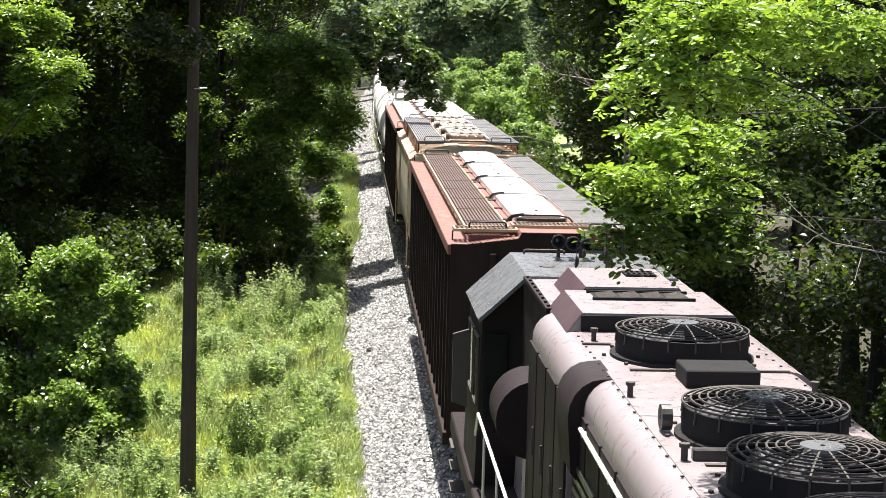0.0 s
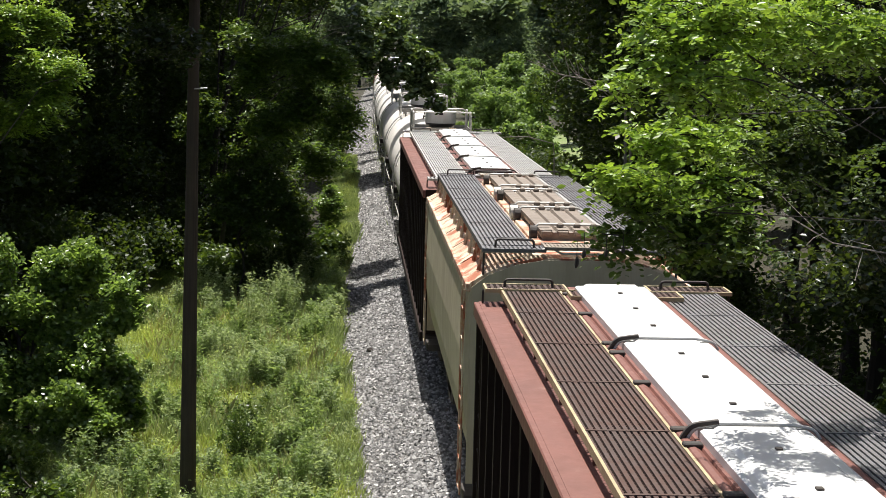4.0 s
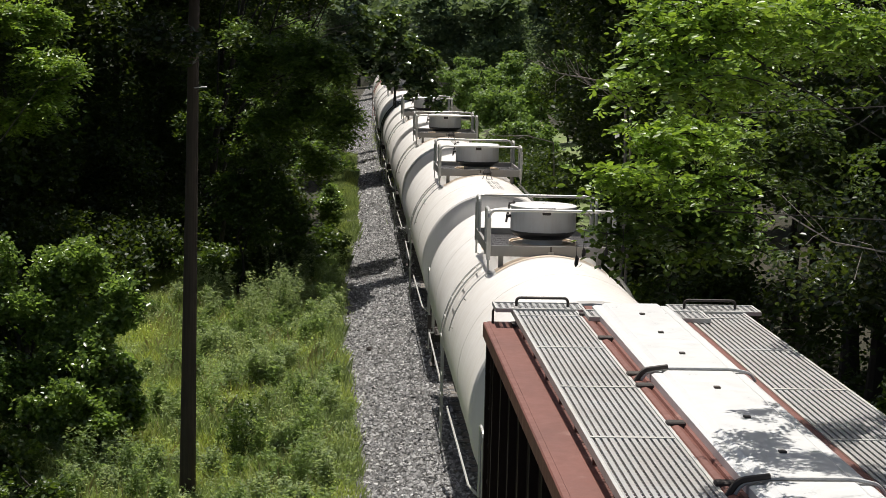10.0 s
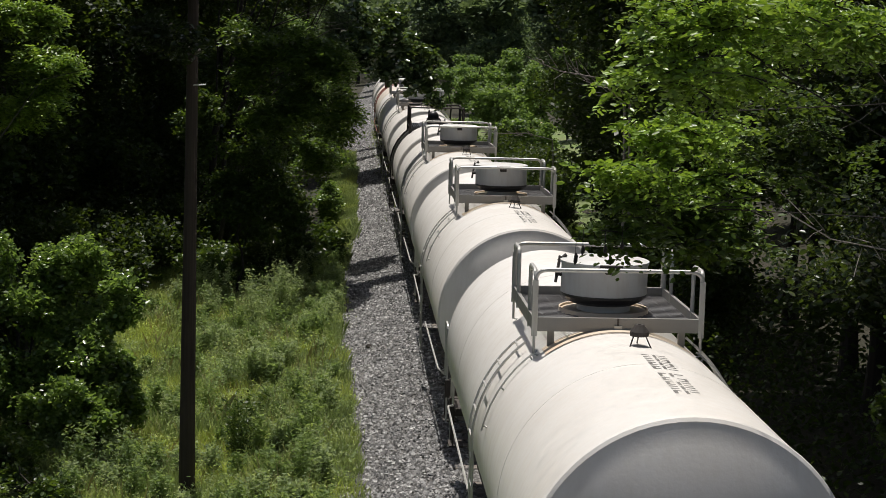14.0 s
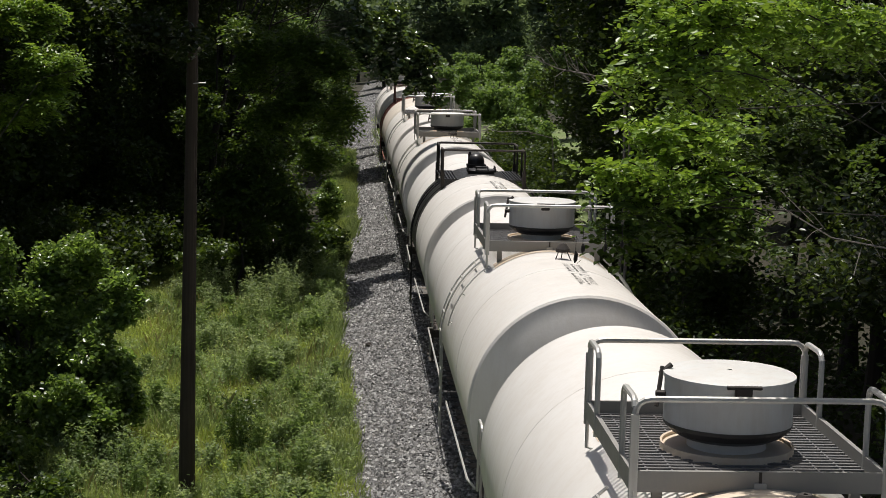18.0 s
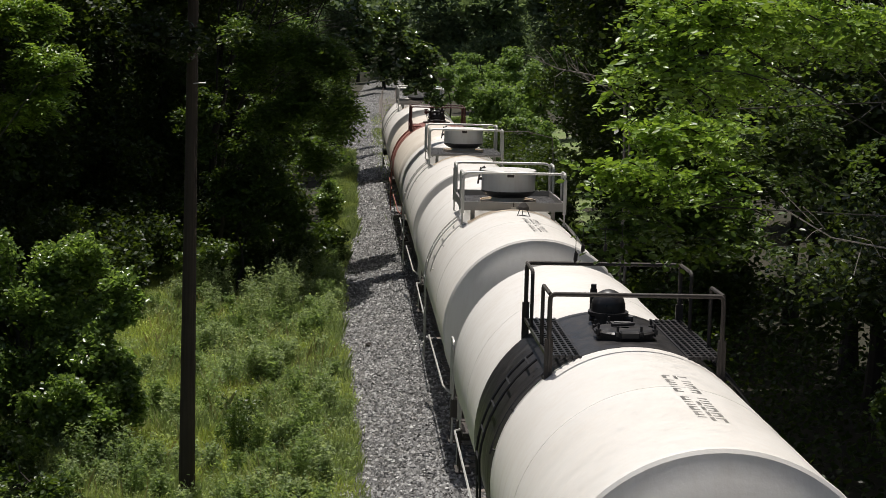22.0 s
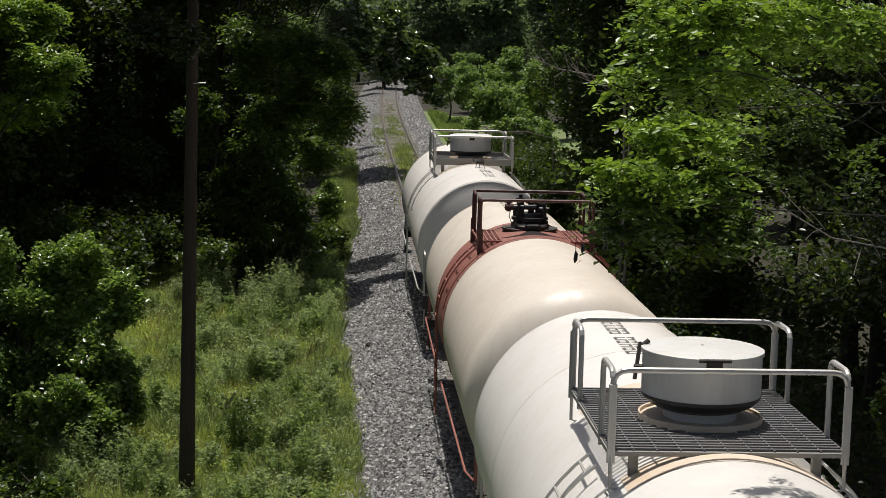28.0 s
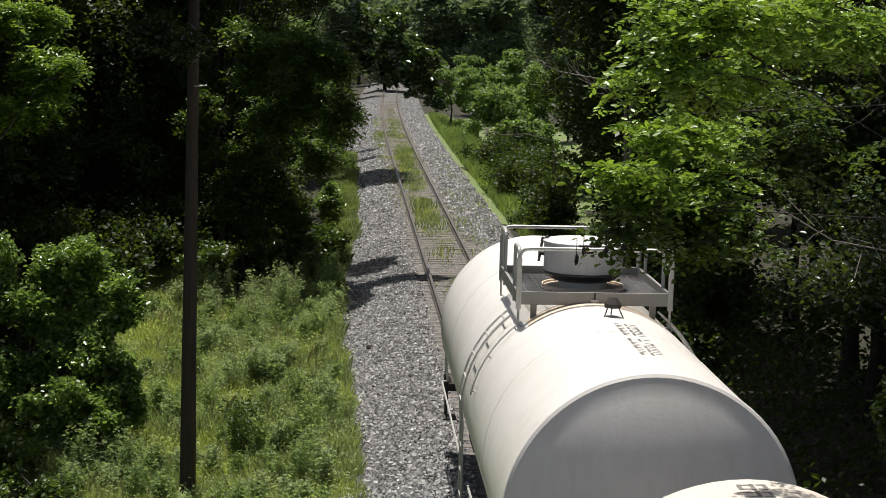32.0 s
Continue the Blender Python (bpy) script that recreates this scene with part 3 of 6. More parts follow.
        for s, y in ((-1, ya), (1, yb)):
            bm = BM()
            pipe(bm, round_path([(-hw, y, pz - 0.1), (-hw, y, rt), (hw, y, rt), (hw, y, pz - 0.1)], 0.14), 0.027, 8)
            part("safety_rail", bm, M["galv"], car, "pale pipe safety rail")
            for sx in (-1, 1):
                bm = BM()
                y2 = y - s * 0.55
                pipe(bm, round_path([(sx * hw, y, rt - 0.14), (sx * hw, y, rt), (sx * hw, y2, rt), (sx * hw, y2, pz - 0.1)], 0.12)[2:], 0.027, 8)
                part("side_safety_rail", bm, M["galv"], car)
        dome = part("hatch_housing", lathe(BM(), [(top + 0.25, 0.53), (top + 0.26, 0.55), (top + 0.65, 0.55), (top + 0.65, 0.565), (top + 0.685, 0.565), (top + 0.695, 0.54), (top + 0.715, 0.02)], 56, "Z"), M["housing"], car, "round grey-white hatch housing with rust runs", smooth=True)
        part("skirt", lathe(BM(), [(top + 0.14, 0.31), (top + 0.14, 0.4), (top + 0.18, 0.48), (top + 0.24, 0.545), (top + 0.275, 0.556), (top + 0.275, 0.3)], 48, "Z"), M["black"], dome, "black rubbered skirt")
        part("neck", lathe(BM(), [(top - 0.08, 0.34), (top + 0.2, 0.34)], 40, "Z"), M["white"], dome, smooth=True)
        part("base_flange", lathe(BM(), [(top - 0.1, 0.55), (top + 0.075, 0.55), (top + 0.08, 0.57), (top - 0.1, 0.575)], 48, "Z"), M["ochre"], dome)
        part("rust_shelf", lathe(BM(), [(top - 0.12, 0.55), (top + 0.048, 0.55), (top + 0.052, 0.29)], 48, "Z"), M["ochre"], dome)
        bm = BM()
        box(bm, -0.08, 0.06, -0.61, -0.55, top + 0.58, top + 0.68, 0.01)
        rod(bm, (-0.15, -0.59, top + 0.68), (0.14, -0.59, top + 0.68), 0.018, 6)
        part("latch", bm, M["iron"], dome)
        bm = BM()
        rod(bm, (-0.63, -0.05, top + 0.4), (-0.56, 0.12, top + 0.71), 0.02, 6)
        rod(bm, (-0.63, 0.0, top + 0.5), (-0.53, 0.0, top + 0.5), 0.03, 6)
        rod(bm, (-0.58, 0.1, top + 0.65), (-0.48, 0.12, top + 0.73), 0.025, 6)
        part("swing_bolt", bm, M["iron"], dome)
        if letters == "near":
            bm = BM()
            for x, y in ((-0.04, -2.3), (0.22, -2.3), (0.09, -2.05)):
                rod(bm, (x, y, top - 0.03), (0.09 + 0.35 * (x - 0.09), -2.2, top + 0.17), 0.009, 5)
            lathe(bm, [(top + 0.11, 0.02), (top + 0.11, 0.11), (top + 0.16, 0.11), (top + 0.24, 0.05), (top + 0.24, 0.02)], 10, "Z", (0.09, -2.2, 0))
            part("vent_valve", bm, M["iron"], car, "small dark vent valve on a wire tripod")
        if toe > 0:
            clip = part("toe_board_clip", box(BM(), -0.05, 0.05, ya - 0.035, ya - 0.02, pz - 0.07, pz + 0.02, 0.004), M["galv"], car)
            part("toe_board_gap", box(BM(), -0.012, 0.012, ya - 0.028, ya - 0.02, pz - 0.06, pz + toe), M["iron"], clip)
        # shiny worn tread and stays under the platform's edges
        for sy in (ya - 0.02, yb + 0.02):
            for sx in (-1, 1):
                bm = BM()
                pipe(bm, [(sx * hw, sy, pz - 0.05), (sx * hw, sy, pz - 0.34), (sx * (hw - 0.1), sy, pz - 0.36)], 0.018, 6)
                part("platform_stay", bm, M["galv"], car)
                bm = BM()
                box(bm, sx * hw - 0.035, sx * hw + 0.035, sy - 0.012, sy + 0.012, pz - 0.12, rt - 0.12, 0.004)
                part("corner_post", bm, M["galv"], car)
        for sy in (ya - 0.16, yb + 0.16):
            bm = BM()
            for q in range(16):
                a0, a1 = -34 + 4.25 * q, -34 + 4.25 * (q + 1)
                bm.faces.new([bm.verts.new(shell_point(a, sy + d, TANK_R + 0.005)) for a, d in ((a0, -0.2), (a1, -0.2), (a1, 0.2), (a0, 0.2))])
            bmesh.ops.remove_doubles(bm, verts=bm.verts, dist=0.001)
            bmesh.ops.recalc_face_normals(bm, faces=bm.faces)
            part("stained_patch", bm, M["ochre"], tank, "ochre stained patch of paint")
    else:
        pz, ya, yb, hw = (top - 0.1, -1.27, 1.25, 1.0) if fittings == "black" else (top - 0.1, -0.83, 0.83, 1.0)
        gx, px = (0.62, 0.99) if fittings == "black" else (0.6, 0.98)
        pale = M["redband"] if fittings == "red" else M["black"]
        for sx in (-1, 1):
            bm = BM()
            for k in range(20):
                y = ya + (yb - ya) * (k + 0.5) / 20
                box(bm, min(sx * gx, sx * hw), max(sx * gx, sx * hw), y - 0.016, y + 0.016, pz - 0.03, pz)
            for k in range(6):
                x = sx * (gx + (hw - gx) * k / 5)
                box(bm, x - 0.012, x + 0.012, ya, yb, pz - 0.035, pz + 0.004)
            part("platform_grating", bm, pale, car, "narrow steel grating walkway")
        rt = pz + 0.705
        mr = 0.3 if fittings == "red" else 0.36
        my = 0.1 if fittings == "red" else -0.5
        dull = M["rail_rust"] if fittings == "red" else M["iron"]
        for y in (ya, yb):
            bm = BM()
            pipe(bm, round_path([(-px, y, pz - 0.3), (-px, y, rt), (px, y, rt), (px, y, pz - 0.3)], 0.07), 0.028, 8)
            part("safety_rail", bm, dull, car, "dark pipe safety rail")
            for sx in (-1, 1):
                bm = BM()
                box(bm, sx * px - 0.045, sx * px + 0.045, y - 0.022, y + 0.022, pz - 0.42, pz + 0.2)
                part("rail_post", bm, dull, car)
                y2 = y * 0.45
                bm = BM()
                pipe(bm, round_path([(sx * px, y, rt), (sx * px, y2, rt), (sx * px, y2, pz - 0.02)], 0.08), 0.024, 7)
                part("side_safety_rail", bm, dull, car)
        bm = BM()
        lathe(bm, [(top - 0.1, mr - 0.03), (top + 0.03, mr - 0.03), (top + 0.03, mr), (top + 0.07, mr + 0.01), (top + 0.09, mr - 0.02), (top + 0.1, 0.05)], 32, "Z", (0, my, 0))
        man = part("manway", bm, M["black"], car, "black bolted manway cover")
        for k in range(8):
            w = (k + 0.5) * math.tau / 8
            bm = BM()
            x, y = mr * math.cos(w), my + mr * math.sin(w)
            rod(bm, (x, y, top + 0.02), (x, y, top + 0.17), 0.016, 6)
            box(bm, x - 0.03, x + 0.03, y - 0.03, y + 0.03, top + 0.04, top + 0.11, 0.008)
            part("bolt", bm, M["black"], man)
        bm = BM()
        box(bm, -0.12, 0.12, my - mr - 0.05, my - mr + 0.07, top + 0.02, top + 0.12, 0.02)
        rod(bm, (-0.16, my - 0.02, top + 0.13), (0.12, my + 0.08, top + 0.13), 0.022, 8)
        rod(bm, (-0.1, my + 0.2, top + 0.11), (0.1, my + 0.18, top + 0.11), 0.03, 8)
        part("cover_latch", bm, M["black"], man)
        if fittings == "black":
            bm = BM()
            dome = [(top + 0.2 + 0.21 * math.sin(a), max(0.01, 0.21 * math.cos(a))) for a in (k * math.pi / 16 for k in range(9))]
            lathe(bm, [(top - 0.05, 0.2), (top + 0.1, 0.2), (top + 0.1, 0.25), (top + 0.14, 0.25), (top + 0.14, 0.21)] + dome, 32, "Z", (-0.06, 0.42, 0))
            part("relief_valve", bm, M["black"], car, "black domed relief valve", smooth=True)
            bm = BM()
            rod(bm, (-0.2, 0.75, top), (-0.2, 0.75, top + 0.36), 0.045, 10)
            rod(bm, (-0.2, 0.75, top + 0.36), (-0.2, 0.75, top + 0.42), 0.035, 10)
            part("vent_pipe", bm, M["black"], car)
            bm = BM()
            rod(bm, (-0.3, 0.36, top + 0.06), (0.24, 0.36, top + 0.06), 0.04, 8)
            rod(bm, (-0.1, 0.1, top + 0.04), (0.2, 0.02, top + 0.04), 0.025, 8)
            part("cross_pipe", bm, M["black"], car)
        else:
            bm = BM()
            lathe(bm, [(top - 0.1, 0.34), (top + 0.06, 0.34), (top + 0.14, 0.28), (top + 0.15, 0.33), (top + 0.2, 0.33), (top + 0.2, 0.24), (top + 0.27, 0.22), (top + 0.27, 0.05)], 28, "Z", (0, 0.35, 0))
            part("valve_plate", bm, M["black"], car, "black round valve plate")
            for bx, by, h in ((-0.22, 0.16, 0.4), (0.24, 0.22, 0.36), (0.05, 0.56, 0.44), (-0.24, 0.5, 0.34)):
                bm = BM()
                rod(bm, (bx, by, top + 0.2), (bx, by, top + h), 0.05, 10)
                rod(bm, (bx - 0.09, by, top + h), (bx + 0.09, by, top + h), 0.025, 6)
                rod(bm, (bx, by, top + h), (bx, by, top + h + 0.07), 0.03, 8)
                part("valve", bm, M["black"], car)
            bm = BM()
            rod(bm, (-0.18, 0.3, top + 0.2), (-0.18, 0.3, top + 0.5), 0.07, 12)
            rod(bm, (0.2, 0.4, top + 0.2), (0.2, 0.4, top + 0.42), 0.1, 12)
            rod(bm, (-0.36, 0.25, top + 0.38), (0.1, 0.25, top + 0.38), 0.045, 8)
            rod(bm, (-0.18, 0.3, top + 0.5), (-0.18, 0.3, top + 0.54), 0.085, 10)
            rod(bm, (-0.18, 0.3, top + 0.54), (-0.18, 0.3, top + 0.6), 0.035, 8)
            rod(bm, (0.2, 0.4, top + 0.42), (0.2, 0.4, top + 0.45), 0.115, 12)
            rod(bm, (0.2, 0.4, top + 0.45), (0.2, 0.4, top + 0.52), 0.04, 8)
            rod(bm, (0.02, 0.35, top + 0.25), (0.02, 0.35, top + 0.48), 0.055, 10)
            rod(bm, (-0.07, 0.35, top + 0.48), (0.11, 0.35, top + 0.48), 0.045, 10)
            rod(bm, (0.02, 0.35, top + 0.5), (0.02, 0.35, top + 0.62), 0.022, 8)
            part("relief_valve", bm, M["black"], car, "black relief valve")
            bm = BM()
            rod(bm, (-0.46, 0.25, top + 0.38), (-0.3, 0.25, top + 0.38), 0.06, 10)
            rod(bm, (-0.4, 0.25, top + 0.3), (-0.4, 0.25, top + 0.46), 0.035, 8)
            rod(bm, (-0.47, 0.25, top + 0.47), (-0.33, 0.25, top + 0.47), 0.016, 6)
            part("angle_valve", bm, M["rail_rust"], car, "rusty red angle valve")
            bm = BM()
            lathe(bm, [(top - 0.03, 0.5), (top + 0.012, 0.5), (top + 0.02, 0.47), (top + 0.02, 0.3)], 32, "Z", (0, 0.3, 0))
            part("stained_ring", bm, M["iron"], car, "black stained ring round the valves")
            for cx, cy in ((-0.36, 0.2), (-0.16, 0.05), (0.28, 0.12)):
                bm = BM()
                pipe(bm, [(cx, cy, top + 0.36), (cx - 0.03, cy - 0.02, top + 0.22), (cx + 0.02, cy - 0.03, top + 0.1), (cx + 0.1, cy - 0.05, top + 0.05)], 0.008, 5)
                part("chain", bm, M["iron"], car)
            stain = BM()
            lathe(stain, [(0.0, 0.02), (0.0, 0.9)], 40, "Z", (0, 0.1, 0))
            for v in stain.verts:
                q = 1 + 0.18 * math.sin(3 * math.atan2(v.co.y, v.co.x)) if abs(v.co.x) > 0.05 else 1
                v.co.x *= q
                v.co.z = TANK_Z + math.sqrt((TANK_R + 0.012) ** 2 - v.co.x ** 2)
            part("soot_stain", stain, M["maroon_dark"], car, "dark grimy stain round the valves")
    # lettering along the shell, worn past reading: plain bars shaped like strokes
    rng = random.Random(label)
    y, xa, xb = (-2.75, 0.02, 0.29) if letters == "near" else (5.25, -0.15, 0.09)
    for k in range(10):
        if k == 4:
            y -= 0.16
            continue
        w, st = 0.15, 0.035
        bars = [(xa, xa + st, w), (xb - st, xb, w), ((xa + xb - st) / 2, (xa + xb + st) / 2, w), (xa, xb, st), (xa, xb, -st)]
        bars = [q for q in bars[:3] if rng.random() > 0.35] + [q for q in bars[3:] if rng.random() > 0.25 or q[2] > 0]
        bm = BM()
        for x0, x1, ww in bars:
            ya_, yb_ = (y, y - ww) if ww > 0 else (y - w - ww, y - w)
            a0, a1 = math.degrees(math.asin(x0 / TANK_R)), math.degrees(math.asin(x1 / TANK_R))
            bm.faces.new([bm.verts.new(shell_point(a, yy, TANK_R + 0.004)) for a, yy in ((a0, ya_), (a1, ya_), (a1, yb_), (a0, yb_))])
        bmesh.ops.recalc_face_normals(bm, faces=bm.faces)
        part("letter", bm, M["lettering"], tank, "worn dark letter as plain bars")
        y -= 0.215
    for ob in car.children_recursive:
        if ob not in fixed and (ob.parent == car or ob.name.startswith("letter")):
            ob.data.transform(Matrix.Translation((0, mid, 0)))
            for sub in ob.children:
                sub.data.transform(Matrix.Translation((0, mid, 0)))
    return car


# ---------------------------------------------------------------- covered hoppers
def hopper_gear(car, half, side_mat):
    for s in (-1, 1):
        coupler(car, s * half, s)
        truck(car, s * (half - 1.9))
        bm = BM()
        box(bm, -1.5, 1.5, s * (half - 0.35) - 0.35, s * (half - 0.35) + 0.35, 1.0, 1.12, 0.01)
        box(bm, -0.3, 0.3, s * (half - 2) - 2, s * (half - 2) + 2, 0.75, 1.1, 0.02)
        part("end_sill", bm, M["iron"], car)


def ribbed_walk(car, x0, x1, y0, y1, z, mat, label, gap=0.055):
    """Running board: a frame and lengthwise bars with cross bars."""
    bm = BM()
    long_ = y1 - y0 > 1.0
    n = max(3, round((x1 - x0) / gap))
    for k in range(n + 1):
        x = x0 + (x1 - x0) * k / n
        box(bm, x - 0.017, x + 0.017, y0, y1, z - 0.03, z)
    m = round((y1 - y0) / (0.075 if long_ else 0.05))
    for k in range(m + 1):
        y = y0 + (y1 - y0) * k / m
        box(bm, x0, x1, y - 0.009, y + 0.009, z - 0.03, z - 0.016 if long_ else z - 0.004)
    ob = part("running_board", bm, mat, car, label)
    bm = BM()
    low = z - (0.06 if long_ else 0.035)
    box(bm, x0 - 0.03, x0 - 0.005, y0, y1, low, z + 0.012)
    box(bm, x1 + 0.005, x1 + 0.03, y0, y1, low, z + 0.012)
    if not long_:
        for y in (y0 - 0.012, y1 + 0.012):
            box(bm, x0 - 0.03, x1 + 0.03, y - 0.012, y + 0.012, low, z + 0.01)
    k = y0
    while long_ and k < y1:
        box(bm, x0, x1, k - 0.02, k + 0.02, z - 0.1, z - 0.035)
        k += 1.2
    part("edge_bar", bm, M["galv"] if mat == M["grate"] else M["creamedge"] if mat == M["grate_rust"] else mat, ob)
    k = y0 + 0.9
    while k < y1 - 0.5:
        part("cross_bar", box(BM(), x0, x1, k - 0.02, k + 0.02, z - 0.03, z + 0.006), M["galv"] if mat == M["grate"] else mat, ob)
        k += 1.85
    return ob


def ribbed_hopper(label, half, roof_mat, side_mat, walk_mat, walk_label, hatch_mat, letter=True, first=1.45):
    """Straight-sided covered hopper with outside posts and four long roof hatches."""
    car = tagged(new("hopper_car"), label, "hopper car", "hopper cars of the train")
    w, ez = 1.5, 4.135
    hz = ez + 0.06
    bm = BM()
    extrude_profile(bm, [(-w, 1.15), (w, 1.15), (w, ez - 0.07), (-w, ez - 0.07)], -half + 0.05, half - 0.05)
    part("body", bm, side_mat, car)
    # sloped bays under the body
    for y in (-half * 0.55, 0, half * 0.55):
        bm = BM()
        A = [bm.verts.new((sx * 1.3, y + sy * half * 0.26, 1.15)) for sx, sy in ((-1, -1), (1, -1), (1, 1), (-1, 1))]
        B = [bm.verts.new((sx * 0.5, y + sy * 0.35, 0.45)) for sx, sy in ((-1, -1), (1, -1), (1, 1), (-1, 1))]
        for k in range(4):
            bm.faces.new((A[k], A[(k + 1) % 4], B[(k + 1) % 4], B[k]))
        bm.faces.new(B)
        bm.faces.new(A)
        bmesh.ops.recalc_face_normals(bm, faces=bm.faces)
        part("discharge_bay", bm, side_mat, car)
    n = 19
    for sx in (-1, 1):
        for k in range(n):
            y = -half + 0.25 + (2 * half - 0.5) * k / (n - 1)
            bm = BM()
            box(bm, sx * 1.53 - 0.045, sx * 1.53 + 0.045, y - 0.05, y + 0.05, 1.1, ez - 0.12)
            part("side_post", bm, side_mat, car)
        bm = BM()
        box(bm, sx * 1.55 - 0.05, sx * 1.55 + 0.05, -half, half, ez - 0.14, ez + 0.03, 0.012)
        part("top_chord", bm, roof_mat, car)
        bm = BM()
        box(bm, sx * 1.55 - 0.06, sx * 1.55 + 0.06, -half, half, 1.0, 1.2, 0.01)
        part("side_sill", bm, side_mat, car)
    bm = BM()
    extrude_profile(bm, [(-1.54, ez - 0.06), (1.54, ez - 0.06), (1.54, ez + 0.035), (1.3, ez + 0.035), (1.28, ez + 0.02), (0.95, ez + 0.08), (0.6, ez + 0.12), (0.5, ez + 0.14), (0.46, hz + 0.17), (-0.46, hz + 0.17), (-0.5, ez + 0.14), (-0.6, ez + 0.12), (-0.95, ez + 0.08), (-1.28, ez + 0.02), (-1.3, ez + 0.035), (-1.54, ez + 0.035)], -half, half)
    part("roof", bm, roof_mat, car)
    for sx in (-1, 1):
        k = -half + 0.3
        while k < half:
            part("walk_bracket", box(BM(), sx * 0.93 - 0.32, sx * 0.93 + 0.32, k - 0.02, k + 0.02, ez + 0.02, ez + 0.14), roof_mat, car)
            k += 1.05
        ribbed_walk(car, sx * 0.94 - 0.33, sx * 0.94 + 0.33, -half + 0.72, half - 0.15, ez + 0.22, walk_mat if sx < 0 or not letter else M["grate_dark"], walk_label if sx < 0 or not letter else "grey ribbed steel running board")
        bm = BM()
        pipe(bm, [(sx * 0.53, -half + 0.5, ez + 0.17), (sx * 0.53, half - 0.5, ez + 0.17)], 0.07, 10)
        part("hatch_curb", bm, roof_mat, car, smooth=True)
    # end platforms of the walk with a grab hoop, and a step down to the middle
    for s in (-1, 1):
        for sx in (-1, 1):
            y = s * (half - 0.47 if s < 0 else half - 0.12)
            ribbed_walk(car, min(sx * 0.52, sx * 1.46), max(sx * 0.52, sx * 1.46), y - 0.21, y + 0.21, ez + 0.235, walk_mat, "", 0.07)
            bm = BM()
            pipe(bm, round_path([(sx * 0.66, y, ez + 0.22), (sx * 0.66, y, ez + 0.33), (sx * 1.24, y, ez + 0.33), (sx * 1.24, y, ez + 0.22)], 0.05), 0.016, 6)
            part("grab_bar", bm, M["iron"], car)
            bm = BM()
            pipe(bm, round_path([(sx * 1.45, y, ez + 0.22), (sx * 1.5, y, ez + 0.2), (sx * 1.5, y, ez)], 0.04), 0.014, 6)
            part("platform_stay", bm, M["iron"], car)
            ladder(car, sx * 1.53, s * (half - 0.3), 1.1, ez, side_mat)
            # sloped non-slip tread on the roof's end
            bm = BM()
            for k in range(14):
                u, v = 0.55 + 0.0625 * k, 0.55 + 0.0625 * (k + 1)
                for q in range(3):
                    y2 = s * (half - 0.06 - 0.1 * q)
                    box(bm, min(sx * u, sx * v) + 0.01, max(sx * u, sx * v) - 0.008, y2 - 0.04, y2 + 0.04, ez + 0.11 - 0.1 * (u - 0.55) / 0.75, ez + 0.132 - 0.1 * (u - 0.55) / 0.75)
            part("roof_tread", bm, roof_mat if letter else M["iron"], car)
        y = s * (half - 0.8)
        ribbed_walk(car, -0.52, 0.74, y - 0.22, y + 0.22, ez + 0.27, walk_mat, "", 0.07)
        y = s * (half - 0.4)
        ribbed_walk(car, -0.36, 0.62, y - 0.2, y + 0.2, ez + 0.2, walk_mat, "")
        bm = BM()
        for x in (-0.44, 0.68):
            box(bm, x - 0.04, x + 0.04, y - 0.3, y + 0.3, ez + 0.1, ez + 0.2)
        part("platform_bracket", bm, roof_mat, car)
        # dark plate up to the roof's line, standing in for the end's shade
        bm = BM()
        edge = [(1.55, ez + 0.03), (1.3, ez + 0.03), (0.95, ez + 0.075), (0.6, ez + 0.115), (0.5, ez + 0.13), (0.46, hz + 0.165)]
        extrude_profile(bm, [(-1.55, 1.15), (1.55, 1.15)] + edge + [(-x, z) for x, z in reversed(edge)], s * (half + 0.012) - 0.01, s * (half + 0.012) + 0.01)
        part("end_shade_plate", bm, side_mat, car, "dark plate standing in for the shade on the end")
        # stiffened end sheet
        for x in (-0.9, 0.0, 0.9):
            part("end_post", box(BM(), x - 0.05, x + 0.05, s * half - 0.09, s * half + 0.05, 1.2, ez - 0.1, 0.01), side_mat, car)
    # hatch covers, hinges and bars
    a0, a1 = -half + first, half - 0.4
    step = (a1 - a0) / 4
    for k in range(4):
        y0, y1 = a0 + k * step + 0.03, a0 + (k + 1) * step - 0.03
        bm = BM()
        extrude_profile(bm, [(-0.43, hz + 0.17), (0.43, hz + 0.17), (0.43, hz + 0.235), (0.40, hz + 0.25), (0.33, hz + 0.25), (0.29, hz + 0.275), (-0.29, hz + 0.275), (-0.33, hz + 0.25), (-0.40, hz + 0.25), (-0.43, hz + 0.235)], y0, y1)
        hatch = part("hatch_cover", bm, hatch_mat, car, "white fibreglass trough hatch cover")
        bm = BM()
        pipe(bm, round_path([(-0.56, y0 - 0.03, hz + 0.1), (-0.47, y0 - 0.03, hz + 0.25), (-0.3, y0 - 0.03, hz + 0.285), (0.3, y0 - 0.03, hz + 0.285), (0.47, y0 - 0.03, hz + 0.25), (0.56, y0 - 0.03, hz + 0.1)], 0.05), 0.015, 6)
        part("hold_down_bar", bm, M["hatchgrey"] if k else M["iron"], hatch)
        part("end_gasket", box(BM(), -0.4, 0.4, y0 - 0.035, y0 - 0.003, hz + 0.165, hz + 0.235, 0.01), M["iron"], hatch)
        bm = BM()
        pipe(bm, round_path([(-0.6, y0 - 0.03, hz + 0.1), (-0.5, y0 - 0.03, hz + 0.27), (-0.28, y0 - 0.03, hz + 0.3)], 0.06), 0.024, 6)
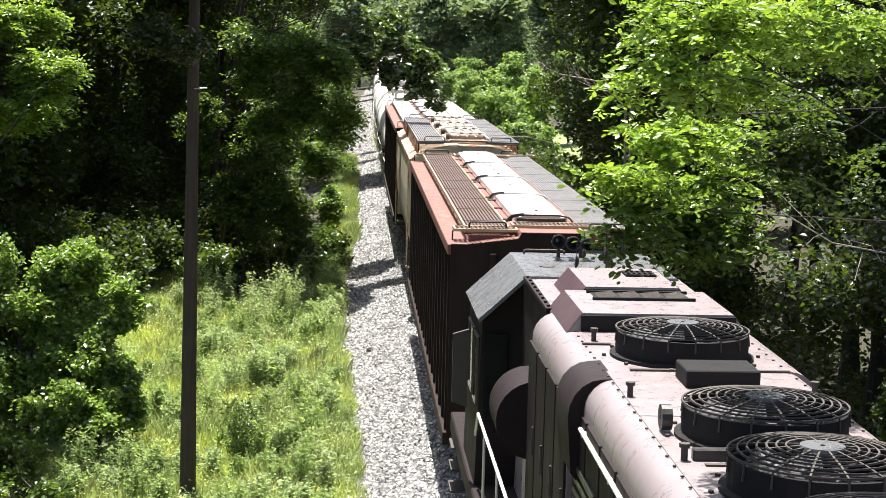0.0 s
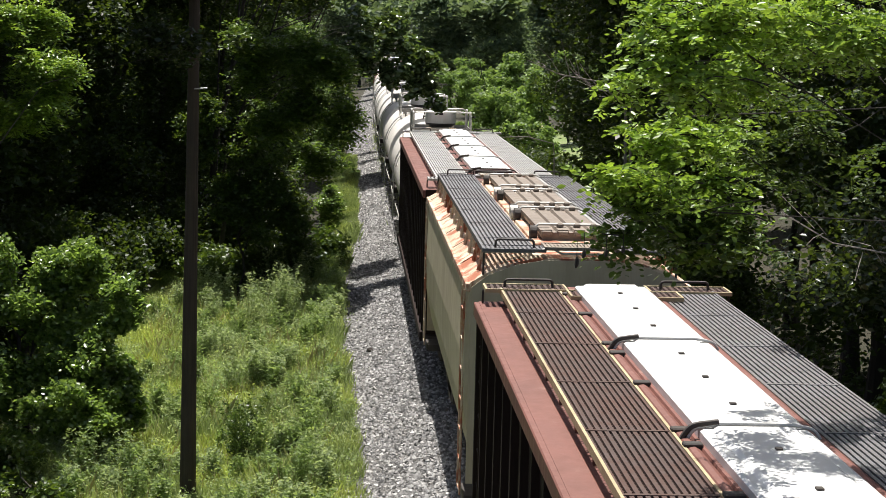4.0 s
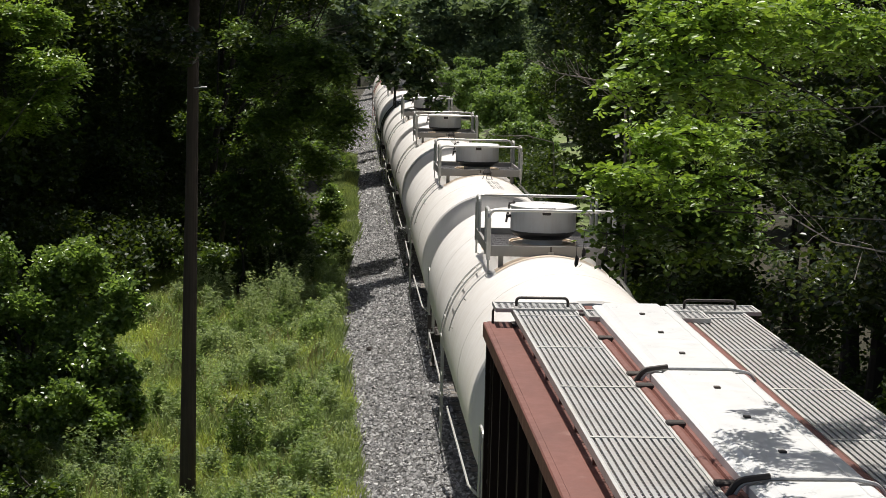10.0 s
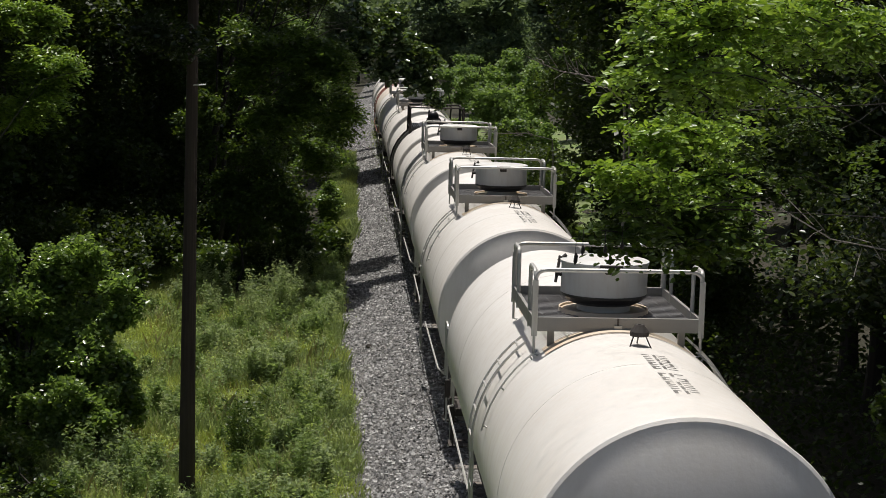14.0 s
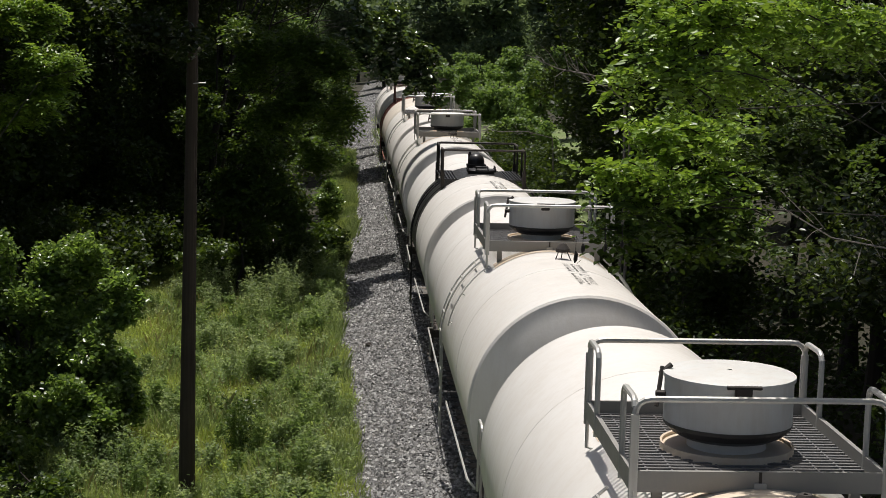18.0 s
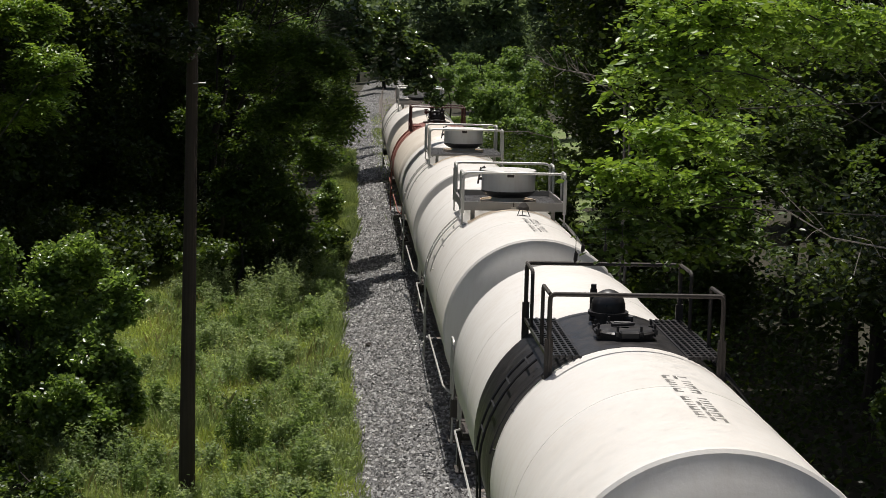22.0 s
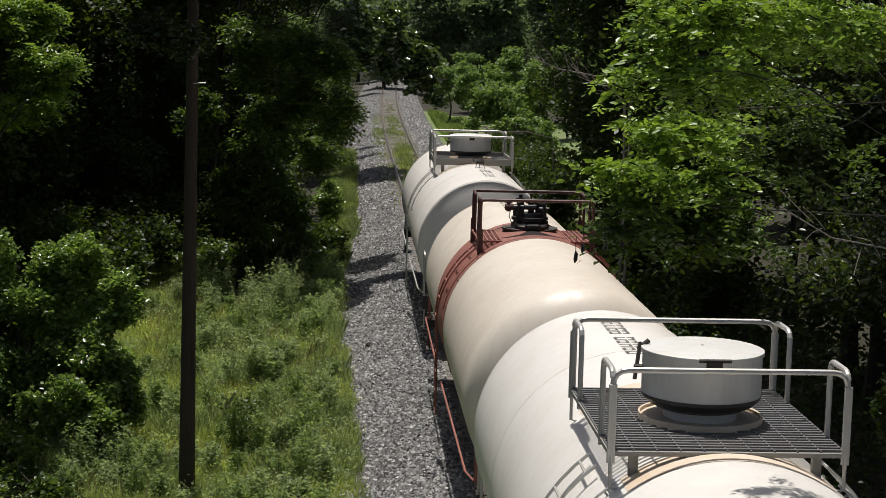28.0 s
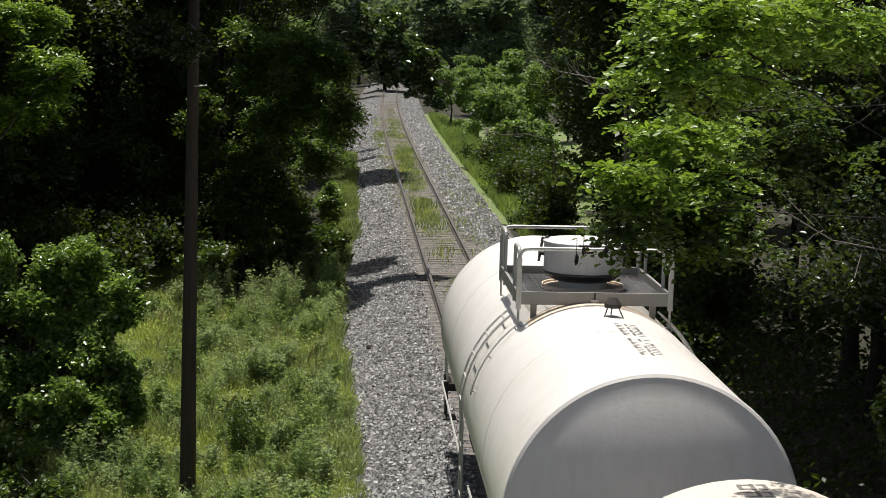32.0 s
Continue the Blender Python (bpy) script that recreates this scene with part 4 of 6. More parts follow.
        part("hook", bm, M["iron"], hatch)
        for q in (0.06, 0.55, 0.94):
            bm = BM()
            box(bm, -0.6, -0.45, y0 + (y1 - y0) * q - 0.05, y0 + (y1 - y0) * q + 0.05, hz + 0.1, hz + 0.2, 0.01)
            rod(bm, (-0.62, y0 + (y1 - y0) * q, hz + 0.12), (-0.52, y0 + (y1 - y0) * q, hz + 0.12), 0.03, 6)
            part("latch", bm, M["iron"], hatch)
        for q in (0.2, 0.5, 0.8):
            bm = BM()
            box(bm, -0.025, 0.025, y0 + (y1 - y0) * q - 0.03, y0 + (y1 - y0) * q + 0.03, hz + 0.275, hz + 0.29)
            part("bolt_plate", bm, M["iron"], hatch)
    if letter:
        # lighter grey panel over the right of the near end
        panel = part("end_panel", box(BM(), 0.5, 1.42, -half - 0.034, -half - 0.02, 2.6, ez - 0.03, 0.004), M["greyroof"], car, "grey end panel with letter bars")
        for k, (z, n) in enumerate(((3.8, 3), (3.55, 5))):
            for q in range(n):
                part("letter_bar", box(BM(), 0.58 + 0.12 * q, 0.66 + 0.12 * q, -half - 0.042, -half - 0.03, z, z + 0.16), M["black"], panel)
    hopper_gear(car, half, side_mat)
    return car


def round_hopper(label, half):
    """Curved-sided beige hopper with an arched roof and tan steel hatches."""
    car = tagged(new("hopper_car"), label, "hopper car", "hopper cars of the train")
    prof = [(-1.15, 1.2), (-1.4, 1.6), (-1.53, 2.3), (-1.55, 3.0), (-1.53, 3.7), (-1.49, 4.0), (1.49, 4.0), (1.53, 3.7), (1.55, 3.0), (1.53, 2.3), (1.4, 1.6), (1.15, 1.2)]
    bm = BM()
    extrude_profile(bm, prof, -half, half)
    part("body", bm, M["beige"], car, "faded beige rust-streaked side")
    arch = [(1.51, 4.03), (1.5, 4.06), (1.27, 4.2), (1.07, 4.29), (0.85, 4.36), (0.6, 4.41)]
    bm = BM()
    extrude_profile(bm, [(-1.51, 3.98), (1.51, 3.98)] + arch + [(-x, z) for x, z in reversed(arch)], -half, half)
    part("roof", bm, M["rusty"], car, "cream arched roof with patches of rust")
    for sx in (-1, 1):
        bm = BM()
        box(bm, sx * 1.51 - 0.035, sx * 1.51 + 0.035, -half - 0.02, half + 0.02, 3.95, 4.06, 0.01)
        part("top_chord", bm, M["rusty"], car)
        k = -half + 0.5
        while k < half:
            bm = BM()
            pipe(bm, [(sx * 1.34, k, 4.17), (sx * 1.3, k, 4.44), (sx * 0.6, k, 4.46)], 0.03, 5)
            box(bm, sx * 1.28 - 0.03, sx * 1.28 + 0.03, k - 0.08, k + 0.08, 4.26, 4.42, 0.01)
            part("walk_bracket", bm, M["rusty"], car)
            k += 0.92
        # panel seams across the roof's slope
        k = -half + 1.9
        while k < half - 0.4:
            bm = BM()
            extrude_profile(bm, [(sx * x, z + 0.001) for x, z in arch[1:5]] + [(sx * x, z + 0.014) for x, z in reversed(arch[1:5])], k - 0.025, k + 0.025)
            part("roof_seam", bm, M["rusty"], car)
            k += 1.84
        ribbed_walk(car, sx * 0.97 - 0.33, sx * 0.97 + 0.33, -half + 0.4, half - 0.3, 4.53, M["grate_dark"], "grey ribbed steel running board", 0.06)
    for s in (-1, 1):
        bm = BM()
        extrude_profile(bm, [(-1.48, 1.3), (1.48, 1.3), (1.48, 4.0), (1.25, 4.18), (0.85, 4.33), (0.5, 4.39), (-0.5, 4.39), (-0.85, 4.33), (-1.25, 4.18), (-1.48, 4.0)], s * half - 0.03, s * half + 0.03)
        sheet_ = part("end_sheet", bm, M["beige"], car, "beige end sheet with worn lettering")
        for k in range(4):
            part("letter_bar", box(BM(), 0.72 + 0.16 * k, 0.83 + 0.16 * k, s * (half + 0.03) - 0.008, s * (half + 0.03) + 0.008, 3.72, 3.9), M["black"], sheet_)
        ribbed_walk(car, -1.3, -0.5, s * (half - 0.2) - 0.2, s * (half - 0.2) + 0.2, 4.53, M["grate_dark"], "", 0.06)
        ribbed_walk(car, 0.5, 1.3, s * (half - 0.2) - 0.2, s * (half - 0.2) + 0.2, 4.53, M["grate_dark"], "", 0.06)
        ribbed_walk(car, -0.46, 0.46, s * (half - 0.24) - 0.24, s * (half - 0.24) + 0.24, 4.56, M["grate_worn"], "", 0.05)
        bm = BM()
        pipe(bm, round_path([(-1.32, s * half, 4.5), (-0.62, s * half, 4.5), (-0.46, s * half, 4.55), (-0.36, s * half, 4.55), (-0.28, s * half, 4.48), (0.5, s * half, 4.48), (0.62, s * half, 4.5), (1.3, s * half, 4.5)], 0.06), 0.016, 6)
        part("end_bar", bm, M["galv"], car)
        for sx in (-1, 1):
            bm = BM()
            pipe(bm, round_path([(sx * 0.62, s * (half - 0.2), 4.5), (sx * 0.62, s * (half - 0.2), 4.64), (sx * 1.14, s * (half - 0.2), 4.64), (sx * 1.14, s * (half - 0.2), 4.5)], 0.05), 0.016, 6)
            rod(bm, (sx * 1.31, s * (half - 0.03), 4.1), (sx * 1.31, s * (half - 0.03), 4.5), 0.016, 6)
            part("grab_bar", bm, M["iron"], car)
            ladder(car, sx * 1.55, s * (half - 0.35), 1.1, 3.95, M["rusty"])
    # coaming and hatches, set a little to one side
    mx = 0.08
    bm = BM()
    box(bm, mx - 0.56, mx + 0.56, -half + 1.3, half - 0.7, 4.36, 4.46, 0.01)
    part("coaming", bm, M["rusty"], car, "white coaming stained with rust")
    n = 3
    span = (2 * half - 2.55) / n
    for k in range(n):
        y0 = -half + 1.6 + k * span + 0.05
        y1 = y0 + span - 0.1
        # a pan with three sunk grooves along it and notched ends
        pr = [(mx - 0.45, 4.56), (mx - 0.45, 4.61)]
        for g in (-0.24, 0.0, 0.24):
            pr += [(mx + g - 0.045, 4.615), (mx + g - 0.03, 4.575), (mx + g + 0.03, 4.575), (mx + g + 0.045, 4.615)]
        bm = BM()
        extrude_profile(bm, pr + [(mx + 0.45, 4.61), (mx + 0.45, 4.56), (mx + 0.4, 4.46), (mx - 0.4, 4.46)], y0, y1)
        for g in (-0.36, -0.12, 0.12, 0.36):
            for e, sg in ((y0, -1), (y1, 1)):
                box(bm, mx + g - 0.075, mx + g + 0.075, min(e, e + sg * 0.06), max(e, e + sg * 0.06), 4.53, 4.6, 0.012)
        hatch = part("hatch_cover", bm, M["hatchtan"], car, "tan ribbed steel hatch cover")
        for y in (y0 + 0.3, y1 - 0.3):
            bm = BM()
            pipe(bm, [(mx - 0.52, y, 4.6), (mx - 0.44, y, 4.66), (mx + 0.44, y, 4.66), (mx + 0.52, y, 4.62)], 0.022, 6)
            part("hold_down_bar", bm, M["galv"], hatch)
            for x in (-0.13, 0.12, 0.36):
                part("clamp", box(BM(), mx + x - 0.05, mx + x + 0.05, y - 0.05, y + 0.05, 4.61, 4.68, 0.018), M["hatchtan"], hatch)
            bm = BM()
            lathe(bm, [(mx - 0.57, 0.02), (mx - 0.57, 0.11), (mx - 0.47, 0.11), (mx - 0.47, 0.02)], 14, "X", (0, y, 4.53))
            part("roller", bm, M["iron"], hatch)
        if k:
            bm = BM()
            pipe(bm, [(mx - 0.54, y0 - 0.05, 4.58), (mx + 0.5, y0 - 0.05, 4.6)], 0.02, 6)
            lathe(bm, [(mx - 0.6, 0.02), (mx - 0.6, 0.12), (mx - 0.48, 0.12), (mx - 0.48, 0.02)], 14, "X", (0, y0 - 0.05, 4.53))
            part("joint_bar", bm, M["galv"], car)
    bm = BM()
    pipe(bm, [(mx + 0.52, -half + 1.0, 4.57), (mx + 0.52, half - 0.8, 4.57)], 0.028, 8)
    part("hinge_bar", bm, M["galv"], car, "pale hinge bar along the hatches")
    hopper_gear(car, half, M["beige"])
    return car


# ---------------------------------------------------------------- locomotive
def fan(parent, x, y, z, r):
    """Roof fan: drum, round wire guard, blades on a hub."""
    drum = part("fan_drum", lathe(BM(), [(z, r + 0.05), (z + 0.03, r + 0.05), (z + 0.04, r), (z + 0.24, r), (z + 0.24, r - 0.03), (z + 0.05, r - 0.03)], 40, "Z", (x, y, 0)), M["flatblack"], parent, "black round radiator fan drum")
    for k in range(1, 8):
        q = r * (0.28 + 0.72 * k / 7)
        h = z + 0.27 + 0.05 * (1 - (k / 7) ** 2)
        part("guard_ring", pipe(BM(), [(x + q * math.cos(a * math.tau / 36), y + q * math.sin(a * math.tau / 36), h) for a in range(37)], 0.010, 4), M["iron"], drum)
    for k in range(16):
        w = k * math.tau / 16
        part("guard_spoke", pipe(BM(), [(x + q * math.cos(w), y + q * math.sin(w), h) for q, h in ((r * 0.25, z + 0.325), (r * 0.7, z + 0.30), (r, z + 0.265), (r + 0.01, z + 0.15))], 0.010, 4), M["iron"], drum)
    bm = BM()
    lathe(bm, [(z + 0.31, 0.25 * r), (z + 0.335, 0.24 * r), (z + 0.335, 0.02)], 24, "Z", (x, y, 0))
    part("guard_plate", bm, M["greyroof"], drum)
    for k in range(8):
        w = k * math.tau / 8
        a, b = Vector((math.cos(w), math.sin(w), 0)), Vector((-math.sin(w), math.cos(w), 0))
        c = Vector((x, y, z + 0.14))
        bm = BM()
        v = [bm.verts.new(c + p) for p in (a * 0.12 - b * 0.05, a * (r - 0.05) - b * 0.13 + Vector((0, 0, 0.06)), a * (r - 0.05) + b * 0.13 - Vector((0, 0, 0.06)), a * 0.12 + b * 0.05)]
        f = bm.faces.new(v)
        bmesh.ops.solidify(bm, geom=[f], thickness=0.01)
        part("fan_blade", bm, M["greyroof"], drum)


def locomotive():
    car = tagged(new("locomotive"), "faded maroon diesel locomotive with a grey cab roof and black fans", "locomotive")
    # local y: the cab's far roof edge lies at 6.75; the long hood runs towards -y, wider next to the cab
    hz = 4.44
    for name, hw, y0, y1 in (("hood_shell", 1.06, -10.2, -1.15), ("hood_front_shell", 1.13, -1.15, 1.95)):
        bm = BM()
        side = [(hw - 0.27 * (1 - math.cos(a)), hz - 0.27 + 0.27 * math.sin(a)) for a in (k * math.pi / 12 for k in range(7))]
        extrude_profile(bm, [(-hw, 1.75), (hw, 1.75)] + side + [(-x, z) for x, z in reversed(side)], y0, y1)
        if name == "hood_shell":
            hood = part("long_hood", bm, M["maroon"], car, "faded maroon long hood", smooth=True)
        else:
            part("hood_front_shell", bm, M["maroon"], hood, "wider rounded hood section behind the cab", smooth=True)
    for k in range(15):
        for sx in (-1, 1):
            bm = BM()
            y = -9.9 + 0.8 * k
            w = 1.06 if y < -1.15 else 1.13
            # near-black doors carry the flank's shade in their colour
            box(bm, sx * (w + 0.012) - 0.014, sx * (w + 0.012) + 0.014, y, y + 0.72, 1.9, 4.12, 0.004)
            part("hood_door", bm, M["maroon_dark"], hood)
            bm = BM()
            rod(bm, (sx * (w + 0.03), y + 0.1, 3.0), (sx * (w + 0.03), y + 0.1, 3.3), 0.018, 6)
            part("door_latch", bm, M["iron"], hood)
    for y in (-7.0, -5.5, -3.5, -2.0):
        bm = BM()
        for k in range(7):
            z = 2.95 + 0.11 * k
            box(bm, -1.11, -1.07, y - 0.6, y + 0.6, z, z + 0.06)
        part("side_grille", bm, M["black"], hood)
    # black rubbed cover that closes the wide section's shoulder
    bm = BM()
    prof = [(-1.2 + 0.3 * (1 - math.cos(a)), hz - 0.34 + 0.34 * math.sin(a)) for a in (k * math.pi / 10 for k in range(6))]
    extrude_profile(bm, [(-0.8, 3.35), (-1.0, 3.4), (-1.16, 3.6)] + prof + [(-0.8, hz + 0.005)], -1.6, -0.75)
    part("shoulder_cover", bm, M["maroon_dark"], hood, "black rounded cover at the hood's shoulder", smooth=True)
    bm = BM()
    pipe(bm, [(-1.1, -9.8, 4.02), (-1.1, -1.7, 4.02)], 0.022, 6)
    for k in range(6):
        rod(bm, (-1.05, -9.4 + 1.5 * k, 4.02), (-1.12, -9.4 + 1.5 * k, 4.02), 0.03, 6)
    part("hood_grab_rail", bm, M["galv"], hood)
    for y in (-0.5, -3.7, -5.25, -6.8):
        fan(car, 0.0, y, hz, 0.62)
        for k in range(10):
            w = k * math.tau / 10
            part("fan_bolt", rod(BM(), (0.73 * math.cos(w), y + 0.73 * math.sin(w), hz), (0.73 * math.cos(w), y + 0.73 * math.sin(w), hz + 0.025), 0.02, 6), M["iron"], car)
    bm = BM()
    box(bm, -0.24, 0.4, -1.95, -1.45, hz, hz + 0.16, 0.01)
    part("exhaust_box", bm, M["flatblack"], car, "black rectangular exhaust outlet")
    bm = BM()
    box(bm, -0.68, 0.05, -4.42, -4.34, hz, hz + 0.09, 0.01)
    lathe(bm, [(-0.76, 0.02), (-0.76, 0.1), (-0.68, 0.1), (-0.68, 0.02)], 14, "X", (0, -3.55, hz + 0.12))
    part("fan_bracket", bm, M["black"], car)
    for k, (x, y) in enumerate([(-0.72, 0.25), (0.78, 0.3), (-0.78, -2.3), (0.8, -2.2), (-0.74, -4.4), (0.3, -5.9)]):
        bm = BM()
        rod(bm, (x, y, hz), (x, y, hz + 0.1), 0.025, 8)
        rod(bm, (x, y, hz + 0.1), (x, y, hz + 0.13), 0.04, 8)
        part("lifting_lug", bm, M["iron"], car)
    for x0, x1, y in ((-0.86, -0.58, 0.05), (-0.6, 0.1, -1.2), (0.55, 0.85, -1.2), (-0.62, -0.12, -4.55), (0.6, 0.86, -2.9)):
        part("hatch_seam", box(BM(), x0, x1, y - 0.025, y + 0.025, hz, hz + 0.02), M["iron"], car)
    # hatch panels, 4 mm proud of the roof
    for x0, x1, y0, y1 in ((-0.8, 0.8, 0.1, 0.75), (-0.82, 0.82, -3.0, -1.25), (-0.82, 0.82, -6.0, -3.05)):
        part("roof_panel", box(BM(), x0, x1, y0, y1, hz - 0.01, hz + 0.005), M["maroon"], car)
    # rows of rivets along the roof
    bm = BM()
    for k in range(34):
        for x in (-0.84, 0.84):
            rod(bm, (x, -8.2 + 0.28 * k, hz), (x, -8.2 + 0.28 * k, hz + 0.012), 0.014, 5)
    part("rivet_row", bm, M["iron"], car)
    # raised roof boxes with slanted maroon flanks
    for y0, y1, x0, x1 in ((0.75, 2.3, -0.76, 0.78), (2.55, 4.1, -0.48, 0.56)):
        bm = BM()
        A = [bm.verts.new(p) for p in ((x0 - 0.17, y0, hz - 0.02), (x1 + 0.15, y0, hz - 0.02), (x1 + 0.15, y1, hz - 0.02), (x0 - 0.17, y1, hz - 0.02))]
        B = [bm.verts.new(p) for p in ((x0, y0 + 0.02, hz + 0.19), (x1, y0 + 0.02, hz + 0.19), (x1, y1, hz + 0.19), (x0, y1, hz + 0.19))]
        for k in range(4):
            bm.faces.new((A[k], A[(k + 1) % 4], B[(k + 1) % 4], B[k]))
        bm.faces.new(B)
        bm.faces.new(A[::-1])
        bmesh.ops.recalc_face_normals(bm, faces=bm.faces)
        rb = part("roof_box", bm, M["maroon"], car, "maroon roof box with slanted flanks")
        for sx, xa in ((-1, x0), (1, x1)):
            bm = BM()
            out = 0.17 if sx < 0 else 0.15
            v = [bm.verts.new(p) for p in ((xa + sx * (out + 0.004), y0, hz - 0.016), (xa + sx * 0.004, y0 + 0.02, hz + 0.194), (xa + sx * 0.004, y1, hz + 0.194), (xa + sx * (out + 0.004), y1, hz - 0.016))]
            bmesh.ops.solidify(bm, geom=[bm.faces.new(v)], thickness=0.003)
            part("flank", bm, M["maroon_flank"], rb)
        # black plate over the near face of each maroon box
        part("near_face", box(BM(), x0 - 0.02, x1 + 0.02, y0 - 0.012, y0 + 0.03, hz, hz + 0.17), M["flatblack"], rb)
    bm = BM()
    box(bm, -0.5, 0.52, 1.65, 2.1, hz + 0.19, hz + 0.2)
    vent = part("roof_vent", bm, M["flatblack"], car, "black louvred roof vent")
    for p in (box(BM(), -0.54, 0.56, 1.61, 1.65, hz + 0.19, hz + 0.22), box(BM(), -0.54, 0.56, 2.1, 2.14, hz + 0.19, hz + 0.22)):
        part("vent_rim", p, M["flatblack"], vent)
    for k in range(4):
        bm = BM()
        x = -0.46 + 0.25 * k
        v = [bm.verts.new(p) for p in ((x, 1.68, hz + 0.2), (x + 0.19, 1.68, hz + 0.225), (x + 0.19, 2.08, hz + 0.225), (x, 2.08, hz + 0.2))]
        bmesh.ops.solidify(bm, geom=[bm.faces.new(v)], thickness=0.008)
        part("louvre", bm, M["iron"], vent)
    bm = BM()
    for k in range(6):
        box(bm, 0.1 + 0.065 * k, 0.13 + 0.065 * k, 3.4, 3.72, hz + 0.19, hz + 0.215)
    for y in (3.4, 3.55, 3.7):
        box(bm, 0.1, 0.46, y - 0.012, y + 0.012, hz + 0.19, hz + 0.22)
    part("roof_grille", bm, M["flatblack"], car)
    # narrow roof between hood and cab
    bm = BM()
    extrude_profile(bm, [(-1.0, 1.75), (1.0, 1.75), (1.0, hz - 0.3), (0.98, hz - 0.02), (-0.9, hz - 0.02), (-0.92, hz - 0.3)], 1.95, 4.7)
    part("equipment_bay", bm, M["maroon"], car, "maroon equipment bay behind the cab")
    # dark panel laid over the bay's flank to stand for its shade
    part("bay_shade_side", box(BM(), -0.96, -0.925, 1.97, 4.68, 1.8, hz - 0.06, 0.006), M["maroon_dark"], car)
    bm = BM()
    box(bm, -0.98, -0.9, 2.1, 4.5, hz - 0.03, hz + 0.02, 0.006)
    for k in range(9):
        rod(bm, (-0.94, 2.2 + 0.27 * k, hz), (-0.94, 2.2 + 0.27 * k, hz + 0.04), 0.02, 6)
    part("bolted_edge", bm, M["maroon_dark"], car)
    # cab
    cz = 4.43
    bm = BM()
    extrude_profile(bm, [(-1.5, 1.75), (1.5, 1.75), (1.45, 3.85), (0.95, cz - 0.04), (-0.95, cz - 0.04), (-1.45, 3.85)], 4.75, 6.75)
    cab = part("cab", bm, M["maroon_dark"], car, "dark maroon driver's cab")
    bm = BM()
    extrude_profile(bm, [(-1.5, 3.86), (-0.92, cz - 0.03), (0.92, cz - 0.03), (1.5, 3.86), (1.52, 3.9), (0.93, cz + 0.02), (-0.93, cz + 0.02), (-1.52, 3.9)], 4.55, 6.8)
    part("cab_roof", bm, M["greyroof"], car, "grey cab roof with sloped sides")
    for y0, y1 in ((4.95, 5.5), (5.65, 6.45)):
        bm = BM()
        box(bm, -1.48, -1.44, y0, y1, 2.75, 3.6)
        part("side_window", bm, M["glass"], cab)
        bm = BM()
        pipe(bm, [(-1.48, y0, 2.75), (-1.48, y1, 2.75), (-1.48, y1, 3.6), (-1.48, y0, 3.6), (-1.48, y0, 2.75)], 0.025, 5)
        part("window_frame", bm, M["iron"], cab)
    bm = BM()
    box(bm, -1.42, -1.13, 4.715, 4.75, 2.6, 3.7)
    part("rear_window", bm, M["glass"], cab)
    bm = BM()
    extrude_profile(bm, [(-1.58, 2.65), (-1.78, 2.72), (-1.78, 3.6), (-1.58, 3.66)], 5.2, 5.26)
    part("mirror_shield", bm, M["iron"], cab)
    bm = BM()
    lathe(bm, [(2.1, 0.3), (2.1, 0.44), (3.0, 0.44), (3.0, 0.3)], 28, "Y", (-1.05, 0, 3.2), caps=True)
    part("air_duct", bm, M["maroon_dark"], car, "rounded maroon air duct behind the cab", smooth=True)
    horn = new("horn_cluster")
    horn.parent = car
    for k in range(3):
        bm = BM()
        lathe(bm, [(6.5, 0.03), (6.3, 0.035), (6.15, 0.06), (6.05, 0.1), (6.04, 0.085), (6.15, 0.03)], 16, "Y", (-0.36 + 0.19 * k, 0, cz + 0.27 - 0.02 * k))
        part("horn", bm, M["black"], horn)
    bm = BM()
    box(bm, -0.42, 0.08, 6.37, 6.43, cz + 0.2, cz + 0.24, 0.01)
    for x in (-0.32, -0.02):
        rod(bm, (x, 6.4, cz), (x, 6.4, cz + 0.22), 0.025, 8)
    part("horn_bracket", bm, M["iron"], horn)
    bm = BM()
    rod(bm, (0.16, 5.25, cz), (0.16, 5.25, cz + 0.1), 0.02, 8)
    rod(bm, (0.16, 5.25, cz + 0.1), (0.16, 5.25, cz + 0.3), 0.045, 10)
    part("antenna", bm, M["black"], car)
    bm = BM()
    pipe(bm, round_path([(-0.75, 6.7, cz), (-0.75, 6.7, cz + 0.07), (-0.2, 6.7, cz + 0.07), (-0.2, 6.7, cz)], 0.04), 0.015, 6)
    part("roof_grab", bm, M["iron"], car)
    bm = BM()
    lathe(bm, [(cz, 0.1), (cz + 0.03, 0.1), (cz + 0.05, 0.02)], 14, "Z", (-0.58, 5.45, 0))
    part("roof_beacon_base", bm, M["iron"], car)
    # nose, frame, walkway, rails, steps
    bm = BM()
    box(bm, -1.0, 1.0, 6.75, 8.2, 1.75, 3.0, 0.08)
    part("short_hood", bm, M["maroon"], car)
    bm = BM()
    box(bm, -1.55, 1.55, -11.2, 8.9, 1.45, 1.75, 0.02)
    part("deck", bm, M["maroon_dark"], car, "walkway deck and side sill")
    bm = BM()
    box(bm, -1.3, 1.3, -3.2, 1.6, 0.5, 1.45, 0.12)
    part("fuel_tank", bm, M["iron"], car)
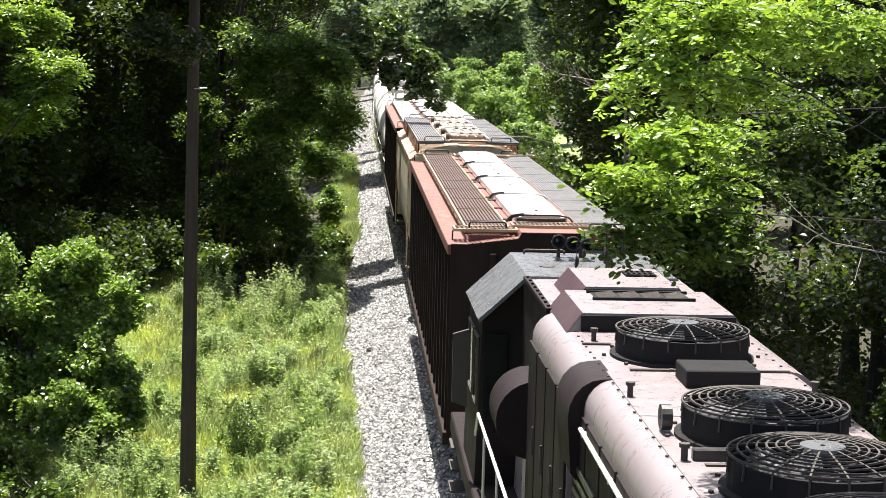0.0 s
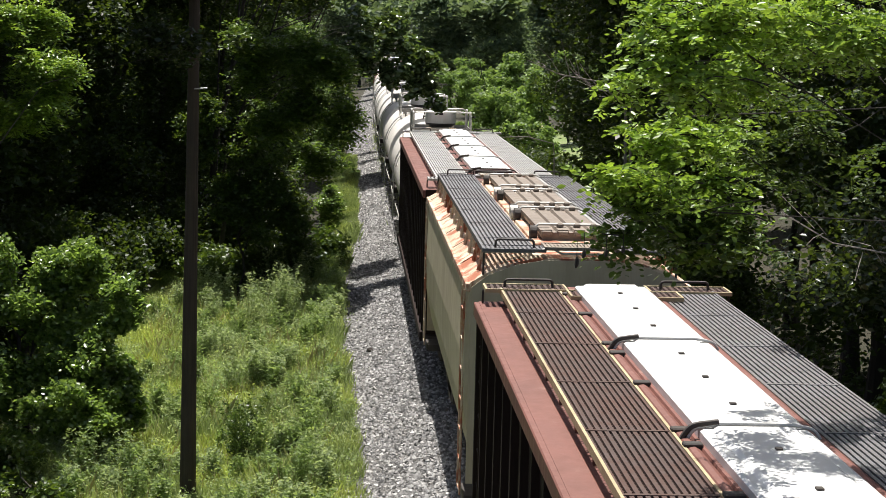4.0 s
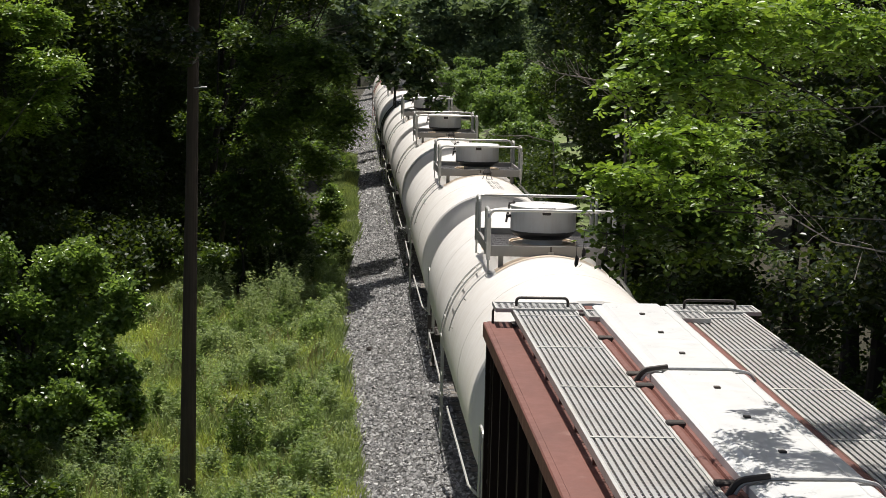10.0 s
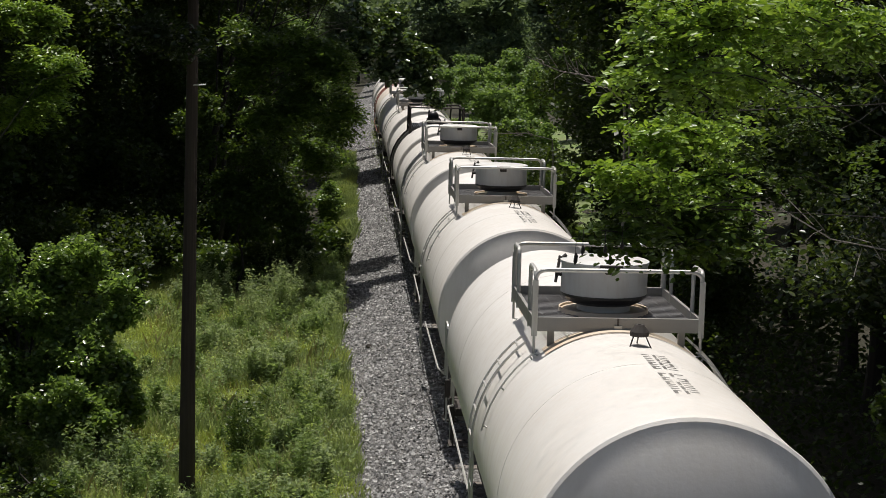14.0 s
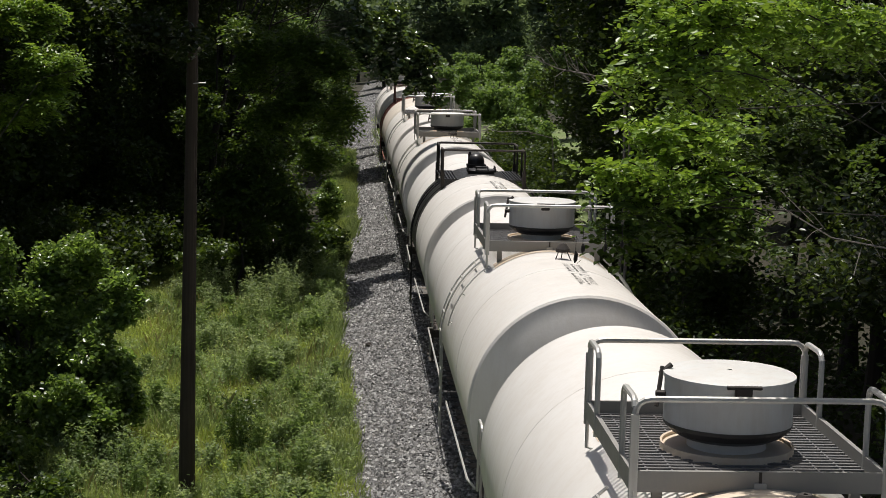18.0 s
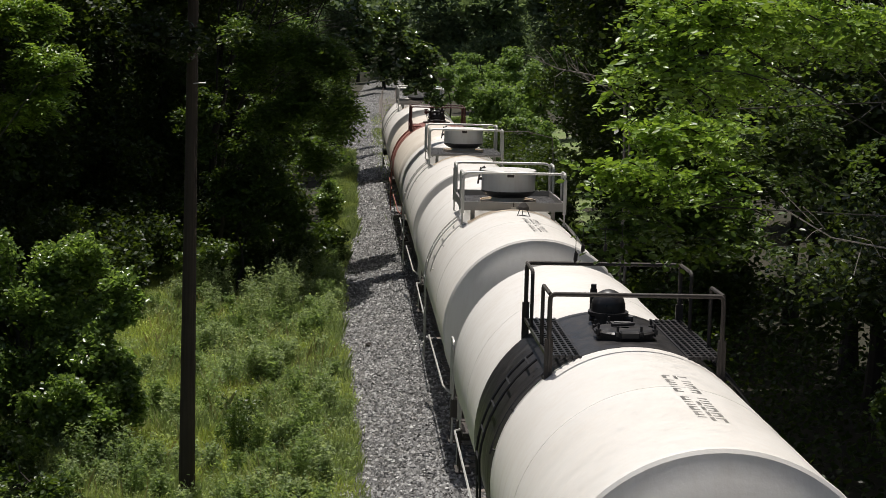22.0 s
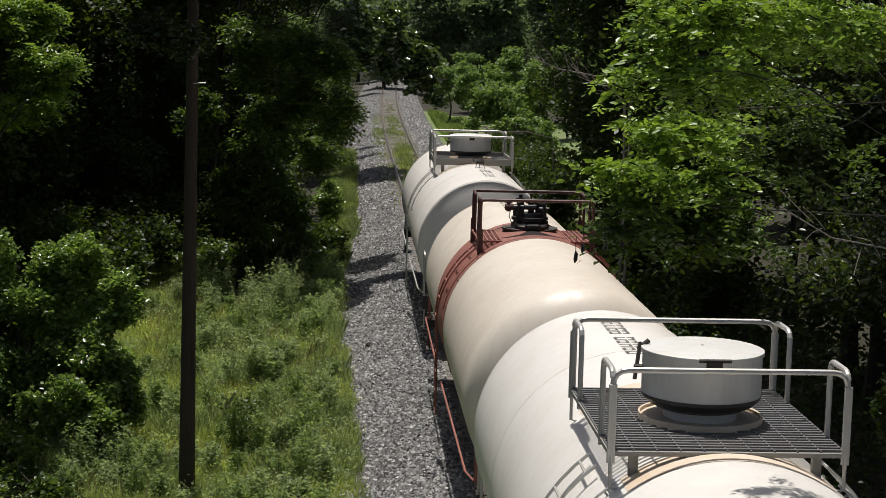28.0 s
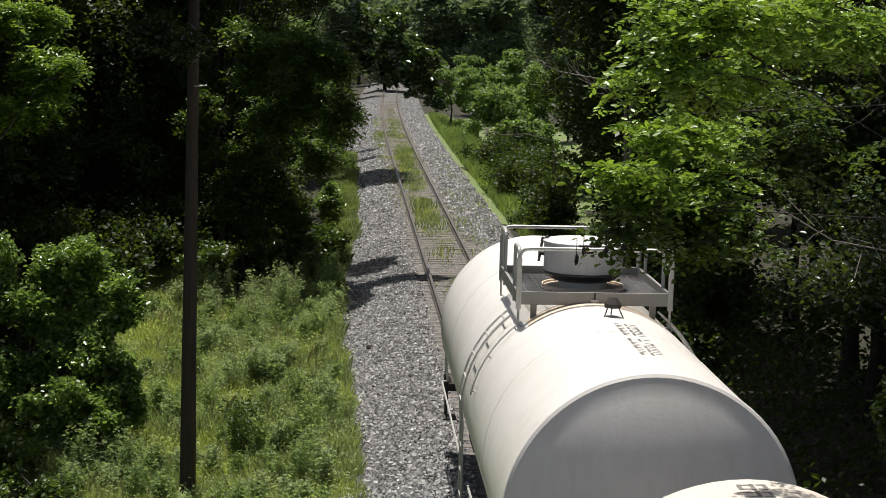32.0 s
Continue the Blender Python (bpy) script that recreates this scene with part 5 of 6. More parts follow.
    for sx in (-1, 1):
        bm = BM()
        pipe(bm, [(sx * 1.5, -10.8, 2.75), (sx * 1.5, 4.4, 2.75), (sx * 1.5, 4.75, 2.4)], 0.02, 6)
        for k in range(9):
            rod(bm, (sx * 1.5, -10.6 + 1.75 * k, 1.75), (sx * 1.5, -10.6 + 1.75 * k, 2.75), 0.018, 6)
        part("handrail", bm, M["galv"], car)
        for y in (8.2, -10.8):
            bm = BM()
            for k in range(4):
                box(bm, sx * 1.45 - 0.14, sx * 1.45 + 0.14, y - 0.3, y + 0.3, 0.45 + 0.32 * k, 0.48 + 0.32 * k)
            part("step", bm, M["iron"], car)
    for y in (-7.6, 5.6):
        truck(car, y)
    coupler(car, 8.75, 1)
    coupler(car, -11.0, -1)
    return car


# ---------------------------------------------------------------- the train
LOCO = locomotive()
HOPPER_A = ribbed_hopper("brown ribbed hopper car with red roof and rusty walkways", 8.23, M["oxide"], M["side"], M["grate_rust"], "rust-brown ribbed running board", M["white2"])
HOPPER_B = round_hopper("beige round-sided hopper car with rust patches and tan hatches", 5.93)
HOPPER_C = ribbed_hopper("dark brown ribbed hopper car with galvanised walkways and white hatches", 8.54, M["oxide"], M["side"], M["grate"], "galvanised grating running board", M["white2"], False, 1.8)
DOME = "cream white tank car with grey hatch housing and pipe-railed platform"
TANKS = []
for k in range(9):
    if k == 4:
        TANKS.append(tank_car("cream white tank car with a black band and black fittings", "black", "black", 5.72, 0.2))
    elif k == 7:
        TANKS.append(tank_car("cream white tank car with a red oxide band and black valves", "red", "redband", 6.4, 0.6, letters="far"))
    elif k == 6:
        TANKS.append(tank_car("cream white tank car with grey hatch housing and open-edged platform", toe=-0.02, letters="far"))
    elif k == 0:
        TANKS.append(tank_car(DOME, letters="far"))
    elif k == 1:
        TANKS.append(tank_car(DOME))
    else:
        TANKS.append(copy_thing(TANKS[1], Matrix()))


# ---------------------------------------------------------------- utility pole
def utility_pole():
    p = tagged(new("utility_pole"), "weathered brown wooden utility pole standing in tall grass", "utility pole")
    p.location = (-6.03, 29.4, -1.1)
    bm = BM()
    pipe(bm, [(0, 0, 0), (0.02, 0, 3), (0.05, 0, 6), (0.08, 0, 9.5)], [0.148, 0.128, 0.108, 0.09], 14)
    part("shaft", bm, M["pole"], p)
    bm = BM()
    rod(bm, (0.05, -0.08, 7.43), (0.31, -0.12, 7.45), 0.012, 6)
    part("step_bolt", bm, M["galv"], p)


utility_pole()


# ---------------------------------------------------------------- trees
def bright_tree():
    """Boughs of twigs set with compound leaves: bright at the top and the tips, shade painted darker inside."""
    rng = np.random.default_rng(11)
    base = np.array((4.4, 12.4, -1.0))
    t = tagged(new("tree"), "broad-leaved tree with bright sunlit compound leaves reaching over the track", "tree", "trees along the line")
    t.location = base
    wood = limbs(base, (2.8, 12.8, 8.2), 0.045, [(-0.9, 10.4, 7.35), (-1.2, 10.9, 6.9), (-1.6, 10.5, 6.35), (0.9, 13.8, 7.3)], rng)
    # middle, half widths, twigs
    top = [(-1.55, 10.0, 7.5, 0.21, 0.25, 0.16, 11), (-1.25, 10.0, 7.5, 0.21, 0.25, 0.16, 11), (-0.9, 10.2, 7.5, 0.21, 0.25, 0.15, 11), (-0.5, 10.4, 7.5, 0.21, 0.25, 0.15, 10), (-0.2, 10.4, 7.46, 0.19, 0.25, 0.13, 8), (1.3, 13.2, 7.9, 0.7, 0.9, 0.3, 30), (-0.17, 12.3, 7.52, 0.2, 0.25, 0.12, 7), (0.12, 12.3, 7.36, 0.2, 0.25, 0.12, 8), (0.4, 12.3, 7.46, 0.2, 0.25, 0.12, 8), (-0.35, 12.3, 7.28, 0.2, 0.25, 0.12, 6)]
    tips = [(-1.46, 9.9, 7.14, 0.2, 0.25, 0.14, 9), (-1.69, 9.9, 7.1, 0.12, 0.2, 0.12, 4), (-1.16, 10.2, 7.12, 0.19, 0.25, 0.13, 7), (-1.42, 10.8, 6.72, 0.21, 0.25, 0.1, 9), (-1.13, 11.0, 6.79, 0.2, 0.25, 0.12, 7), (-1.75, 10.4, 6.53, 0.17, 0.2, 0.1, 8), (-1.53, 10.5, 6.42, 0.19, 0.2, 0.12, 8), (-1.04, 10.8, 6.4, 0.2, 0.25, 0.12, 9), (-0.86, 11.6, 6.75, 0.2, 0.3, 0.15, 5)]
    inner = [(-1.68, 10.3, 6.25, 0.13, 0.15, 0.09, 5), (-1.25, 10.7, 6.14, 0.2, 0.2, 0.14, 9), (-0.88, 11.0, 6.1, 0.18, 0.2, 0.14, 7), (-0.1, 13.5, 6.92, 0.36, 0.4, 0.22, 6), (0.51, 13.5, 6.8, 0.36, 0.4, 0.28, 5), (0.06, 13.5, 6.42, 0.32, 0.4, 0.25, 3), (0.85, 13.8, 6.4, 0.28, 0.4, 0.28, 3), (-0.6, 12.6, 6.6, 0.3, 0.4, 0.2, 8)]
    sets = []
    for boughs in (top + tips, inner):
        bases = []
        for x, y, z, rx, ry, rz, n in boughs:
            for _ in range(n):
                d = rng.normal(0, 1, 3)
                d *= rng.uniform(0.2, 1.0) ** 0.5 / np.linalg.norm(d)
                tip = np.array([x + d[0] * rx, y + d[1] * ry, z + d[2] * rz])
                root = tip + np.array([rng.uniform(0.12, 0.42), rng.uniform(-0.1, 0.3), rng.uniform(-0.12, 0.12)])
                mid = (tip + root) / 2 + np.array([0, 0, 0.04])
                pipe(wood, [root, mid, tip], [0.007, 0.005, 0.002], 4)
                for q in range(int(rng.integers(8, 15))):
                    u = rng.uniform(0.0, 1.0)
                    bases.append(root * (1 - u) + tip * u + rng.normal(0, 0.035, 3) + np.array([0, 0, 0.12 * u * (1 - u)]))
        sets.append(np.array(bases))
    tr = part("trunk", wood, M["bark"], t)
    tr.data.transform(Matrix.Translation(-Vector(base)))
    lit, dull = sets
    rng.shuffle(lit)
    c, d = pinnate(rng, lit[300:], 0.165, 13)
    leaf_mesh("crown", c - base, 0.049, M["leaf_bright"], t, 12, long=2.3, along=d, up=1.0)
    # inner leaves get the darker greens that stand for the crown's shade
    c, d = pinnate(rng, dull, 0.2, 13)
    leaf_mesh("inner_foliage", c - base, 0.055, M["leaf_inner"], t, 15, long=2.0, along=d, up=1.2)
    c, d = pinnate(rng, np.zeros((1, 3)), 0.17, 13)
    one = leaf_mesh("compound_leaf", c, 0.051, M["leaf_bright"], t, 13, long=2.3, along=d, up=1.0)
    bm = BM()
    bm.from_mesh(one.data)
    q = c.mean(axis=0)
    pipe(bm, [(0, 0, 0), tuple(q), tuple(q * 1.9)], [0.004, 0.003, 0.002], 4)
    bm.to_mesh(one.data)
    bm.free()
    for k, q in enumerate(lit[:300] - base):
        o = one if k == 0 else new("compound_leaf", one.data)
        o.parent, o.location = t, q
        o.rotation_euler = (rng.normal(0, 0.3), rng.normal(0, 0.3), rng.uniform(0, 6.28))
    # dark seed pods on threads below the lowest twigs
    for x, y, z, h in ((-1.97, 9.6, 6.12, 0.07), (-1.93, 9.6, 6.17, 0.055), (-1.77, 9.8, 6.15, 0.05), (-1.67, 9.8, 6.17, 0.04)):
        bm = BM()
        pipe(bm, [(x, y, z + 0.12), (x, y, z + h / 2)], 0.0025, 4)
        pipe(bm, [(x, y, z + h / 2), (x + 0.003, y, z + h / 4), (x, y, z - h / 4), (x - 0.004, y, z - h / 2)], [0.003, 0.011, 0.012, 0.003], 6)
        pod = part("seed_pod", bm, M["bark"], t, "dark hanging seed pod")
        pod.data.transform(Matrix.Translation(-Vector(base)))


def forest():
    rng = np.random.default_rng(5)

    def blobs(cx, cy, cz, rx, ry, rz, n, r):
        out = []
        for _ in range(n):
            d = rng.normal(0, 1, 3)
            d /= np.linalg.norm(d)
            q = rng.uniform(0.3, 1.0)
            s = r * rng.uniform(0.7, 1.3)
            out.append((cx + d[0] * rx * q, cy + d[1] * ry * q, cz + d[2] * rz * q, s, s, s * 0.75))
        return out

    # the bright tree: its trunk stands clear of the line, its boughs reach over it in shelves
    bright_tree()
    # shaded foliage behind it: shade in the leaf colour, high unseen clumps above
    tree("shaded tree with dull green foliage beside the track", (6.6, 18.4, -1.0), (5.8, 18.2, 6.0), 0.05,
         blobs(2.46, 17.1, 5.61, 0.9, 0.8, 0.7, 11, 0.45) + blobs(1.56, 16.5, 5.11, 0.7, 0.5, 0.4, 8, 0.32) + blobs(4.16, 17.8, 6.91, 1.8, 1.6, 1.6, 5, 0.5) + blobs(3.36, 17.6, 4.31, 0.9, 0.8, 0.7, 8, 0.45) + blobs(5.16, 17.5, 9.31, 1.6, 2.6, 0.6, 10, 1.1) + blobs(3.0, 18.3, 9.7, 2.0, 1.6, 0.35, 20, 0.7), 17000, 0.075, M["leaf_deep_shade"], 12, reach=2)
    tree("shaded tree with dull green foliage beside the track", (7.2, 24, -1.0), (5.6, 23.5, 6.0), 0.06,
         blobs(4.26, 23, 4.41, 1.2, 1.2, 0.9, 11, 0.6) + blobs(5.16, 21.6, 2.31, 0.8, 1.0, 1.2, 11, 0.5) + blobs(5.36, 23.5, 7.61, 2.4, 2.0, 1.8, 14, 1.0) + blobs(6.46, 22, 9.71, 2.8, 4.5, 0.8, 14, 1.5), 30000, 0.1, M["leaf_deep_shade"], 13, reach=2)
    tree("young leafy sapling in the dark at the ballast's edge", (4.3, 21.8, -1.0), (4.2, 21.7, 2.6), 0.03,
         blobs(4.15, 21.5, 2.45, 0.3, 0.5, 0.85, 15, 0.2), 5200, 0.09, M["leaf_mid"], 14, "saplings", "sapling", "sapling", reach=8)
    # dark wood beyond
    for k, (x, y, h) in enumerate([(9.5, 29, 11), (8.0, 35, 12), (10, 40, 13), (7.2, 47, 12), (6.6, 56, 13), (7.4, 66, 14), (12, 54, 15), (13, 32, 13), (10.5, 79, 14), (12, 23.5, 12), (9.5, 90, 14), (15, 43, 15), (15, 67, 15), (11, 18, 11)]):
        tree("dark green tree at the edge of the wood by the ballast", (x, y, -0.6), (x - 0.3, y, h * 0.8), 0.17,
             blobs(x - 0.4, y, h * 0.7, 2.7, 3.2, h * 0.24, 14, 1.6) + blobs(x - 0.6, y - 0.5, 3.6, 1.8, 2.6, 2.8, 16, 1.1), 15000, 0.2, M["leaf_shaded"], 30 + k, simple=y > 32, reach=6)
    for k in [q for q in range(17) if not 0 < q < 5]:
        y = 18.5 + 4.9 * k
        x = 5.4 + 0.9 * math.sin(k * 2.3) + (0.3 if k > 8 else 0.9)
        tree("dense dark bush in the shade of the trees", (x, y, -1.0), (x, y, 0.8), 0.05, blobs(x, y, 0.4, 1.3, 2.4, 1.3, 12, 0.8), 5200, 0.15, M["leaf_shaded"], 260 + k, "bushes", "bush", "bush", 1.7, simple=True, reach=5)
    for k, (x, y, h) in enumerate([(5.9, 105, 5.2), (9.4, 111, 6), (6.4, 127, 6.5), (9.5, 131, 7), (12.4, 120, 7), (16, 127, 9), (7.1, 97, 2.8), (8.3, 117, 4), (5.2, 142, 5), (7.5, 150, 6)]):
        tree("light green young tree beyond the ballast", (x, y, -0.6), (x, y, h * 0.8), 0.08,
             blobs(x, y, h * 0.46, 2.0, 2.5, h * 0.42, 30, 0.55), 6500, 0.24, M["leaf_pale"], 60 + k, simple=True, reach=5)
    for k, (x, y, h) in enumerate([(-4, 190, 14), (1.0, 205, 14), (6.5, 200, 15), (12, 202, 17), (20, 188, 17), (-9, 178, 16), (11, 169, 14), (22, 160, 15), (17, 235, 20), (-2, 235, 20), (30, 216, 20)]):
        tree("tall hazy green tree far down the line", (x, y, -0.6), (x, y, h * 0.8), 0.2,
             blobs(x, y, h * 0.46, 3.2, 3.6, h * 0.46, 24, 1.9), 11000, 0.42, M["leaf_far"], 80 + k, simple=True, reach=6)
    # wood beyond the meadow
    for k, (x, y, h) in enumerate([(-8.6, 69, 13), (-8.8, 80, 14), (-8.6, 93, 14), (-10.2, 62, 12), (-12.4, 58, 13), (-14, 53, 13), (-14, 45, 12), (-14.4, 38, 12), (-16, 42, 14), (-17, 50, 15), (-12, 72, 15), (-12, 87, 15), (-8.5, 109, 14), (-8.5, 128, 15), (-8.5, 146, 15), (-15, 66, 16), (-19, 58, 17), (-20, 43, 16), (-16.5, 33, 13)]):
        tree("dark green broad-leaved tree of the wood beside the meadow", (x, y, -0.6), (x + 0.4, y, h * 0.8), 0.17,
             blobs(x + 0.5, y, h * 0.7, 2.6, 3.0, h * 0.24, 15, 1.5) + blobs(x + 0.7, y - 0.6, 3.8, 2.0, 2.6, 3.2, 18, 1.1), 17000, 0.19, M["leaf_shaded"], 120 + k, simple=y > 55, reach=5)
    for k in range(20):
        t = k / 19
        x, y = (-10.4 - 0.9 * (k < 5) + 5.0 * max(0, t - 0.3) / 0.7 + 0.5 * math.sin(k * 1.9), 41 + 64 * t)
        tree("dense dark bush at the wood's edge", (x, y, -1.0), (x, y, 0.8), 0.05, blobs(x, y, 0.7, 1.1, 2.3, 1.5, 12, 0.75), 5600, 0.14, M["leaf_shaded"], 300 + k, "bushes", "bush", "bush", 1.7, simple=True, reach=5)
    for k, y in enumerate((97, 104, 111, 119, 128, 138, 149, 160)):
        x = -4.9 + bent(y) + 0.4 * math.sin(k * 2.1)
        tree("dense dark bush beside the far ballast", (x, y, -1.0), (x, y, 0.8), 0.05, blobs(x, y, 1.0, 1.3, 3.4, 1.9, 14, 0.95), 5000, 0.2, M["leaf_shaded"], 380 + k, "bushes", "bush", "bush", 1.7, simple=True, reach=5)
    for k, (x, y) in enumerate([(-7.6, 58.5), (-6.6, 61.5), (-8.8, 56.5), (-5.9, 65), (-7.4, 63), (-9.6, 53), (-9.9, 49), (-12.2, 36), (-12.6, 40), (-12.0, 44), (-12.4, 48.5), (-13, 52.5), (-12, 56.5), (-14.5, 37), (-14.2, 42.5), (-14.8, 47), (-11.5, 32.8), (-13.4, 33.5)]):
        tree("dense dark bush at the wood's edge", (x, y, -1.0), (x, y, 0.8), 0.05, blobs(x, y, 0.6, 1.0, 1.6, 1.3, 12, 0.75), 5600, 0.14, M["leaf_shaded"], 340 + k, "bushes", "bush", "bush", 1.7, simple=True, reach=5)
    # sunlit crowns at the wood's edge
    tree("tree with sunlit drooping sprays at the meadow's edge", (-11.8, 38.2, -1.0), (-11.2, 37.8, 7.0), 0.05,
         blobs(-9.75, 36.9, 6.4, 0.75, 0.6, 0.4, 22, 0.22) + blobs(-10.4, 37.4, 7.4, 1.0, 0.8, 0.4, 20, 0.26) + blobs(-10.3, 36.8, 5.5, 0.55, 0.5, 0.45, 14, 0.22) + blobs(-9.6, 36.6, 5.9, 0.55, 0.4, 0.35, 9, 0.18), 16000, 0.11, M["leaf_bright"], 205, compound=9, long=2.4, reach=4)
    # same shade-dark leaf colour for the dim leaves before the pole
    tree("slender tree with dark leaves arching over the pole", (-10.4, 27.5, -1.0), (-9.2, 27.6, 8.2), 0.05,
         blobs(-6.1, 28.3, 7.2, 1.1, 0.35, 0.5, 14, 0.3) + blobs(-6.3, 28.6, 8.6, 1.5, 0.7, 0.3, 14, 0.5) + blobs(-8.2, 28, 8.3, 1.0, 0.6, 0.5, 6, 0.5), 9000, 0.1, M["leaf_deep_shade"], 207, reach=1)
    tree("tree with sunlit rounded crown leaning to the track", (-6.9, 73, -0.8), (-5.8, 72, 6.0), 0.15,
         blobs(-5.2, 71, 5.2, 1.0, 1.2, 1.4, 14, 0.7) + blobs(-4.2, 72, 3.4, 0.5, 0.8, 1.0, 8, 0.5) + blobs(-6.2, 71, 7.0, 1.2, 1.0, 0.9, 8, 0.7) + blobs(-6, 71.5, 3, 1.2, 0.8, 1.4, 9, 0.7), 22000, 0.13, M["leaf_pale"], 206, reach=8)
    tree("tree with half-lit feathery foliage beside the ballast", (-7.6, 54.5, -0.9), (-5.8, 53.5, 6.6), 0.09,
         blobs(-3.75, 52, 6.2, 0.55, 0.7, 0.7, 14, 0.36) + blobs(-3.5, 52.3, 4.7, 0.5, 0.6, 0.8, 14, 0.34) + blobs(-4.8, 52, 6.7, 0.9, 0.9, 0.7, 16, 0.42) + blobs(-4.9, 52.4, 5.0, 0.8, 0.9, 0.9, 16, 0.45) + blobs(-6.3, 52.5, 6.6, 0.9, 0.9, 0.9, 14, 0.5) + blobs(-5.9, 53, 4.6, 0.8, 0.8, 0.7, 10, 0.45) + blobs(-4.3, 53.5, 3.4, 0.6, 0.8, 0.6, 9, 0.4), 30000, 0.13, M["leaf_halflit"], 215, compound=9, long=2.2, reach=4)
    tree("leafy shrub in the sun at the edge of the ballast", (-4.0, 63, -0.9), (-3.95, 63, 0.8), 0.04,
         blobs(-3.95, 62.5, 0.9, 0.35, 1.0, 0.9, 18, 0.3), 6000, 0.12, M["leaf_creeper"], 216, "bushes", "bush", "bush", 1.8, reach=6)
    for k, (x, y) in enumerate(((-5.6, 52.5), (-4.6, 53.5), (-6.6, 52), (-4.0, 55.5), (-7.5, 51.5))):
        tree("dense dark bush at the wood's edge", (x, y, -1.0), (x, y, 0.5), 0.05, blobs(x, y, 0.0, 0.7, 0.8, 0.75, 12, 0.45), 5200, 0.13, M["leaf_mid"], 360 + k, "bushes", "bush", "bush", 1.8, reach=5)
    tree("tall dark bush under the half-lit tree", (-6.5, 51.0, -1.0), (-6.4, 51.0, 2.6), 0.05,
         blobs(-6.3, 51.0, 2.4, 1.5, 0.5, 1.7, 34, 0.36) + blobs(-5.0, 51.2, 1.6, 0.7, 0.4, 0.9, 14, 0.3) + blobs(-7.6, 51.2, 4.4, 0.7, 0.4, 1.2, 14, 0.36), 15000, 0.12, M["leaf_inner"], 221, "bushes", "bush", "bush", 1.9, reach=5)
    # bough over the line
    tree("tree with a glossy dark bough hanging over the track", (-8.6, 58, -0.8), (-5.5, 56, 8.6), 0.08,
         blobs(-2.3, 53.9, 7.5, 1.2, 1.0, 0.6, 10, 0.34) + blobs(-1.4, 53.5, 6.5, 0.85, 0.6, 0.7, 20, 0.3) + blobs(-0.85, 53.3, 5.65, 0.55, 0.5, 0.42, 14, 0.24) + blobs(-0.6, 53.2, 5.1, 0.5, 0.3, 0.16, 8, 0.16) + blobs(-1.85, 53.5, 5.95, 0.75, 0.5, 0.5, 20, 0.24) + blobs(-2.9, 53.6, 6.8, 0.8, 0.6, 0.7, 10, 0.36), 4700, 0.2, M["leaf_glossy"], 200, reach=6)
    # these two crowns lie above the view, placed to cast the ballast's shadows
    tree("tall dark tree spreading over the edge of the ballast", (-8.8, 60, -0.8), (-6.5, 57, 9.6), 0.17,
         blobs(-6.2, 60.5, 9.8, 1.3, 1.4, 1.0, 8, 0.9) + blobs(-3.9, 53.5, 10.4, 0.6, 3.2, 0.4, 12, 0.55) + blobs(-5.4, 53.5, 10.8, 0.9, 2.6, 0.4, 14, 0.7) + blobs(-3.3, 58.5, 10.6, 0.7, 2.2, 0.4, 9, 0.6), 14000, 0.19, M["leaf_shaded"], 201, reach=5)
    tree("tall dark tree throwing its shade across the ballast", (-7.6, 93, -0.8), (-5.0, 92.5, 11.0), 0.17,
         blobs(-2.6, 91.0, 11.8, 1.0, 5.4, 0.4, 44, 0.9) + blobs(-3.0, 103.5, 12.2, 1.0, 0.6, 0.3, 6, 0.5) + blobs(-2.9, 110, 12.2, 0.9, 0.6, 0.3, 6, 0.5) + blobs(-5.0, 92, 11.6, 1.2, 4.5, 0.5, 10, 0.9), 26000, 0.26, M["leaf_shaded"], 208, reach=6)
    # creeper-hung bush in the meadow's corner
    tree("dense dark bush hung with creeper leaves", (-9.6, 33.4, -1.3), (-9.6, 33.3, 1.6), 0.1,
         blobs(-9.66, 33.4, 2.1, 1.8, 0.8, 1.15, 50, 0.33) + blobs(-9.43, 32.6, 0.26, 1.5, 0.7, 0.9, 46, 0.3) + blobs(-8.26, 32.7, 0.85, 0.9, 0.6, 1.1, 42, 0.26) + blobs(-8.1, 32.2, -0.2, 0.9, 0.5, 0.8, 32, 0.24) + blobs(-7.65, 32.7, 1.9, 0.5, 0.4, 0.75, 18, 0.22) + blobs(-9.3, 32.2, -0.9, 1.7, 0.5, 0.5, 34, 0.28) + blobs(-7.45, 32.5, 0.2, 0.3, 0.3, 0.8, 18, 0.18) + blobs(-8.5, 33.6, 2.6, 0.7, 0.5, 0.5, 20, 0.22) + blobs(-8.6, 31.5, 0.1, 0.9, 0.3, 0.6, 22, 0.22), 60000, 0.095, M["leaf_creeper"], 210, "bushes", "bush", "bush", 1.5, reach=6)

    tree("low dark bush in the meadow's shaded corner", (-8.7, 28.6, -1.1), (-8.7, 28.6, -0.2), 0.04,
         blobs(-8.7, 28.6, -0.75, 0.9, 0.7, 0.4, 22, 0.28) + blobs(-9.5, 30.2, -0.4, 0.8, 0.8, 0.5, 16, 0.3), 9000, 0.1, M["leaf_mid"], 218, "bushes", "bush", "bush", 1.8, reach=6)
    # unseen crown, added only as a light blocker for the meadow's corner
    tree("added tree whose out-of-view crown shades the meadow's corner", (-13.4, 33.8, -0.8), (-11.6, 33.4, 10.2), 0.17,
         blobs(-10.1, 33.0, 11.0, 0.9, 0.8, 0.35, 14, 0.6), 3600, 0.2, M["leaf_shaded"], 219, reach=5)

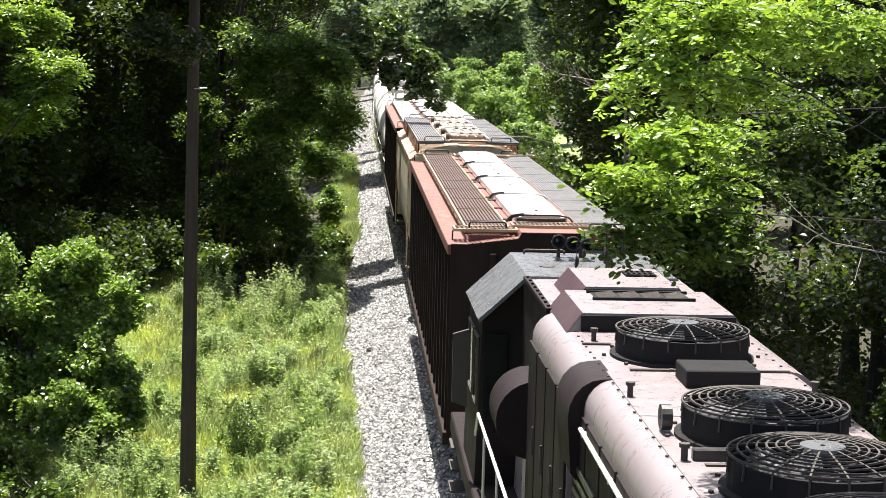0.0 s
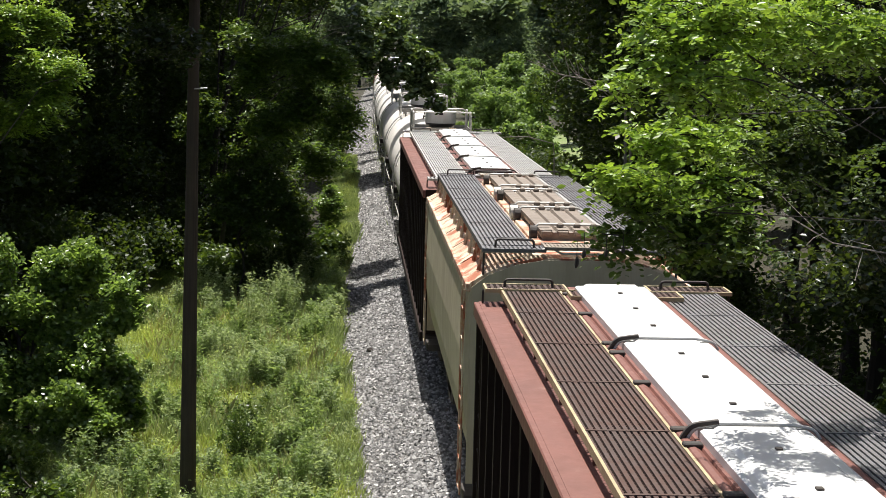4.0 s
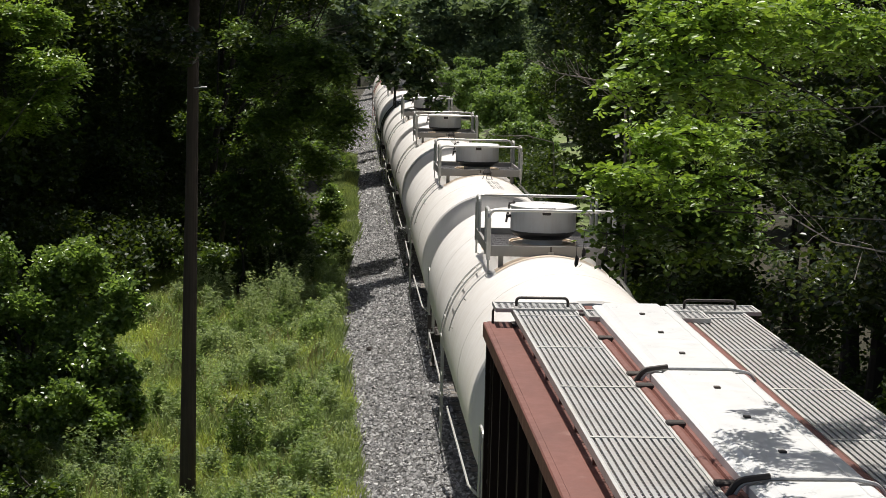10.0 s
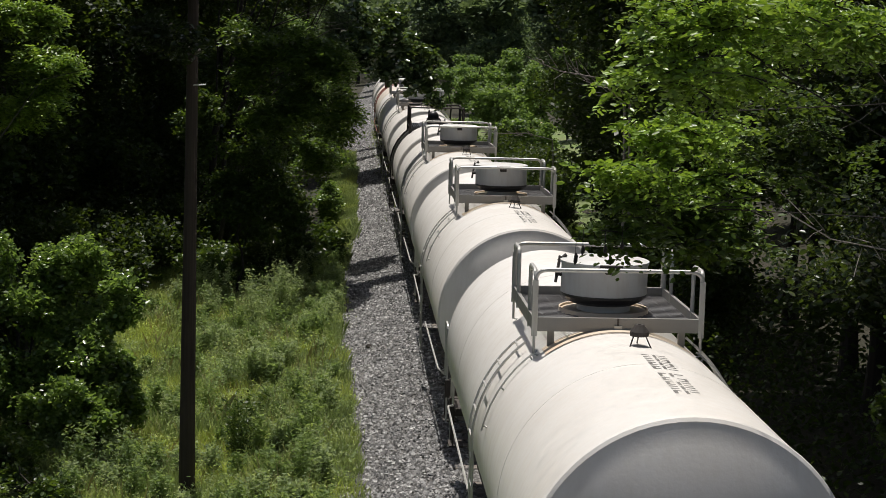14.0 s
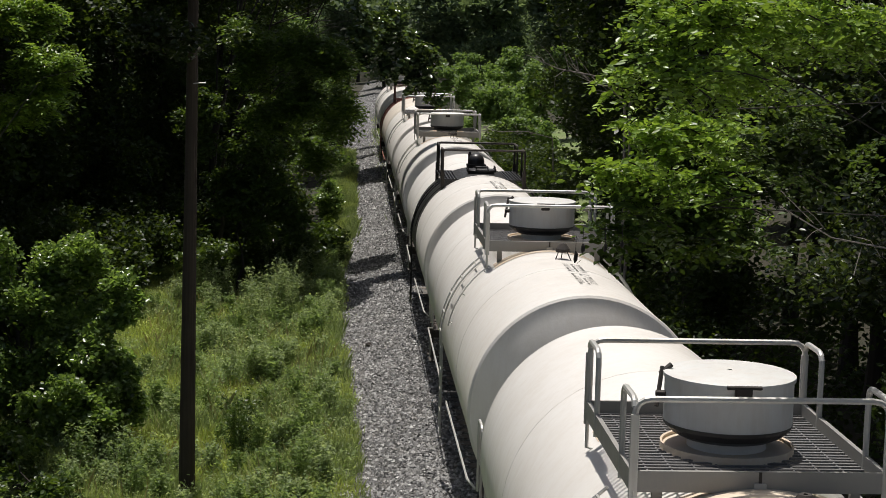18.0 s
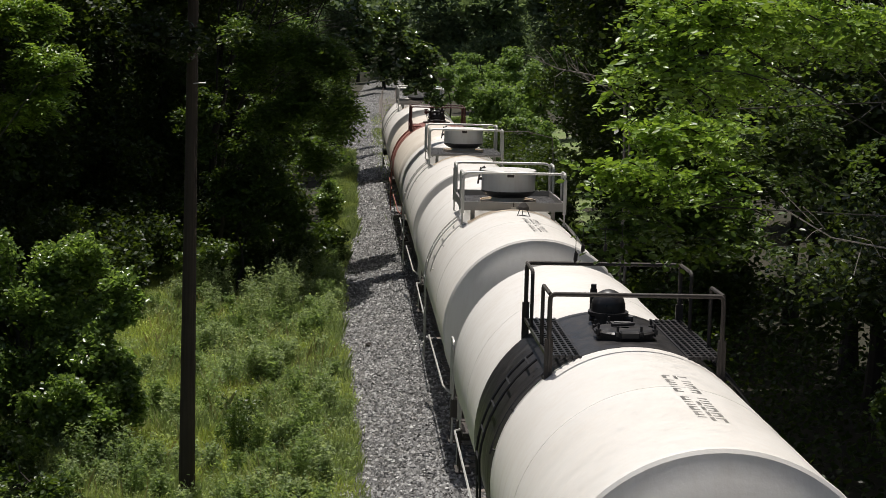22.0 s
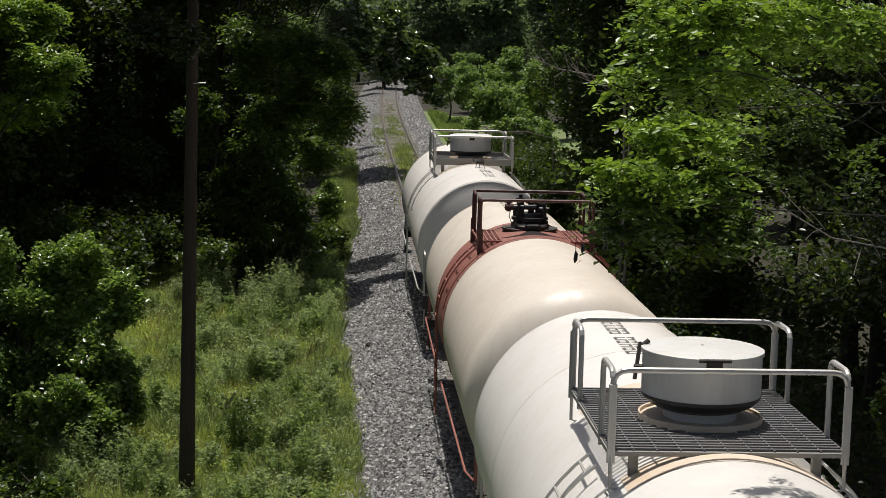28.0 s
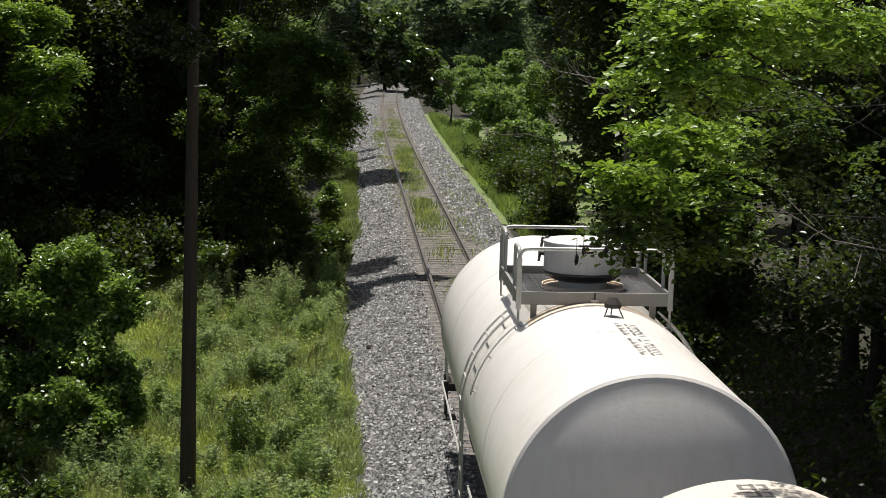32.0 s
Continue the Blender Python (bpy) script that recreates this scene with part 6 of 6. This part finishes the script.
    # unseen crowns above the view, added to keep the edge of the wood dark
    for k, (x, y, tx) in enumerate([(6.2, 21, 9.5), (5.8, 27, 9.5), (5.8, 33.5, 9.6), (5.8, 40, 9.0), (6.2, 47, 9.4), (6.4, 54, 9.6), (6.6, 61, 9.8), (6.8, 69, 10), (9.8, 19.5, 12.2), (9.8, 26, 12.2), (9.8, 32, 12.2), (-14.0, 44.5, -15.6), (-13.8, 49.5, -15.6), (-13.4, 54, -15.6), (-10.6, 61, -13), (-9.6, 68, -12.6), (-8.9, 76, -12), (-8.3, 84, -11.4), (-6.8, 92, -10.4)]):
        tree("added tree whose out-of-view crown shades the wood's edge", (tx, y, -0.8), (tx, y, 10.6), 0.2,
             blobs(x, y, 11.4, 2.5, 3.6, 0.6, 16, 1.3), 9500 if x > 0 and y < 45 else 4200, 0.3, M["leaf_shaded"], 600 + k, simple=True, reach=8)

    # a pale clearing past the dark wood, and a pale footbridge rail far down the line
    bank = tagged(new("dry_bank"), "dry straw-coloured grassy bank in the sun", "bank")
    bank.location = (7.9, 99, -0.9)
    bm = BM()
    bmesh.ops.create_icosphere(bm, subdivisions=3, radius=1.0)
    for v in bm.verts:
        v.co = Vector((v.co.x * 1.1, v.co.y * 1.5, max(0, v.co.z) * 2.9)) * (1 + 0.12 * noise.noise(v.co * 3))
    part("mound", bm, M["dryearth"], bank)
    rail = tagged(new("footbridge"), "pale footbridge railing far down the line", "footbridge")
    rail.location = (4.3, 238, -0.6)
    for z in (8.35, 7.5):
        part("rail_beam", box(BM(), -2.6, 2.6, -0.15, 0.15, z - 0.16, z + 0.16, 0.02), M["galv"], rail)
    for x in (-2.5, 0.0, 2.5):
        part("pier", box(BM(), x - 0.15, x + 0.15, -0.14, 0.14, 0, 8.3, 0.02), M["galv"], rail)
    # bare dead boughs that catch the light
    for base, tip, r, seed in (((4.2, 45, -0.8), (1.1, 42, 6.75), 0.03, 1), ((5.2, 70, -0.8), (1.9, 68, 3.4), 0.03, 2), ((2.7, 16.5, -0.8), (0.8, 15.7, 5.8), 0.012, 3), ((4.4, 47, -0.8), (2.6, 44.5, 6.4), 0.04, 4)):
        r2 = np.random.default_rng(900 + seed)
        b, t = Vector(base), Vector(tip)
        knee = Vector((b.x, b.y, t.z * 0.85))
        d = tagged(new("dead_tree"), "bare bleached dead sapling leaning from the wood", "dead tree", "dead saplings")
        d.location = b
        bm = BM()
        spine = [b, b.lerp(knee, 0.5) + Vector((0.1, 0, 0)), knee, knee.lerp(t, 0.35) + Vector((0, 0, 0.12)), knee.lerp(t, 0.7) + Vector((0, 0, -0.05)), t]
        pipe(bm, [q - b for q in spine], [r * 1.6, r * 1.3, r, r * 0.8, r * 0.55, 0.008], 6)
        part("stem", bm, M["deadwood"], d)
        for k in range(8):
            s = spine[2].lerp(t, r2.uniform(0.1, 0.95)) - b
            e = s + Vector((r2.normal(-0.35, 0.3), r2.normal(0, 0.3), r2.normal(0.15, 0.35)))
            bm = BM()
            pipe(bm, [s, s.lerp(e, 0.5) + Vector(r2.normal(0, 0.05, 3)), e], [r * 0.4, r * 0.3, 0.005], 5)
            part("twig", bm, M["deadwood"], d)

    # the woods behind, past telling apart
    def woods(name, boxes, n, size, leaf, seed):
        r = np.random.default_rng(seed)
        pts = []
        for x0, x1, y0, y1, z1, share in boxes:
            m = int(n * share)
            p = np.stack([r.uniform(x0, x1, m), r.uniform(y0, y1, m), -0.5 + z1 * r.uniform(0, 1, m) ** 0.8], 1)
            p[:, 2] *= 0.8 + 0.25 * np.sin(p[:, 0] * 0.5 + 2) * np.cos(p[:, 1] * 0.31)
            pts.append(p)
        tagged(leaf_mesh(name, np.concatenate(pts), size, leaf, None, seed, simple=True), "dark green woods in the distance", "woods", kind="stuff")

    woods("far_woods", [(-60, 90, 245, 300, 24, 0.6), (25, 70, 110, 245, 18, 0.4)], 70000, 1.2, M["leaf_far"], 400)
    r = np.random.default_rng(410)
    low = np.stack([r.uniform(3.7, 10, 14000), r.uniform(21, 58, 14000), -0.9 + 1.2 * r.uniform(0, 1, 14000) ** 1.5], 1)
    tagged(leaf_mesh("undergrowth", low, 0.15, M["leaf_shaded"], None, 411, simple=True), "dark low undergrowth in the shade of the wood", "undergrowth", kind="stuff")
    woods("dark_woods", [(-34, -18, 22, 115, 17, 0.45), (-24, -10.5, 60, 112, 5, 0.15), (-26, -10, 95, 245, 17, 0.25), (15, 30, 14, 115, 16, 0.3)], 130000, 0.6, M["leaf_shaded"], 401)


forest()


# ---------------------------------------------------------------- grass
def blades(name, pts, height, width, material, seed, parent=None):
    rng = np.random.default_rng(seed)
    p = np.asarray(pts, np.float32)
    n = len(p)
    h = height * rng.uniform(0.5, 1.4, n) * np.array([max(0.4, 1.0 + 1.1 * noise.noise((q[0] * 0.8, q[1] * 0.45, 2.5))) for q in p.tolist()])
    a = rng.uniform(0, 2 * np.pi, n)
    lean = np.stack([np.cos(a), np.sin(a), np.zeros(n)], 1) * (h * rng.uniform(0.1, 0.6, n))[:, None]
    b = a + np.pi / 2 + rng.normal(0, 0.4, n)
    side = np.stack([np.cos(b), np.sin(b), np.zeros(n)], 1) * (width * rng.uniform(0.6, 1.5, n))[:, None]
    up = np.array([0, 0, 1])[None]
    v = np.stack([p - side, p + side, p + lean * 0.35 + up * h[:, None] * 0.6 + side * 0.7, p + lean + up * h[:, None], p + lean * 0.35 + up * h[:, None] * 0.6 - side * 0.7], 1).reshape(-1, 3)
    base = (np.arange(n) * 5)[:, None]
    idx = np.concatenate([base + np.array([[0, 1, 2, 4]]), base + np.array([[4, 2, 3, 3]])], 1)
    faces = [tuple(r) for r in (base + np.array([[0, 1, 2, 3, 4]])).tolist()]
    me = bpy.data.meshes.new(name)
    me.from_pydata(v.tolist(), [], faces)
    me.materials.append(material)
    ob = new(name, me)
    ob.parent = parent
    return ob


def meadow():
    rng = np.random.default_rng(77)

    def spots(n, x0, x1, y0, y1, power=1.0, patch=0.0):
        y = y0 + (y1 - y0) * rng.uniform(0, 1, n) ** power
        x = x0 + (x1 - x0) * rng.uniform(0, 1, n)
        if patch:
            keep = np.array([noise.noise((a * 0.9, b * 0.6, 7)) > patch * rng.uniform(-1, 1) for a, b in zip(x, y)])
            x, y = x[keep], y[keep]
        rim = np.interp(y, [24, 29, 42, 60, 64], [-2.95, -2.95, -3.38, -3.3, -2.8])
        keep = (x > 0) | (np.abs(x) < 2) | (x < rim + np.array([0.22 * noise.noise((0.3, b * 0.9, 5)) for b in y]) + rng.normal(0, 0.05, len(y)))
        x, y = x[keep], y[keep]
        return np.array([(a + bent(b), b, ground_height(a + bent(b), b) - 0.03) for a, b in zip(x, y)])

    tagged(blades("meadow_grass", spots(150000, -10.8, -2.8, 22, 62, 1.25), 0.3, 0.0065, M["grass"], 1), "tall sunlit grass of the meadow beside the track", "grass", kind="stuff")
    herb = spots(80000, -10.6, -3.0, 23, 60, 1.2, 0.5)
    herb[:, 2] += rng.uniform(0.05, 0.4, len(herb)) * (1 + 0.8 * np.sin(herb[:, 0] * 2.1 + 1) * np.cos(herb[:, 1] * 1.3))
    tagged(leaf_mesh("meadow_herbs", herb, 0.065, M["weed"], None, 5, up=1.6, long=2.4), "low leafy weeds among the meadow grass", "weeds", kind="stuff")
    pale = spots(70000, -10.6, -3.0, 23, 60, 1.2, 0.6)
    pale[:, 2] += rng.uniform(0.1, 0.55, len(pale)) * (1 + 0.8 * np.sin(pale[:, 0] * 1.3 + 2) * np.cos(pale[:, 1] * 0.9 + 1))
    tagged(leaf_mesh("silvery_herbs", pale, 0.06, M["weed_pale"], None, 7, up=1.6, long=3.0), "fine silvery weeds among the meadow grass", "weeds", kind="stuff")
    tagged(blades("dry_stems", spots(9000, -8.5, -3.7, 25, 53, 1.0, 0.4), 0.45, 0.005, M["straw"], 6), "dry straw-coloured stems in the meadow", "grass", kind="stuff")
    tagged(blades("verge_grass", spots(60000, -4.05, -2.85, 56, 105), 0.36, 0.0055, M["grass"], 2), "tall grass along the edge of the ballast", "grass", kind="stuff")
    tagged(blades("far_verge_grass", spots(46000, 3.5, 6.4, 60, 155), 0.42, 0.008, M["weed"], 3), "green grass beyond the ballast", "grass", kind="stuff")
    def drift(n, x, sx, y, sy):
        a, b = rng.normal(x, sx, n), rng.normal(y, sy, n)
        return np.array([(q + bent(w), w, ground_height(q + bent(w), w) - 0.03) for q, w in zip(a, b)])

    w = np.concatenate([drift(800, 0.0, 0.3, 71, 4), drift(900, 0.1, 0.3, 98, 6), drift(1600, -1.25, 0.25, 114, 16), drift(700, 1.3, 0.3, 68, 8), drift(1500, 0, 0.35, 130, 16), drift(300, -0.1, 0.3, 48, 5), drift(500, 2.3, 0.4, 85, 14), drift(2600, -0.1, 0.42, 88, 9), drift(2200, 0.0, 0.42, 112, 10), drift(1500, 0.1, 0.4, 64, 4)])
    tagged(blades("track_weeds", w, 0.16, 0.014, M["grass"], 4), "thin weeds growing between the ties", "weeds", kind="stuff")

    # tall plants that stand out of the grass
    plants = [(-5.6, 51.5, 1.5), (-5.1, 50.6, 1.3), (-4.6, 51.5, 1.4), (-7.4, 54.4, 1.3), (-7.9, 53.4, 1.0), (-6, 49, 1.0), (-4.5, 48, 1.0), (-5.25, 31.5, 1.3), (-5.05, 31.8, 1.1), (-5.3, 32, 1.0), (-5, 37.5, 0.7), (-5.4, 38.5, 0.8), (-4.6, 39.4, 0.7), (-6.5, 43, 0.9), (-4.3, 42.2, 0.8), (-3.8, 44, 0.9),
              (-3.6, 52.5, 1.2), (-3.7, 56, 1.2), (-3.4, 46, 0.9), (-6.9, 35.6, 0.7), (-6.4, 28.6, 0.6), (-4.7, 28, 0.6), (-4, 33.8, 0.6), (-5.5, 34.7, 0.5), (-7, 47, 0.9), (-3.9, 49.6, 1.1)]
    for cx, cy, n, h in ((-5.0, 45.2, 9, 1.6), (-7.5, 50, 5, 1.25), (-5.0, 38, 6, 0.95), (-6.9, 42.5, 4, 0.8)):
        for k in range(n):
            plants.append((cx + rng.normal(0, 0.4), cy + rng.normal(0, 0.5), h * rng.uniform(0.8, 1.1)))
    for k in range(18):
        plants.append((-9.4 + 3.2 * rng.uniform(), 30.2 + 1.6 * rng.uniform(), 0.35 + 0.35 * rng.uniform()))
    for k in range(140):
        plants.append((-3.6 - 5.5 * rng.uniform() ** 1.2, 25 + 30 * rng.uniform(), 0.35 + 0.6 * rng.uniform()))
    for k in range(16):
        plants.append((-3.5 - 0.5 * rng.uniform(), 24 + 2.0 * k + rng.uniform(), 0.45 + 0.4 * rng.uniform()))
    for k, (x, y, h) in enumerate(plants):
        z = ground_height(x, y)
        p = tagged(new("weed_plant"), "leafy green weed standing above the meadow grass", "weed", "weeds in the meadow")
        p.location = (x, y, z)
        bm = BM()
        cs = []
        for s in range(13):
            a, lean = rng.uniform(0, 6.28), rng.uniform(0.05, 0.35)
            tip = Vector((math.cos(a) * lean * h, math.sin(a) * lean * h, h * rng.uniform(0.75, 1.1)))
            foot = Vector((rng.normal(0, 0.1), rng.normal(0, 0.1), -0.03))
            pipe(bm, [foot, foot.lerp(tip, 0.5) + Vector((0, 0, 0.04)), tip], [0.008, 0.006, 0.003], 4)
            for q in range(46):
                u = rng.uniform(0.12, 1.03)
                cs.append(foot.lerp(tip, u) + Vector(rng.normal(0, 0.07 * (1.15 - u) + 0.02, 3)))
        part("stalk_tuft", bm, M["weed"], p)
        leaf_mesh("foliage", cs, 0.085, M["leaf_mid"] if k in (7, 8, 9) else M["weed_pale"] if k < 7 or 25 < k < 50 or k % 3 == 0 else M["weed"], p, 500 + k, long=3.2, up=1.0)


meadow()


# ---------------------------------------------------------------- ties and stones
def ties():
    bm = BM()
    box(bm, -1.3, 1.3, -0.115, 0.115, -0.36, -0.17, 0.012)
    me = bpy.data.meshes.new("tie")
    bm.to_mesh(me)
    bm.free()
    me.materials.append(M["tie"])
    rng = random.Random(3)
    for k in range(290):
        y = 22 + 0.53 * k
        o = new("tie", me)
        o.parent = track
        o.location = (bent(y) + rng.uniform(-0.06, 0.06), y, rng.uniform(-0.05, -0.03))
        o.rotation_euler = (0, 0, rng.uniform(-0.012, 0.012))



def loose_stones(name, seed, n, y0, y1, power, share, big):
    rng = np.random.default_rng(seed)
    y = y0 + (y1 - y0) * rng.uniform(0, 1, n) ** power
    x = np.where(rng.uniform(0, 1, n) < share, rng.uniform(-3.4, -1.05, n), rng.uniform(1.0, 3.1, n)) + np.array([bent(q) for q in y])
    z = np.array([ground_height(a, b) for a, b in zip(x, y)]) + 0.012
    c = np.stack([x, y, z], 1)
    r = rng.uniform(0.02, 0.052, n) * big
    d = np.array([[1, 0, 0], [0, 1, 0], [-1, 0, 0], [0, -1, 0], [0, 0, 0.8], [0, 0, -0.8]])
    a = rng.uniform(0, 6.28, n)
    ca, sa = np.cos(a), np.sin(a)
    v = d[None] * r[:, None, None] * rng.uniform(0.55, 1.35, (n, 6, 1))
    v = np.stack([v[:, :, 0] * ca[:, None] - v[:, :, 1] * sa[:, None], v[:, :, 0] * sa[:, None] + v[:, :, 1] * ca[:, None], v[:, :, 2]], 2)
    v += rng.normal(0, 0.006, v.shape) + c[:, None]
    tri = np.array([[0, 1, 4], [1, 2, 4], [2, 3, 4], [3, 0, 4], [1, 0, 5], [2, 1, 5], [3, 2, 5], [0, 3, 5]])
    f = (tri[None] + (np.arange(n) * 6)[:, None, None]).reshape(-1, 3)
    me = bpy.data.meshes.new(name)
    me.from_pydata(v.reshape(-1, 3).tolist(), [], f.tolist())
    me.materials.append(M["stone"])
    tagged(new(name, me), "loose crushed grey stones on the ballast", "stones", kind="stuff")


bm = BM()
bmesh.ops.create_icosphere(bm, subdivisions=2, radius=0.085)
for v in bm.verts:
    v.co *= 1 + 0.45 * noise.noise(v.co * 14)
    v.co.z *= 0.7
rock = tagged(part("stone", bm, M["iron"]), "small dark lump lying on the ballast", "stone")
rock.location = (-2.67, 41.2, ground_height(-2.67, 41.2) + 0.05)
ties()
loose_stones("ballast_stones", 9, 26000, 24, 70, 1.5, 0.86, 1.0)
loose_stones("far_ballast_stones", 10, 22000, 62, 185, 1.1, 0.5, 1.7)


# ---------------------------------------------------------------- the train's run
SPEED = 5.503
TANK_PLACES = (83.4, 98.4, 113.25, 127.5, 140.9, 155.6, 169.4, 183.35, 199.5)


def motions():
    for car, y0 in [(LOCO, 16.0), (HOPPER_A, 34.08), (HOPPER_B, 50.45), (HOPPER_C, 65.3)] + list(zip(TANKS, TANK_PLACES)):
        rows = []
        for k in range(17):
            t = 2.0 * k
            y = y0 - SPEED * t
            slope = 0.000274 * max(0.0, y - 94.0)
            rows.append((t, pose(bent(y) + (0.01 if car in TANKS else -0.14), y, 0, 0, 0, -math.degrees(math.atan(slope)))))
        walk(car, rows)


motions()
